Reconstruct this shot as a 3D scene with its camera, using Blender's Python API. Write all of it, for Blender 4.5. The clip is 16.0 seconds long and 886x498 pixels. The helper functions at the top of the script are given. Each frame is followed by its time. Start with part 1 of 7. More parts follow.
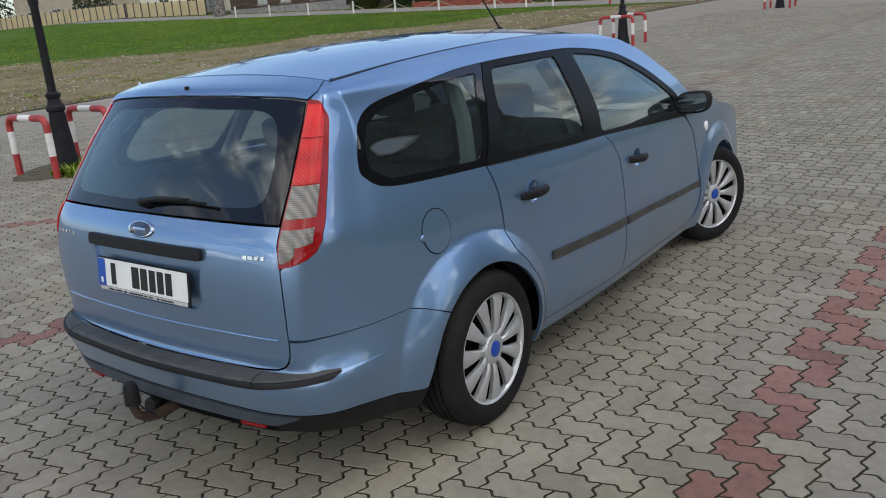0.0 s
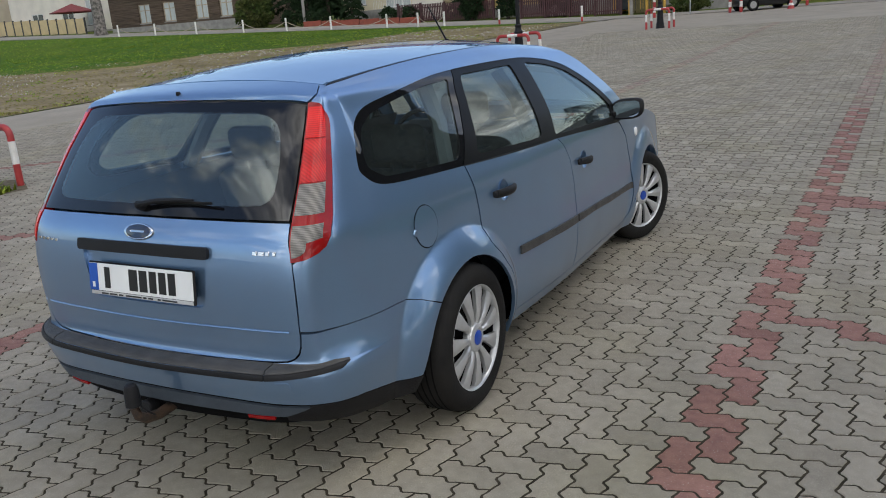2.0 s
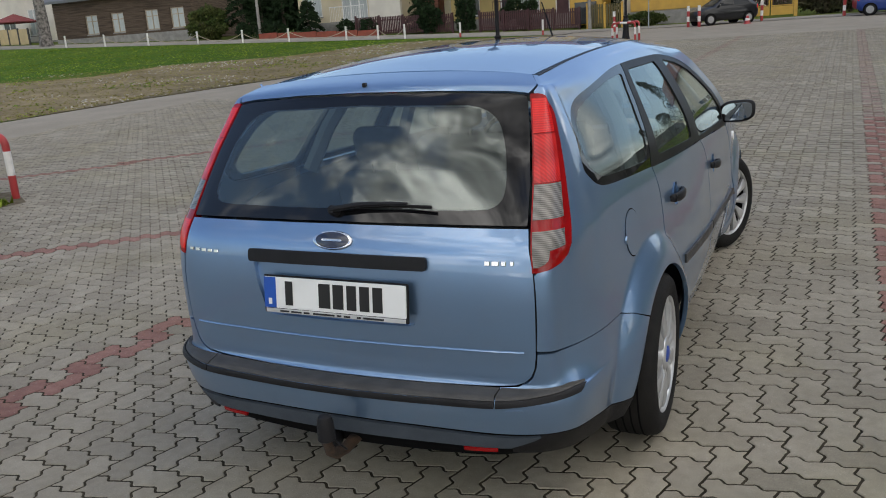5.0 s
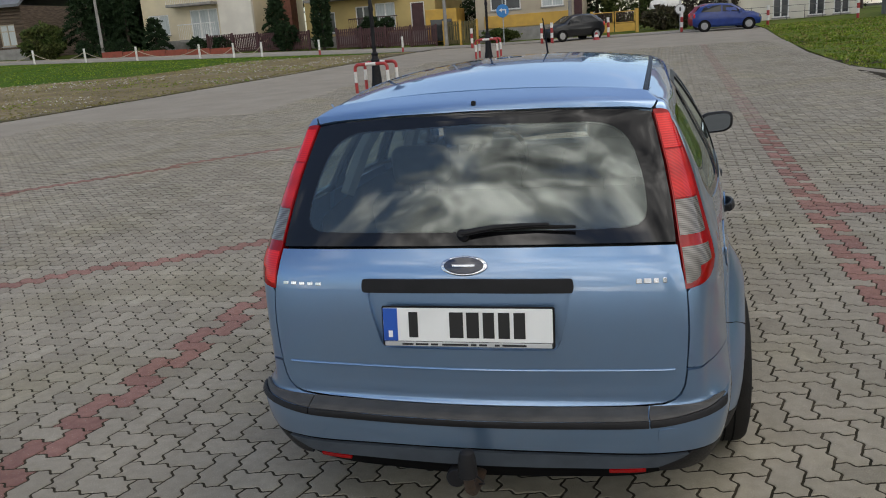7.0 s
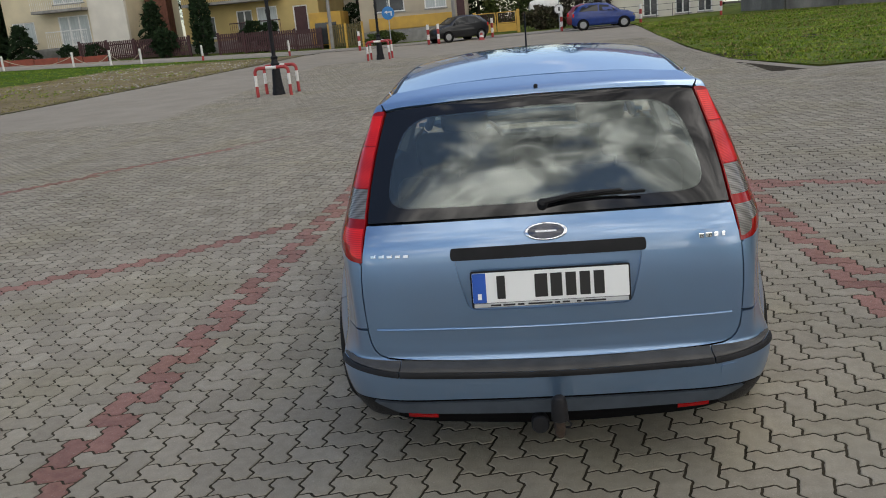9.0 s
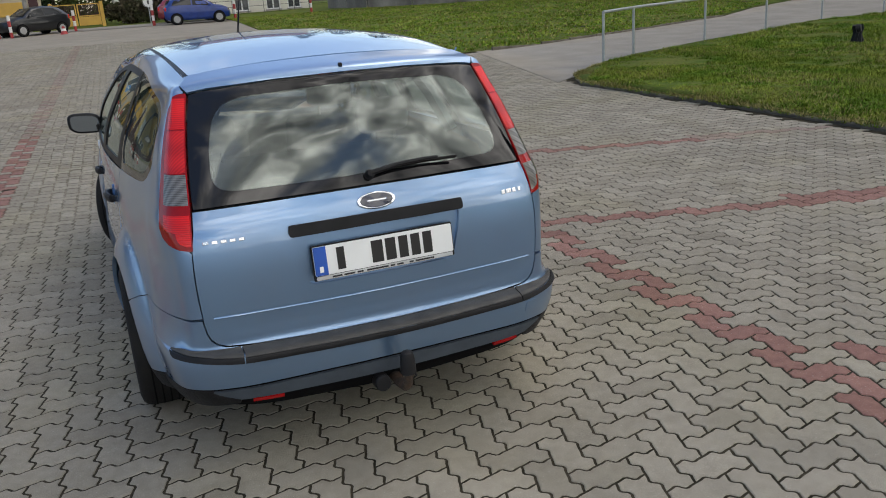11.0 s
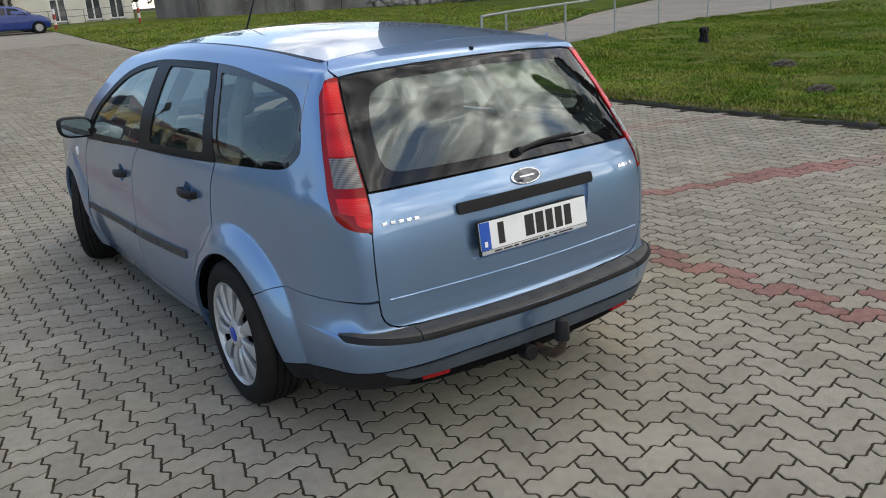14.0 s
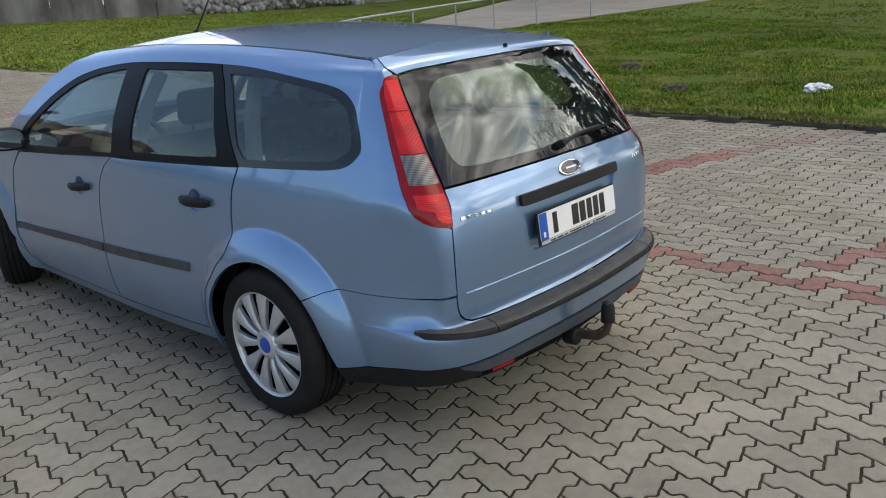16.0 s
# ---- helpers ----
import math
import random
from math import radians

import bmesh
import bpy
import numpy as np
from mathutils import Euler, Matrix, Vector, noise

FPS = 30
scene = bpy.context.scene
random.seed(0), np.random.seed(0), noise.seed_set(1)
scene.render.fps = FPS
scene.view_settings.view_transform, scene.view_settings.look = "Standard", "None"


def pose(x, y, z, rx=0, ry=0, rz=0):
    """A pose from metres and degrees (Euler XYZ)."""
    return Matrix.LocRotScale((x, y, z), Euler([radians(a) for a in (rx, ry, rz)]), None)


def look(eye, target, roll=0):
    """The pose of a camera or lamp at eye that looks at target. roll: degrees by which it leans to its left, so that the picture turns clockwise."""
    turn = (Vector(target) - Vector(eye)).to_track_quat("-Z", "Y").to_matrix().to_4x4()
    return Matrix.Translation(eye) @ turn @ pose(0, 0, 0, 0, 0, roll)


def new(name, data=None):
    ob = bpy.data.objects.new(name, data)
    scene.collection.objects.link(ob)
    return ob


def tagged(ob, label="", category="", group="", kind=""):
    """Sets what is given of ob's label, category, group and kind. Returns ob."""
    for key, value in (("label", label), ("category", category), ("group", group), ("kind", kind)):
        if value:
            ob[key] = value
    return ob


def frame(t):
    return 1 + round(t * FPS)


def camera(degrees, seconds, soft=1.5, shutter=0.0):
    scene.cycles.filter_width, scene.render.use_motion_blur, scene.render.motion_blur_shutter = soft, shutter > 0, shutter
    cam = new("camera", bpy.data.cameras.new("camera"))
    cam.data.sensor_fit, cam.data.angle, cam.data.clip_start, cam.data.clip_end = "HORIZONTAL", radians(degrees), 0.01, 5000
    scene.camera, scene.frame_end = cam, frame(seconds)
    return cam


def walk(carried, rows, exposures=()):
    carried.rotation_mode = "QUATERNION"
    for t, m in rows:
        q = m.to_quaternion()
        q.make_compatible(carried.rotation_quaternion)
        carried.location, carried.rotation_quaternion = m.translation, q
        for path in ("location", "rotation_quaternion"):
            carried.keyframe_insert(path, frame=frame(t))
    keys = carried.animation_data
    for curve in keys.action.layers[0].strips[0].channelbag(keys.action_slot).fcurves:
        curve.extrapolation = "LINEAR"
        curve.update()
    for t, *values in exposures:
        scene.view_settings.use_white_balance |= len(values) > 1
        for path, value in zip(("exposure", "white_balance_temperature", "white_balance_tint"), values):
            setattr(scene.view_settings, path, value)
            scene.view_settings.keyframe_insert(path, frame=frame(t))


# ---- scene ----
from mathutils import geometry as mathutils_geometry

cam = camera(56.9, 16.0, soft=1.0)
PATH = [
    (0, (2.511, -2.469, 1.607), (1.363, -0.932, 1.041), -4.8),
    (0.5, (2.606, -2.559, 1.615), (1.414, -1.047, 1.072), -4.7),
    (1, (2.505, -2.611, 1.589), (1.259, -1.137, 1.063), -4.5),
    (1.5, (2.307, -2.692, 1.584), (1.204, -1.112, 1.05), -4.2),
    (2, (2.31, -2.821, 1.594), (1.378, -1.136, 1.052), -4.5),
    (2.5, (2.323, -2.929, 1.586), (1.412, -1.232, 1.048), -4.8),
    (3, (2.119, -3.029, 1.578), (1.2, -1.335, 1.043), -4.8),
    (3.5, (1.864, -3.061, 1.579), (0.963, -1.358, 1.044), -4.5),
    (4, (1.664, -2.969, 1.558), (0.769, -1.261, 1.026), -4.5),
    (4.2, (1.601, -2.946, 1.557), (0.709, -1.235, 1.031), -4.5),
    (6.3, (0.862, -3.065, 1.589), (0.261, -1.226, 1.081), -4.1),
    (6.5, (0.765, -3.091, 1.597), (0.193, -1.242, 1.094), -4.4),
    (7, (0.527, -3.135, 1.616), (0.044, -1.262, 1.11), -4.3),
    (7.5, (0.399, -3.283, 1.615), (0.005, -1.389, 1.105), -4.5),
    (8, (0.277, -3.431, 1.62), (-0.068, -1.53, 1.106), -4.5),
    (8.2, (0.214, -3.443, 1.619), (-0.112, -1.538, 1.106), -4.7),
    (10.3, (-0.566, -3.572, 1.644), (-0.286, -1.677, 1.071), -4.6),
    (10.5, (-0.652, -3.524, 1.639), (-0.247, -1.654, 1.054), -4.3),
    (11, (-0.829, -3.534, 1.637), (-0.122, -1.763, 1.032), -4.0),
    (11.5, (-1.003, -3.624, 1.638), (-0.187, -1.9, 1.035), -4.6),
    (12, (-1.181, -3.478, 1.636), (-0.326, -1.774, 1.03), -4.5),
    (12.5, (-1.35, -3.309, 1.629), (-0.386, -1.669, 1.014), -4.4),
    (13, (-1.535, -3.31, 1.624), (-0.517, -1.7, 1.013), -4.5),
    (13.5, (-1.716, -3.304, 1.635), (-0.695, -1.696, 1.028), -4.5),
    (14, (-1.901, -3.104, 1.625), (-0.836, -1.525, 1.016), -4.0),
    (14.5, (-2.077, -2.968, 1.62), (-0.877, -1.493, 0.998), -3.6),
    (15, (-2.326, -2.973, 1.638), (-1.06, -1.554, 1.02), -3.7),
    (15.5, (-2.47, -2.859, 1.65), (-1.16, -1.479, 1.035), -3.7),
    (16, (-2.566, -2.578, 1.642), (-1.178, -1.278, 1.024), -3.5),
]
walk(cam, [(t, look(eye, target, roll)) for t, eye, target, roll in PATH], exposures=[(0.0, -0.27, 6380, 10), (4.0, -0.36, 6530, 10), (8.0, -0.44, 6740, 10), (12.0, -0.18, 6720, 10), (16.0, -0.05, 6780, 10)])

# ---- light ----
world = bpy.data.worlds.new("sky")
scene.world = world
world.use_nodes = True
SUN_EL, SUN_AZ = radians(62), radians(68)
wn, wl = world.node_tree.nodes, world.node_tree.links
wn.clear()
w_out = wn.new("ShaderNodeOutputWorld")
w_bg = wn.new("ShaderNodeBackground")
w_bg.inputs["Strength"].default_value = 0.135
sky = wn.new("ShaderNodeTexSky")
sky.sky_type = "NISHITA"
sky.sun_disc = False
sky.sun_elevation, sky.sun_rotation = SUN_EL, SUN_AZ
sky.dust_density, sky.ozone_density = 1.2, 2.0
w_co = wn.new("ShaderNodeTexCoord")
w_map = wn.new("ShaderNodeMapping")
w_map.inputs["Scale"].default_value = (1.0, 1.0, 2.0)
w_map.inputs["Location"].default_value = (-3.51, -7.46, -2.70)
w_noise = wn.new("ShaderNodeTexNoise")
w_noise.inputs["Scale"].default_value = 2.1
w_noise.inputs["Detail"].default_value = 7.0
w_noise.inputs["Roughness"].default_value = 0.56
w_noise.inputs["Distortion"].default_value = 0.35
w_shade = wn.new("ShaderNodeTexNoise")
w_shade.inputs["Scale"].default_value = 5.2
w_shade.inputs["Detail"].default_value = 6.0
w_shade.inputs["Roughness"].default_value = 0.62
w_shade.inputs["Distortion"].default_value = 0.5
w_ramp = wn.new("ShaderNodeValToRGB")
w_ramp.color_ramp.elements[0].position, w_ramp.color_ramp.elements[1].position = 0.485, 0.615
w_tone = wn.new("ShaderNodeValToRGB")
w_tone.color_ramp.elements[0].position, w_tone.color_ramp.elements[1].position = 0.36, 0.66
w_tone.color_ramp.elements[0].color = (2.8, 2.9, 3.05, 1)
w_tone.color_ramp.elements[1].color = (32.0, 31.6, 30.8, 1)
w_grey = w_tone.color_ramp.elements.new(0.5)
w_grey.color = (10.5, 10.5, 10.4, 1)
w_mix = wn.new("ShaderNodeMix")
w_mix.data_type = "RGBA"
wl.new(w_co.outputs["Generated"], w_map.inputs["Vector"])
wl.new(w_map.outputs["Vector"], w_noise.inputs["Vector"])
# the cloud cover thins out towards the north-west
w_side = wn.new("ShaderNodeVectorMath")
w_side.operation = "DOT_PRODUCT"
w_side.inputs[1].default_value = (0.15, -0.115, 0.0)
w_cover = wn.new("ShaderNodeMath")
wl.new(w_co.outputs["Generated"], w_side.inputs[0])
wl.new(w_noise.outputs["Fac"], w_cover.inputs[0])
wl.new(w_side.outputs["Value"], w_cover.inputs[1])
wl.new(w_cover.outputs["Value"], w_ramp.inputs["Fac"])
wl.new(w_map.outputs["Vector"], w_shade.inputs["Vector"])
w_lit = wn.new("ShaderNodeMath")
w_lit.operation = "MULTIPLY_ADD"
w_lit.inputs[1].default_value = 0.25
wl.new(w_side.outputs["Value"], w_lit.inputs[0])
wl.new(w_shade.outputs["Fac"], w_lit.inputs[2])
wl.new(w_lit.outputs["Value"], w_tone.inputs["Fac"])
wl.new(w_ramp.outputs["Color"], w_mix.inputs[0])
w_gain = wn.new("ShaderNodeVectorMath")
w_gain.operation = "SCALE"
w_gain.inputs["Scale"].default_value = 1.75
wl.new(sky.outputs["Color"], w_gain.inputs[0])
wl.new(w_gain.outputs["Vector"], w_mix.inputs[6])
wl.new(w_tone.outputs["Color"], w_mix.inputs[7])
wl.new(w_mix.outputs[2], w_bg.inputs["Color"])
wl.new(w_bg.outputs["Background"], w_out.inputs["Surface"])
sun = new("sun", bpy.data.lights.new("sun", "SUN"))
sun.data.energy, sun.data.angle, sun.data.color = 0.45, radians(24), (1.0, 0.93, 0.83)
sun.matrix_world = look((0, 0, 0), (-math.sin(SUN_AZ) * math.cos(SUN_EL), -math.cos(SUN_AZ) * math.cos(SUN_EL), -math.sin(SUN_EL)))


# ---- materials ----
def surf(name, a, b=None, scale=6.0, rough=0.6, bump=0.0, grain=80.0, metal=0.0, coat=0.0, speck=0.0, random_by=None, spread=0.18, stain=0.0, spec=0.5, stretch=(1, 1, 1), moss=None, fleck=None):
    """Two colours blended by broad noise, darkened by fine grain, with relief and an uneven gloss."""
    m = bpy.data.materials.new(name)
    m.use_nodes = True
    n, l = m.node_tree.nodes, m.node_tree.links
    p = n["Principled BSDF"]
    b = b or tuple(c * 0.8 for c in a)
    co = n.new("ShaderNodeTexCoord")
    mp = n.new("ShaderNodeMapping")
    mp.inputs["Scale"].default_value = stretch
    place = co.outputs["Object"]
    if random_by == "object":
        spot, shifted = n.new("ShaderNodeObjectInfo"), n.new("ShaderNodeVectorMath")
        l.new(place, shifted.inputs[0])
        l.new(spot.outputs["Location"], shifted.inputs[1])
        place = shifted.outputs["Vector"]
    l.new(place, mp.inputs["Vector"])
    broad = n.new("ShaderNodeTexNoise")
    broad.inputs["Scale"].default_value, broad.inputs["Detail"].default_value = scale, 5.0
    l.new(mp.outputs["Vector"], broad.inputs["Vector"])
    mix = n.new("ShaderNodeMix")
    mix.data_type = "RGBA"
    mix.inputs[6].default_value, mix.inputs[7].default_value = (*a, 1), (*b, 1)
    ramp = n.new("ShaderNodeMapRange")
    ramp.inputs["From Min"].default_value, ramp.inputs["From Max"].default_value = 0.35, 0.65
    l.new(broad.outputs["Fac"], ramp.inputs["Value"])
    l.new(ramp.outputs["Result"], mix.inputs[0])
    colour = mix.outputs[2]
    fine = n.new("ShaderNodeTexNoise")
    fine.inputs["Scale"].default_value, fine.inputs["Detail"].default_value = grain, 3.0
    l.new(mp.outputs["Vector"], fine.inputs["Vector"])

    def scaled(colour, value, low, high):
        r = n.new("ShaderNodeMapRange")
        r.inputs["To Min"].default_value, r.inputs["To Max"].default_value = low, high
        l.new(value, r.inputs["Value"])
        x = n.new("ShaderNodeVectorMath")
        x.operation = "SCALE"
        l.new(colour, x.inputs[0])
        l.new(r.outputs["Result"], x.inputs["Scale"])
        return x.outputs["Vector"]

    if speck:
        colour = scaled(colour, fine.outputs["Fac"], 1 - speck, 1 + speck)
    if fleck:
        dots, sharp, pale = n.new("ShaderNodeTexNoise"), n.new("ShaderNodeMapRange"), n.new("ShaderNodeMix")
        dots.inputs["Scale"].default_value, dots.inputs["Detail"].default_value = 130.0, 1.0
        sharp.inputs["From Min"].default_value, sharp.inputs["From Max"].default_value = 0.66, 0.74
        sharp.inputs["To Max"].default_value = 0.6
        pale.data_type = "RGBA"
        pale.inputs[7].default_value = (*fleck, 1)
        l.new(mp.outputs["Vector"], dots.inputs["Vector"])
        l.new(dots.outputs["Fac"], sharp.inputs["Value"])
        l.new(sharp.outputs["Result"], pale.inputs[0])
        l.new(colour, pale.inputs[6])
        colour = pale.outputs[2]
    if stain:
        wide = n.new("ShaderNodeTexNoise")
        wide.inputs["Scale"].default_value, wide.inputs["Detail"].default_value = scale * 0.13, 4.0
        l.new(mp.outputs["Vector"], wide.inputs["Vector"])
        colour = scaled(colour, wide.outputs["Fac"], 1 - stain, 1 + stain)
        vast = n.new("ShaderNodeTexNoise")
        vast.inputs["Scale"].default_value, vast.inputs["Detail"].default_value = scale * 0.016, 3.0
        l.new(mp.outputs["Vector"], vast.inputs["Vector"])
        colour = scaled(colour, vast.outputs["Fac"], 1 - stain * 0.8, 1 + stain * 0.8)
    if moss:
        patch_noise, reach, tint = n.new("ShaderNodeTexNoise"), n.new("ShaderNodeMapRange"), n.new("ShaderNodeMix")
        patch_noise.inputs["Scale"].default_value, patch_noise.inputs["Detail"].default_value = 0.9, 5.0
        reach.inputs["From Min"].default_value, reach.inputs["From Max"].default_value = 0.48, 0.72
        reach.inputs["To Max"].default_value = 0.55
        tint.data_type, tint.blend_type = "RGBA", "MULTIPLY"
        tint.inputs[7].default_value = (*moss, 1)
        l.new(mp.outputs["Vector"], patch_noise.inputs["Vector"])
        l.new(patch_noise.outputs["Fac"], reach.inputs["Value"])
        l.new(reach.outputs["Result"], tint.inputs[0])
        l.new(colour, tint.inputs[6])
        colour = tint.outputs[2]
    if random_by == "object":
        info = n.new("ShaderNodeObjectInfo")
        colour = scaled(colour, info.outputs["Random"], 1 - spread, 1 + spread)
    elif random_by == "island":
        info = n.new("ShaderNodeNewGeometry")
        colour = scaled(colour, info.outputs["Random Per Island"], 1 - spread, 1 + spread)
    l.new(colour, p.inputs["Base Color"])
    gloss = n.new("ShaderNodeMapRange")
    gloss.inputs["To Min"].default_value, gloss.inputs["To Max"].default_value = max(0.02, rough * 0.85), min(1.0, rough * 1.15)
    l.new(broad.outputs["Fac"], gloss.inputs["Value"])
    l.new(gloss.outputs["Result"], p.inputs["Roughness"])
    p.inputs["Metallic"].default_value = metal
    p.inputs["Coat Weight"].default_value = coat
    p.inputs["Coat Roughness"].default_value = 0.03
    p.inputs["Specular IOR Level"].default_value = spec
    if bump:
        bm = n.new("ShaderNodeBump")
        bm.inputs["Strength"].default_value, bm.inputs["Distance"].default_value = bump, 0.01
        l.new(fine.outputs["Fac"], bm.inputs["Height"])
        l.new(bm.outputs["Normal"], p.inputs["Normal"])
    return m


def glass(name, tint, least=0.08, rough=0.0, haze=0.02):
    """Thin tinted glass: clear, with a shine that grows towards grazing views alike on both sides, and a faint painted
    haze.
    """
    m = bpy.data.materials.new(name)
    m.use_nodes = True
    n, l = m.node_tree.nodes, m.node_tree.links
    n.remove(n["Principled BSDF"])
    clear, shine, mix = n.new("ShaderNodeBsdfTransparent"), n.new("ShaderNodeBsdfGlossy"), n.new("ShaderNodeMixShader")
    facing, steep, share = n.new("ShaderNodeLayerWeight"), n.new("ShaderNodeMath"), n.new("ShaderNodeMapRange")
    clear.inputs["Color"].default_value = (*tint, 1)
    shine.inputs["Roughness"].default_value = rough
    shine.inputs["Color"].default_value = (0.92, 1.0, 0.96, 1)
    facing.inputs["Blend"].default_value = 0.5
    steep.operation, steep.inputs[1].default_value = "POWER", 4.5
    share.inputs["To Min"].default_value, share.inputs["To Max"].default_value = least, 1.0
    l.new(facing.outputs["Facing"], steep.inputs[0])
    l.new(steep.outputs["Value"], share.inputs["Value"])
    l.new(share.outputs["Result"], mix.inputs[0])
    l.new(clear.outputs["BSDF"], mix.inputs[1])
    l.new(shine.outputs["BSDF"], mix.inputs[2])
    # a little greenish diffuse colour paints the pale veil of light on the pane
    film, dull = n.new("ShaderNodeMixShader"), n.new("ShaderNodeBsdfDiffuse")
    haze_noise, amount = n.new("ShaderNodeTexNoise"), n.new("ShaderNodeMapRange")
    haze_noise.inputs["Scale"].default_value, haze_noise.inputs["Detail"].default_value = 5.0, 6.0
    amount.inputs["To Min"].default_value, amount.inputs["To Max"].default_value = haze * 0.5, haze * 1.5
    dull.inputs["Color"].default_value = (0.38, 0.44, 0.41, 1)
    l.new(haze_noise.outputs["Fac"], amount.inputs["Value"])
    l.new(amount.outputs["Result"], film.inputs[0])
    l.new(mix.outputs["Shader"], film.inputs[1])
    l.new(dull.outputs["BSDF"], film.inputs[2])
    l.new(film.outputs["Shader"], n["Material Output"].inputs["Surface"])
    return m


PAINT = surf("blue_metallic_paint", (0.184, 0.312, 0.505), (0.185, 0.297, 0.470), 3, 0.34, 0.0, 900, 0.75, 1.0, 0.06)
PAINT.node_tree.nodes["Principled BSDF"].inputs["Coat IOR"].default_value = 1.7
# near-black for black parts, and for shade painted into gaps and undersides
BLACK_AND_SHADE = surf("gap_shadow_black", (0.007, 0.007, 0.008), None, 6, 0.8, spec=0.05)
TRIM = surf("black_plastic_trim", (0.011, 0.011, 0.012), (0.016, 0.016, 0.018), 12, 0.48, 0.15, 500, spec=0.2)
VALANCE = surf("dark_blue_grey_valance", (0.058, 0.072, 0.090), (0.047, 0.058, 0.073), 14, 0.5, 0.1, 500, spec=0.3)
TRIM_GREY = surf("dusty_grey_plastic", (0.068, 0.066, 0.063), (0.048, 0.047, 0.046), 14, 0.55, 0.15, 500, stain=0.2, spec=0.35)
RUBBER = surf("tyre_rubber", (0.011, 0.011, 0.0115), (0.019, 0.018, 0.017), 9, 0.75, 0.2, 200, spec=0.15)
SATIN = surf("satin_black_window_frame", (0.006, 0.006, 0.007), None, 5, 0.38, spec=0.12)
FRIT = surf("black_printed_glass", (0.006, 0.006, 0.007), None, 5, 0.03, spec=0.55)
GLASS = glass("car_window_glass", (0.50, 0.59, 0.59), 0.075)
GLASS_REAR = glass("rear_window_glass", (0.68, 0.76, 0.73), 0.13, 0.0, 0.02)
SILVER = surf("silver_wheel_cover", (0.58, 0.59, 0.60), (0.48, 0.49, 0.50), 10, 0.30, 0.0, 300, 0.5, 0.3, 0.06)
CHROME = surf("chrome", (0.75, 0.76, 0.78), (0.66, 0.67, 0.7), 10, 0.12, metal=1.0)


def lens(name, a, b, ribs, metal=0.0):
    """A moulded lamp lens: two sets of ribs, each with its axis and fineness, under a clear skin."""
    m = bpy.data.materials.new(name)
    m.use_nodes = True
    n, l = m.node_tree.nodes, m.node_tree.links
    p = n["Principled BSDF"]
    co = n.new("ShaderNodeTexCoord")
    waves = []
    for axis, scale, warp in ribs:
        w = n.new("ShaderNodeTexWave")
        w.bands_direction = axis
        w.inputs["Scale"].default_value, w.inputs["Distortion"].default_value = scale, warp
        l.new(co.outputs["Object"], w.inputs["Vector"])
        waves.append(w)
    both = n.new("ShaderNodeMath")
    both.operation = "MULTIPLY_ADD"
    both.inputs[1].default_value = 0.55
    half = n.new("ShaderNodeMath")
    half.operation = "MULTIPLY"
    half.inputs[1].default_value = 0.45
    l.new(waves[1].outputs["Fac"], half.inputs[0])
    l.new(waves[0].outputs["Fac"], both.inputs[0])
    l.new(half.outputs["Value"], both.inputs[2])
    mix = n.new("ShaderNodeMix")
    mix.data_type = "RGBA"
    mix.inputs[6].default_value, mix.inputs[7].default_value = (*a, 1), (*b, 1)
    l.new(both.outputs["Value"], mix.inputs[0])
    l.new(mix.outputs[2], p.inputs["Base Color"])
    p.inputs["Roughness"].default_value, p.inputs["Metallic"].default_value = 0.25, metal
    p.inputs["Specular IOR Level"].default_value = 0.25
    p.inputs["Coat Weight"].default_value, p.inputs["Coat Roughness"].default_value = 0.5, 0.03
    bump = n.new("ShaderNodeBump")
    bump.inputs["Strength"].default_value, bump.inputs["Distance"].default_value = 0.35, 0.002
    l.new(both.outputs["Value"], bump.inputs["Height"])
    l.new(bump.outputs["Normal"], p.inputs["Normal"])
    return m


LAMP_RED = lens("red_lamp_lens", (0.50, 0.006, 0.007), (0.80, 0.014, 0.012), (("Z", 48, 0.0), ("Z", 3.0, 0.5)))
LAMP_RIM = surf("red_lamp_rim", (0.30, 0.004, 0.005), (0.24, 0.004, 0.005), 20, 0.15, coat=0.4, spec=0.2)
LAMP_BRAKE = lens("brake_lamp_lens", (0.36, 0.007, 0.007), (0.66, 0.016, 0.015), (("Y", 42, 0.0), ("Z", 4.0, 0.8)))
LAMP_CLEAR = lens("clear_lamp_lens", (0.085, 0.08, 0.074), (0.27, 0.255, 0.235), (("Z", 60, 0.0), ("Y", 14, 1.2)), 0.35)
CLOTH = surf("grey_seat_cloth", (0.065, 0.068, 0.070), (0.045, 0.048, 0.050), 25, 0.9, 0.3, 300)
LINER = surf("pale_grey_headliner", (0.42, 0.42, 0.40), (0.36, 0.36, 0.345), 8, 0.9, 0.2, 300)
DASH = surf("dark_dashboard_plastic", (0.05, 0.05, 0.055), None, 12, 0.6, 0.2, 300)
PILLAR = surf("grey_pillar_trim", (0.17, 0.185, 0.19), (0.14, 0.155, 0.16), 8, 0.8)
PLATE = surf("white_plate", (0.82, 0.83, 0.82), (0.78, 0.79, 0.78), 9, 0.3)
PLATE_BLUE = surf("blue_band", (0.015, 0.10, 0.50), None, 9, 0.3)
INK = surf("black_ink", (0.012, 0.012, 0.012), None, 9, 0.4)
RUST = surf("rusty_steel", (0.075, 0.042, 0.024), (0.035, 0.026, 0.02), 30, 0.8, 0.5, 200)
BADGE_BLUE = surf("dark_badge_enamel", (0.012, 0.018, 0.045), None, 9, 0.2, coat=1.0)
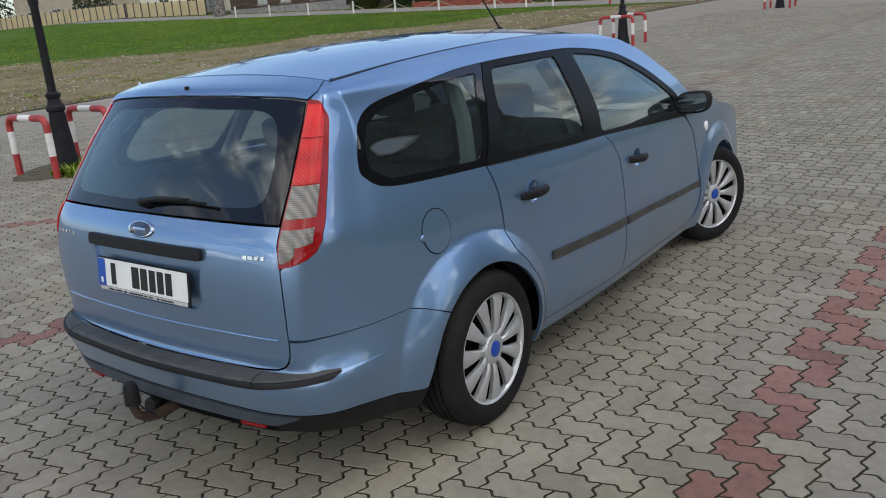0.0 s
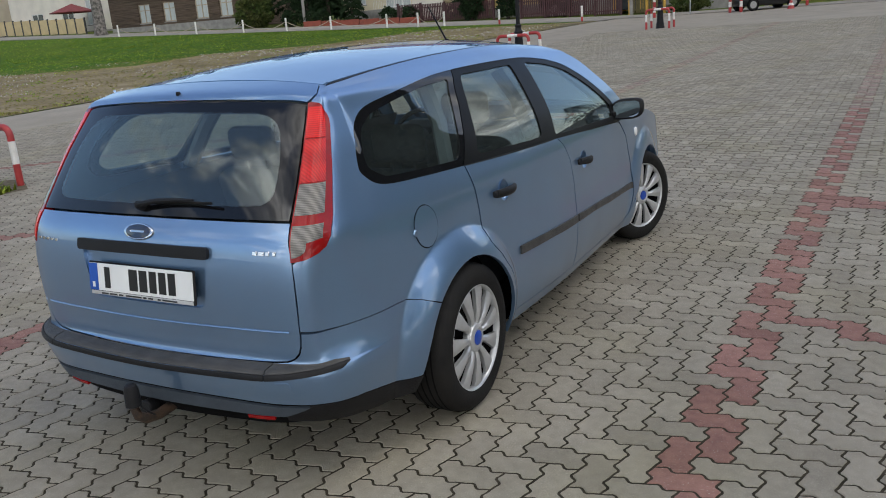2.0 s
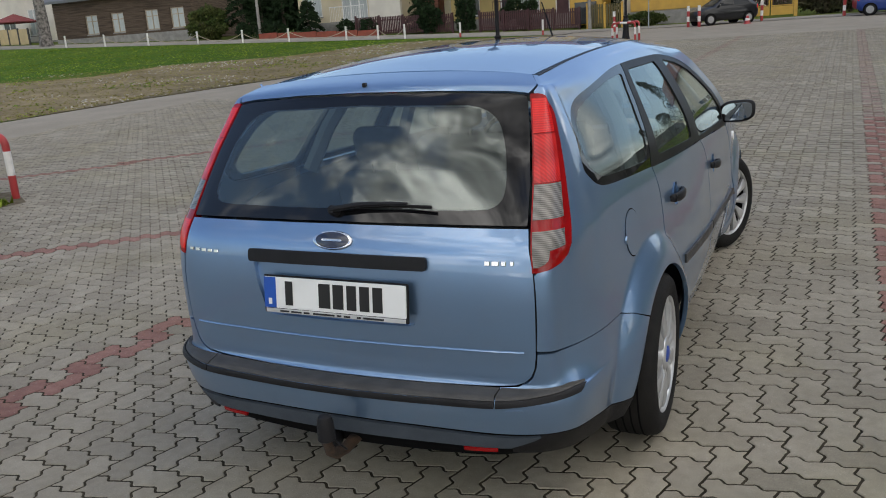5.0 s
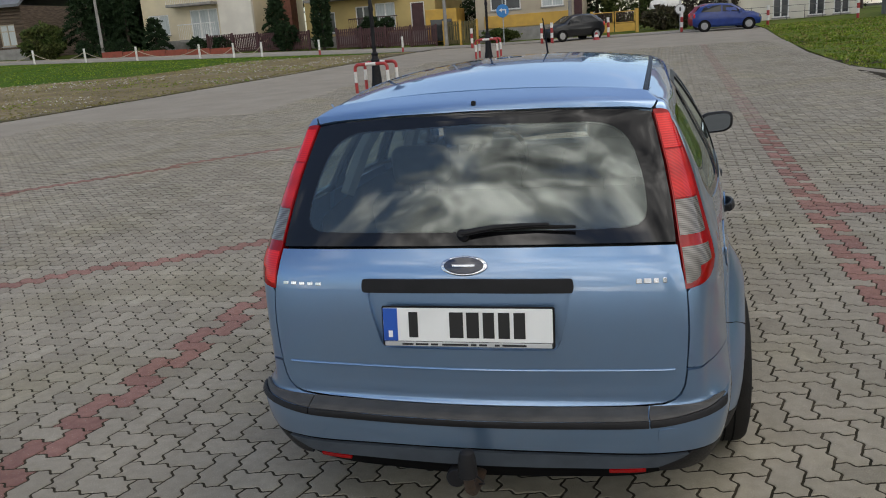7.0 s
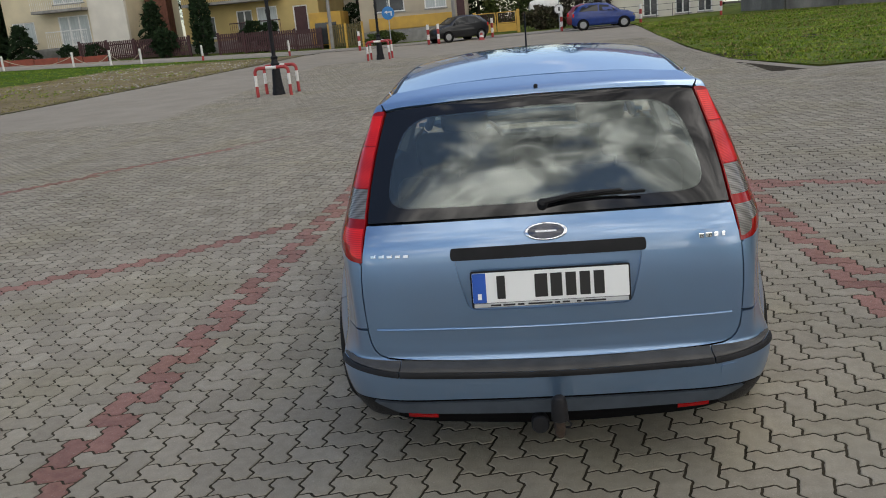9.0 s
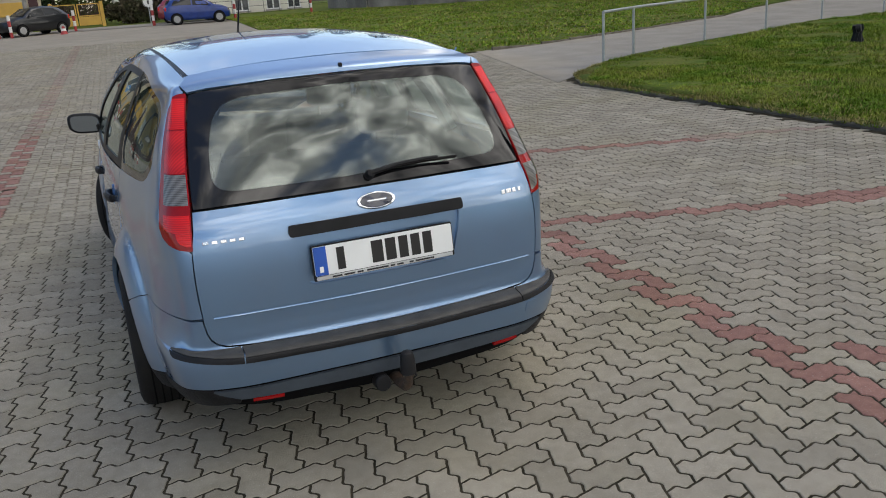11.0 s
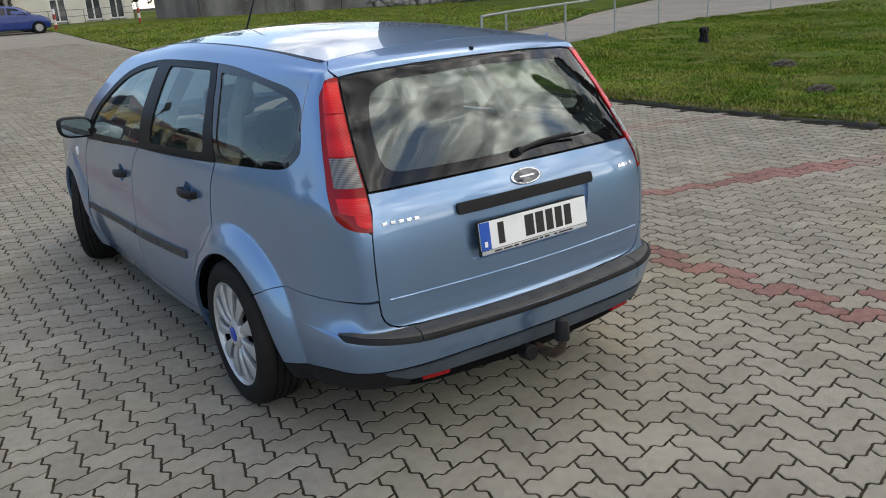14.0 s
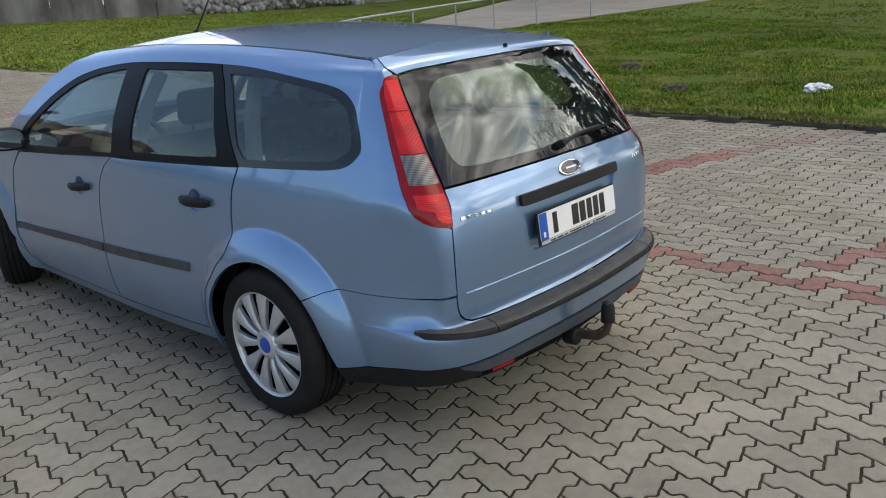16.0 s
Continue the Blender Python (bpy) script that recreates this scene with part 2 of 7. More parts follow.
CAP_BLUE = surf("blue_wheel_cap", (0.015, 0.07, 0.42), None, 9, 0.3)
MIRROR = surf("mirror_glass", (0.26, 0.30, 0.34), (0.25, 0.29, 0.33), 4, 0.02, metal=1.0)

BLOCK = dict(scale=22, rough=0.9, bump=0.6, grain=330, speck=0.5, stain=0.22, spread=0.12, spec=0.12, moss=(0.95, 0.94, 0.78), fleck=(0.46, 0.44, 0.39))
PAVER = surf("grey_concrete_block", (0.322, 0.292, 0.238), (0.282, 0.256, 0.209), random_by="island", **BLOCK)
PAVER_ONE = surf("grey_concrete_block_single", (0.322, 0.292, 0.238), (0.282, 0.256, 0.209), random_by="object", **BLOCK)
PAVER_RED = surf("red_concrete_block", (0.305, 0.170, 0.145), (0.25, 0.138, 0.12), random_by="island", **BLOCK)
PAVER_RED_ONE = surf("red_concrete_block_single", (0.305, 0.170, 0.145), (0.25, 0.138, 0.12), random_by="object", **BLOCK)
PAVER_WORN = surf("worn_red_concrete_block", (0.312, 0.243, 0.207), (0.275, 0.212, 0.180), random_by="island", **BLOCK)
JOINT = surf("dark_joint_sand", (0.066, 0.056, 0.041), (0.030, 0.027, 0.019), 9, 0.95, 0.8, 160, speck=0.6, spec=0.03)
PAVED = surf("weathered_paving", (0.294, 0.263, 0.216), (0.260, 0.233, 0.192), 1.2, 0.9, 0.3, 30, speck=0.25, stain=0.12, spec=0.08)
ASPHALT = surf("pale_asphalt", (0.30, 0.278, 0.244), (0.26, 0.24, 0.21), 1.5, 0.9, 0.3, 120, speck=0.2, stain=0.15, spec=0.08)
KERB = surf("old_concrete_kerb", (0.15, 0.13, 0.10), (0.08, 0.07, 0.052), 5, 0.9, 0.5, 60, speck=0.3)
TURF = surf("turf_soil", (0.070, 0.116, 0.019), (0.125, 0.134, 0.036), 1.9, 0.95, 0.6, 25, speck=0.6, stain=0.3, spec=0.04)
FIELD = surf("meadow_turf", (0.055, 0.112, 0.013), (0.080, 0.122, 0.022), 0.35, 0.95, 0.6, 6, speck=0.4, stain=0.3, spec=0.03)
BARE = surf("trodden_dry_grass", (0.225, 0.185, 0.115), (0.16, 0.13, 0.075), 0.9, 0.95, 0.6, 7, speck=0.45, stain=0.35, spec=0.04)
BLADE = surf("grass_blade", (0.092, 0.178, 0.018), (0.245, 0.290, 0.046), 2.2, 0.8, random_by="island", spread=0.6, spec=0.03, stain=0.6)
BLADE_DRY = surf("dry_grass_blade", (0.30, 0.265, 0.105), (0.19, 0.175, 0.06), 1.2, 0.85, random_by="island", spread=0.5, spec=0.05)
SOIL = surf("dark_soil", (0.035, 0.028, 0.02), (0.06, 0.048, 0.034), 20, 0.95, 0.8, 90)
GALV = surf("galvanised_steel", (0.40, 0.43, 0.44), (0.33, 0.35, 0.36), 12, 0.45, metal=0.6)
IRON = surf("black_cast_iron", (0.012, 0.012, 0.014), (0.020, 0.020, 0.022), 12, 0.55, 0.2, 90, spec=0.15)
RED_PAINT = surf("red_gloss_paint", (0.40, 0.035, 0.035), (0.30, 0.03, 0.03), 9, 0.45, speck=0.1)
WHITE_PAINT = surf("white_gloss_paint", (0.76, 0.75, 0.72), (0.62, 0.61, 0.58), 9, 0.5, speck=0.08)


# ---- building blocks of meshes ----
def link(name, mesh, material, parent=None, label=""):
    mesh.materials.append(material)
    ob = new(name, mesh)
    ob.parent = parent
    if label:
        ob["label"] = label
    return ob


def part(name, bm, material, parent=None, label="", smooth=False):
    """Links a bmesh as one mesh object under a thing or a part."""
    mesh = bpy.data.meshes.new(name)
    bmesh.ops.recalc_face_normals(bm, faces=bm.faces)
    bm.to_mesh(mesh)
    bm.free()
    if smooth:
        mesh.shade_smooth()
        mesh.set_sharp_from_angle(angle=radians(35))
    return link(name, mesh, material, parent, label)


def thing(name, label, category, at=None, group="", kind=""):
    ob = new(name)
    ob.matrix_basis = at or Matrix()
    return tagged(ob, label, category, group, kind)


def box(bm, lo, hi, bevel=0.0, m=None, seg=1):
    c = [(a + b) / 2 for a, b in zip(lo, hi)]
    s = [abs(b - a) for a, b in zip(lo, hi)]
    made = bmesh.ops.create_cube(bm, size=1, matrix=(m or Matrix()) @ Matrix.LocRotScale(c, None, s))
    if bevel:
        edges = {e for v in made["verts"] for e in v.link_edges}
        bmesh.ops.bevel(bm, geom=list(edges), offset=bevel, segments=seg, affect="EDGES", profile=0.5)
    return bm


def boxed(lo, hi, bevel=0.0, m=None, seg=1):
    return box(bmesh.new(), lo, hi, bevel, m, seg)


def tube(bm, pts, r, sides=8, caps=True):
    """A round bar through the points; r may be one radius or one a point."""
    pts = [Vector(p) for p in pts]
    rs = r if isinstance(r, (list, tuple)) else [r] * len(pts)
    rings, ref = [], None
    for i, p in enumerate(pts):
        d = (pts[min(i + 1, len(pts) - 1)] - pts[max(i - 1, 0)]).normalized()
        if ref is None:
            ref = Vector((0, 0, 1)) if abs(d.z) < 0.9 else Vector((1, 0, 0))
        a = (ref - d * ref.dot(d)).normalized()
        b = d.cross(a)
        ref = a
        rings.append([bm.verts.new(p + (a * math.cos(t) + b * math.sin(t)) * rs[i]) for t in (2 * math.pi * k / sides for k in range(sides))])
    for q, w in zip(rings, rings[1:]):
        for k in range(sides):
            bm.faces.new((q[k], q[(k + 1) % sides], w[(k + 1) % sides], w[k]))
    if caps:
        bm.faces.new(rings[0][::-1])
        bm.faces.new(rings[-1])
    return bm


def lathe(bm, profile, sides=24, m=None):
    """Profile of (radius, height) turned round z."""
    m = m or Matrix()
    rings = []
    for r, z in profile:
        if r < 1e-6:
            rings.append([bm.verts.new(m @ Vector((0, 0, z)))])
        else:
            rings.append([bm.verts.new(m @ Vector((r * math.cos(2 * math.pi * k / sides), r * math.sin(2 * math.pi * k / sides), z))) for k in range(sides)])
    for q, w in zip(rings, rings[1:]):
        for k in range(sides):
            j = (k + 1) % sides
            if len(q) == 1 and len(w) > 1:
                bm.faces.new((q[0], w[j], w[k]))
            elif len(w) == 1 and len(q) > 1:
                bm.faces.new((q[k], q[j], w[0]))
            elif len(q) > 1:
                bm.faces.new((q[k], q[j], w[j], w[k]))
    return bm


def sheet(name, polygon, height, step, material, lift=0.0, skirt=0.0, inside=None):
    """A sheet of ground inside a polygon that follows the lie of the land."""
    loop = []
    for (ax, ay), (bx, by) in zip(polygon, polygon[1:] + polygon[:1]):
        k = max(1, int(math.hypot(bx - ax, by - ay) / step))
        loop += [(ax + (bx - ax) * i / k, ay + (by - ay) * i / k) for i in range(k)]
    xs, ys = [p[0] for p in loop], [p[1] for p in loop]
    pts = [Vector(p) for p in loop]
    for x in np.arange(min(xs) + step / 2, max(xs), step):
        for y in np.arange(min(ys) + step / 2, max(ys), step):
            if inside_polygon(x, y, polygon):
                pts.append(Vector((x, y)))
    edges = [(i, (i + 1) % len(loop)) for i in range(len(loop))]
    vs, _, fs, *_ = mathutils_geometry.delaunay_2d_cdt(pts, edges, [], 1, 1e-4)
    verts = [(v.x, v.y, height(v.x, v.y) + lift) for v in vs]
    faces = [tuple(f) for f in fs]
    mesh = bpy.data.meshes.new(name)
    if skirt:
        n = len(verts)
        verts += [(x, y, height(x, y) - skirt) for x, y in loop]
        faces += [(i, (i + 1) % len(loop), n + (i + 1) % len(loop), n + i) for i in range(len(loop))]
    mesh.from_pydata(verts, [], faces)
    mesh.shade_smooth()
    return link(name, mesh, material)


def inside_polygon(x, y, polygon):
    hit = False
    for (ax, ay), (bx, by) in zip(polygon, polygon[1:] + polygon[:1]):
        if (ay > y) != (by > y) and x < (bx - ax) * (y - ay) / (by - ay) + ax:
            hit = not hit
    return hit


def ease(t):
    return 0.0 if t < 0 else (t * t / 8 if t < 4 else t - 2)


def land(x, y):
    """Height of the ground: level round the car, rising towards the street and towards the log house."""
    y, x = min(y, 60.0), max(x, -70.0)
    return 0.0225 * ease(y - 2) + 0.035 * ease(-x - 8) * min(1.0, max(0.0, (y - 8) / 32))


# ---- the ground ----
def horizon_sheet():
    xs = sorted({*np.arange(-20, 20.1, 1.0), *np.arange(-80, 80.1, 5.0), -400, -200, -120, 120, 200, 400})
    ys = sorted({*np.arange(-12, 50.1, 1.0), *np.arange(-60, 110.1, 5.0), -400, -200, -100, 160, 250, 400})
    verts = [(x, y, land(x, y) - 0.0034) for y in ys for x in xs]
    w = len(xs)
    faces = [(j * w + i, j * w + i + 1, (j + 1) * w + i + 1, (j + 1) * w + i) for j in range(len(ys) - 1) for i in range(w - 1)]
    mesh = bpy.data.meshes.new("ground")
    mesh.from_pydata(verts, [], faces)
    mesh.shade_smooth()
    return tagged(link("ground", mesh, JOINT), "dark sandy bedding under the paved square", "ground", kind="structure")


horizon_sheet()
FIELD_EDGE = [(-19.0, -30.0), (-17.0, 2.0), (-16.4, 7.0), (-15.3, 14.5), (-14.2, 18.6), (-12.7, 26.0), (-11.6, 33.0), (-11.0, 39.3)]
LAWN_LOW = [(6.3, -40.0), (6.32, 0.0), (6.35, 4.4), (6.12, 7.5), (6.5, 8.3), (7.62, 9.2), (8.7, 9.85), (11.2, 10.75), (13.6, 11.7), (16.5, 12.6), (21.7, 12.9), (60, 14), (60, -40)]
LAWN_HIGH = [(5.9, 13.7), (9.05, 14.1), (12.9, 15.35), (16.9, 16.9), (20.0, 19.0), (34, 26), (60, 34), (60, 60), (6.3, 60), (6.2, 44), (6.0, 38), (5.4, 30), (5.0, 22), (5.0, 17)]

# ---- the car ----
SIDE_Y = (-0.36, 0.0, 0.45, 1.0, 1.6, 2.1, 2.5, 3.0, 3.35)
SIDE_D = (-0.102, -0.062, -0.03, -0.004, 0.0, 0.0, -0.002, -0.03, -0.09)
# height, rear centre y, crown, x of the rear edge, corner, start of the side, half width
BUMPER_ROWS = (
    (0.19, -0.82, 0.05, 0.50, (0.640, -0.660), (0.720, -0.50), 0.842),
    (0.28, -0.892, 0.047, 0.54, (0.690, -0.735), (0.760, -0.55), 0.876),
    (0.37, -0.915, 0.047, 0.57, (0.722, -0.775), (0.780, -0.57), 0.894),
    (0.45, -0.938, 0.047, 0.58, (0.737, -0.787), (0.788, -0.58), 0.901),
    (0.490, -0.938, 0.050, 0.58, (0.734, -0.783), (0.785, -0.578), 0.902),
    (0.506, -0.876, 0.045, 0.61, (0.724, -0.765), (0.781, -0.575), 0.902),
)
TAILGATE_ROWS = (
    (0.56, -0.868, 0.045, 0.632, (0.709, -0.750), (0.772, -0.572), 0.900),
    (0.66, -0.880, 0.05, 0.635, (0.706, -0.746), (0.764, -0.567), 0.894),
    (0.80, -0.884, 0.055, 0.635, (0.710, -0.742), (0.758, -0.555), 0.884),
    (0.92, -0.868, 0.06, 0.63, (0.720, -0.712), (0.751, -0.525), 0.870),
)
GLASS_ROWS = (
    (1.00, -0.830, 0.070, 0.62, (0.702, -0.672), (0.732, -0.50), 0.852),
    (1.10, -0.778, 0.086, 0.605, (0.677, -0.616), (0.702, -0.48), 0.820),
    (1.20, -0.719, 0.096, 0.588, (0.648, -0.562), (0.667, -0.45), 0.768),
    (1.30, -0.648, 0.101, 0.568, (0.610, -0.506), (0.623, -0.425), 0.705),
    (1.36, -0.596, 0.094, 0.555, (0.588, -0.476), (0.593, -0.418), 0.658),
)
def body_net():
    net = []
    for z, yc, cr, x2, c3, c4, w in BUMPER_ROWS + TAILGATE_ROWS + GLASS_ROWS:
        row = [(x, yc + cr * (x / x2) ** 2, z) for x in (0.0, x2 * 0.55, x2)]
        row += [(c3[0], c3[1], z), (c4[0], c4[1], z)]
        k = float(np.interp(z, [1.2, 1.3, 1.36], [1.0, 0.83, 0.57]))
        row += [(w + d * k, y, z) for y, d in zip(SIDE_Y, SIDE_D)]
        row += [(0.62, 3.58, z), (0.32, 3.66, z), (0.0, 3.68, z)]
        net.append(row)
    zt = (1.378, 1.40, 1.415, 1.418, 1.39, 1.36, 1.36, 1.36, 1.36)
    row = [(0.0, -0.56, 1.397), (0.30, -0.535, 1.392), (0.530, -0.474, 1.379), (0.556, -0.450, 1.377), (0.562, -0.410, 1.377)]
    row += [(0.615 + d * 0.49, y, z) for y, d, z in zip(SIDE_Y, SIDE_D, zt)]
    row += [(0.5, 3.5, 1.36), (0.3, 3.5, 1.36), (0.0, 3.5, 1.36)]
    net.append(row)
    zt = (1.395, 1.425, 1.444, 1.446, 1.41, 1.37, 1.37, 1.37, 1.37)
    row = [(0.0, -0.40, 1.425), (0.30, -0.397, 1.418), (0.50, -0.396, 1.402), (0.527, -0.393, 1.398), (0.536, -0.384, 1.395)]
    row += [(0.565 + d * 0.25, y, z) for y, d, z in zip(SIDE_Y, SIDE_D, zt)]
    row += [(0.45, 3.4, 1.37), (0.3, 3.4, 1.37), (0.0, 3.4, 1.37)]
    net.append(row)
    return np.array(net)
NET = body_net()
PADDED = np.concatenate([NET[:, 1:2] * (-1, 1, 1), NET], axis=1)
NV, NU = NET.shape[:2]
def basis(t, n, low=0):
    # Catmull-Rom weights with ends held
    i = np.clip(np.floor(t).astype(int), 0, n - 2); f = t - i
    w = np.stack([-f/2 + f*f - f**3/2, 1 - 2.5*f*f + 1.5*f**3, f/2 + 2*f*f - 1.5*f**3, -f*f/2 + f**3/2], -1)
    idx = np.clip(np.stack([i-1, i, i+1, i+2], -1), low, n-1)
    return idx, w
HUBS = ((-0.010, 0.305, 0.052), (2.69, 0.31, 0.028))
def body(u, v):
    u = np.atleast_1d(np.asarray(u, float)); v = np.atleast_1d(np.asarray(v, float))
    iu, wu = basis(u, NU, -1); iv, wv = basis(v, NV)
    pts = np.einsum("nab,nabc->nc", wv[:, :, None] * wu[:, None, :], PADDED[iv[:, :, None], iu[:, None, :] + 1])
    side = np.clip((u - 3.6) / 0.8, 0, 1) * np.clip((12.6 - u) / 0.4, 0, 1)
    for hy, hz, amp in HUBS:
        r = np.hypot(pts[:, 1] - hy, pts[:, 2] - hz)
        k = np.clip((0.487 - r) / 0.130, 0, 1)
        k = np.where(k < 0.16, k * k / 0.32, k - 0.08) / 0.92
        k = k * (1.55 - 0.55 * k)
        pts[:, 0] += amp * side * k
    return pts
def normal(u, v):
    e = 0.01
    a = body(u + e, v) - body(u - e, v); b = body(u, v + e) - body(u, v - e)
    n = np.cross(a, b); n /= np.linalg.norm(n, axis=1)[:, None] + 1e-12
    return n
GRID_U, GRID_V = np.meshgrid(np.linspace(0, 14.5, 291), np.linspace(0, NV - 1, 161))
GRID_U, GRID_V = GRID_U.ravel(), GRID_V.ravel(); GRID_P = body(GRID_U, GRID_V)
def find(target, axes):
    """(u, v) at which the coordinates of the given axes have the target's values."""
    out = []
    for t in np.atleast_2d(np.asarray(target, float)):
        m = (GRID_U > 2.2) if axes == (1, 2) else (GRID_U < 4.6)
        d = ((GRID_P[:, axes[0]] - t[0]) ** 2 + (GRID_P[:, axes[1]] - t[1]) ** 2) + np.where(m, 0, 1e3)
        k = d.argmin(); q = np.array([GRID_U[k], GRID_V[k]])
        for _ in range(12):
            p = body(q[0], q[1])[0]; e = 1e-3
            du = (body(q[0] + e, q[1])[0] - p) / e; dv = (body(q[0], q[1] + e)[0] - p) / e
            A = np.array([[du[axes[0]], dv[axes[0]]], [du[axes[1]], dv[axes[1]]]])
            try: s = np.linalg.solve(A, [t[0] - p[axes[0]], t[1] - p[axes[1]]])
            except np.linalg.LinAlgError: break
            q = q + np.clip(s, -0.3, 0.3); q = np.clip(q, [0, 0], [NU - 1, NV - 1])
        out.append(q)
    return np.array(out)



CAR = thing("estate_car", "light blue metallic estate car parked on grey block paving", "car")
SIDE, REAR = (1, 2), (0, 2)


def soft(poly, r=0.02, n=3, keep=()):
    """Rounds the corners of a closed outline."""
    out = []
    for i, p in enumerate(poly):
        p, a, b = np.array(p, float), np.array(poly[i - 1], float), np.array(poly[(i + 1) % len(poly)], float)
        la, lb = np.linalg.norm(a - p), np.linalg.norm(b - p)
        if i in keep or min(la, lb) < 1e-6:
            out.append(tuple(p))
            continue
        q, w = p + (a - p) * min(r, la * 0.45) / la, p + (b - p) * min(r, lb * 0.45) / lb
        for k in range(n + 1):
            t = k / n
            out.append(tuple((1 - t) ** 2 * q + 2 * t * (1 - t) * p + t * t * w))
    return out


def outline(points):
    """Points of (axes, a, b) to (u, v) on the body, with short steps between."""
    uv = []
    for axes, group in points:
        uv += list(find(np.array(group), axes))
    return uv


def within(x, y, polygon):
    """inside_polygon for many points at once."""
    hit = np.zeros(len(x), bool)
    for (ax, ay), (bx, by) in zip(polygon, polygon[1:] + polygon[:1]):
        if ay != by:
            hit ^= ((ay > y) != (by > y)) & (x < (bx - ax) * (y - ay) / (by - ay) + ax)
    return hit


def rounded(points, n=4):
    """A smooth closed curve through the points."""
    P, out = np.array(points, float), []
    for i in range(len(P)):
        a, b, c, d = P[i - 1], P[i], P[(i + 1) % len(P)], P[(i + 2) % len(P)]
        for k in range(n):
            t = k / n
            out.append(tuple(0.5 * (2 * b + (c - a) * t + (2 * a - 5 * b + 4 * c - d) * t * t + (3 * b - a - 3 * c + d) * t**3)))
    return out


def dense(uv, step=0.09):
    out = []
    for p, q in zip(uv, uv[1:] + uv[:1]):
        p, q = np.array(p), np.array(q)
        k = max(1, int(np.hypot((q[0] - p[0]), (q[1] - p[1]) * 0.4) / step))
        out += [tuple(p + (q - p) * i / k) for i in range(k)]
    return out


def skin(name, uv, material, parent, off=0.0, depth=0.016, holes=(), mirror=False, both=False, label="", grid=(0.16, 0.30)):
    """A piece of the body's skin inside an outline in (u, v), with turned-in edges."""
    loops = [dense(uv)] + [dense(h) for h in holes]
    sv = 0.4
    pts, edges, start = [], [], 0
    for lp in loops:
        pts += [Vector((a, b * sv)) for a, b in lp]
        edges += [(start + i, start + (i + 1) % len(lp)) for i in range(len(lp))]
        start += len(lp)
    flat = [[(a, b) for a, b in lp] for lp in loops]
    us, vs = [p[0] for p in loops[0]], [p[1] for p in loops[0]]
    rim = np.array([(p.x, p.y) for p in pts])
    ga, gb = np.meshgrid(np.arange(math.floor(min(us) / grid[0]) * grid[0], max(us), grid[0]), np.arange(math.floor(min(vs) / grid[1]) * grid[1], max(vs), grid[1]))
    ga, gb = ga.ravel(), gb.ravel()
    fits = within(ga, gb, flat[0])
    for h in flat[1:]:
        fits &= ~within(ga, gb, h)
    near = min(0.05, 0.6 * grid[0])
    for a, b in zip(ga[fits], gb[fits]):
        if np.min((rim[:, 0] - a) ** 2 + (rim[:, 1] - b * sv) ** 2) > near ** 2:
            pts.append(Vector((a, b * sv)))
    v2, _, f2, *_ = mathutils_geometry.delaunay_2d_cdt(pts, edges, [], 1, 1e-5)
    q = np.array([(v.x, v.y / sv) for v in v2])
    mids = np.array([q[list(f)].mean(0) for f in f2])
    fits = within(mids[:, 0], mids[:, 1], flat[0])
    for h in flat[1:]:
        fits &= ~within(mids[:, 0], mids[:, 1], h)
    faces = [tuple(f) for f, ok in zip(f2, fits) if ok]
    P, N = body(q[:, 0], q[:, 1]), normal(q[:, 0], q[:, 1])
    P = P + N * off
    count = {}
    for f in faces:
        for i in range(len(f)):
            e = (f[i], f[(i + 1) % len(f)])
            count[tuple(sorted(e))] = count.get(tuple(sorted(e)), 0) + 1
    rims = [(f[i], f[(i + 1) % len(f)]) for f in faces for i in range(len(f)) if count[tuple(sorted((f[i], f[(i + 1) % len(f)])))] == 1]
    verts, norms, polys = [tuple(p) for p in P], [tuple(n) for n in N], list(faces)
    if depth:
        for a, b in rims:
            if both and abs(P[a][0]) < 1e-4 and abs(P[b][0]) < 1e-4:
                continue
            side = np.cross(P[b] - P[a], N[a])
            side /= np.linalg.norm(side) + 1e-9
            k = len(verts)
            verts += [tuple(P[a]), tuple(P[b]), tuple(P[b] - N[b] * depth), tuple(P[a] - N[a] * depth)]
            norms += [tuple(side)] * 4
            polys.append((k, k + 3, k + 2, k + 1))
    V, M = np.array(verts), np.array(norms)

    def flipped(k):
        return [tuple(int(i) + k for i in f[::-1]) for f in polys]

    faces_out = [tuple(int(i) for i in f) for f in polys]
    if mirror:
        V, M, faces_out = V * (-1, 1, 1), M * (-1, 1, 1), flipped(0)
    if both:
        faces_out += flipped(len(V))
        V, M = np.vstack([V, V * (-1, 1, 1)]), np.vstack([M, M * (-1, 1, 1)])
    mesh = bpy.data.meshes.new(name)
    mesh.from_pydata([tuple(map(float, v)) for v in V], [], faces_out)
    mesh.shade_smooth()
    mesh.normals_split_custom_set_from_vertices([tuple(map(float, n)) for n in M])
    return link(name, mesh, material, parent, label)


def arc(cy, cz, r, a0, a1, n):
    return [(cy + r * math.cos(radians(a0 + (a1 - a0) * k / n)), cz + r * math.sin(radians(a0 + (a1 - a0) * k / n))) for k in range(n + 1)]


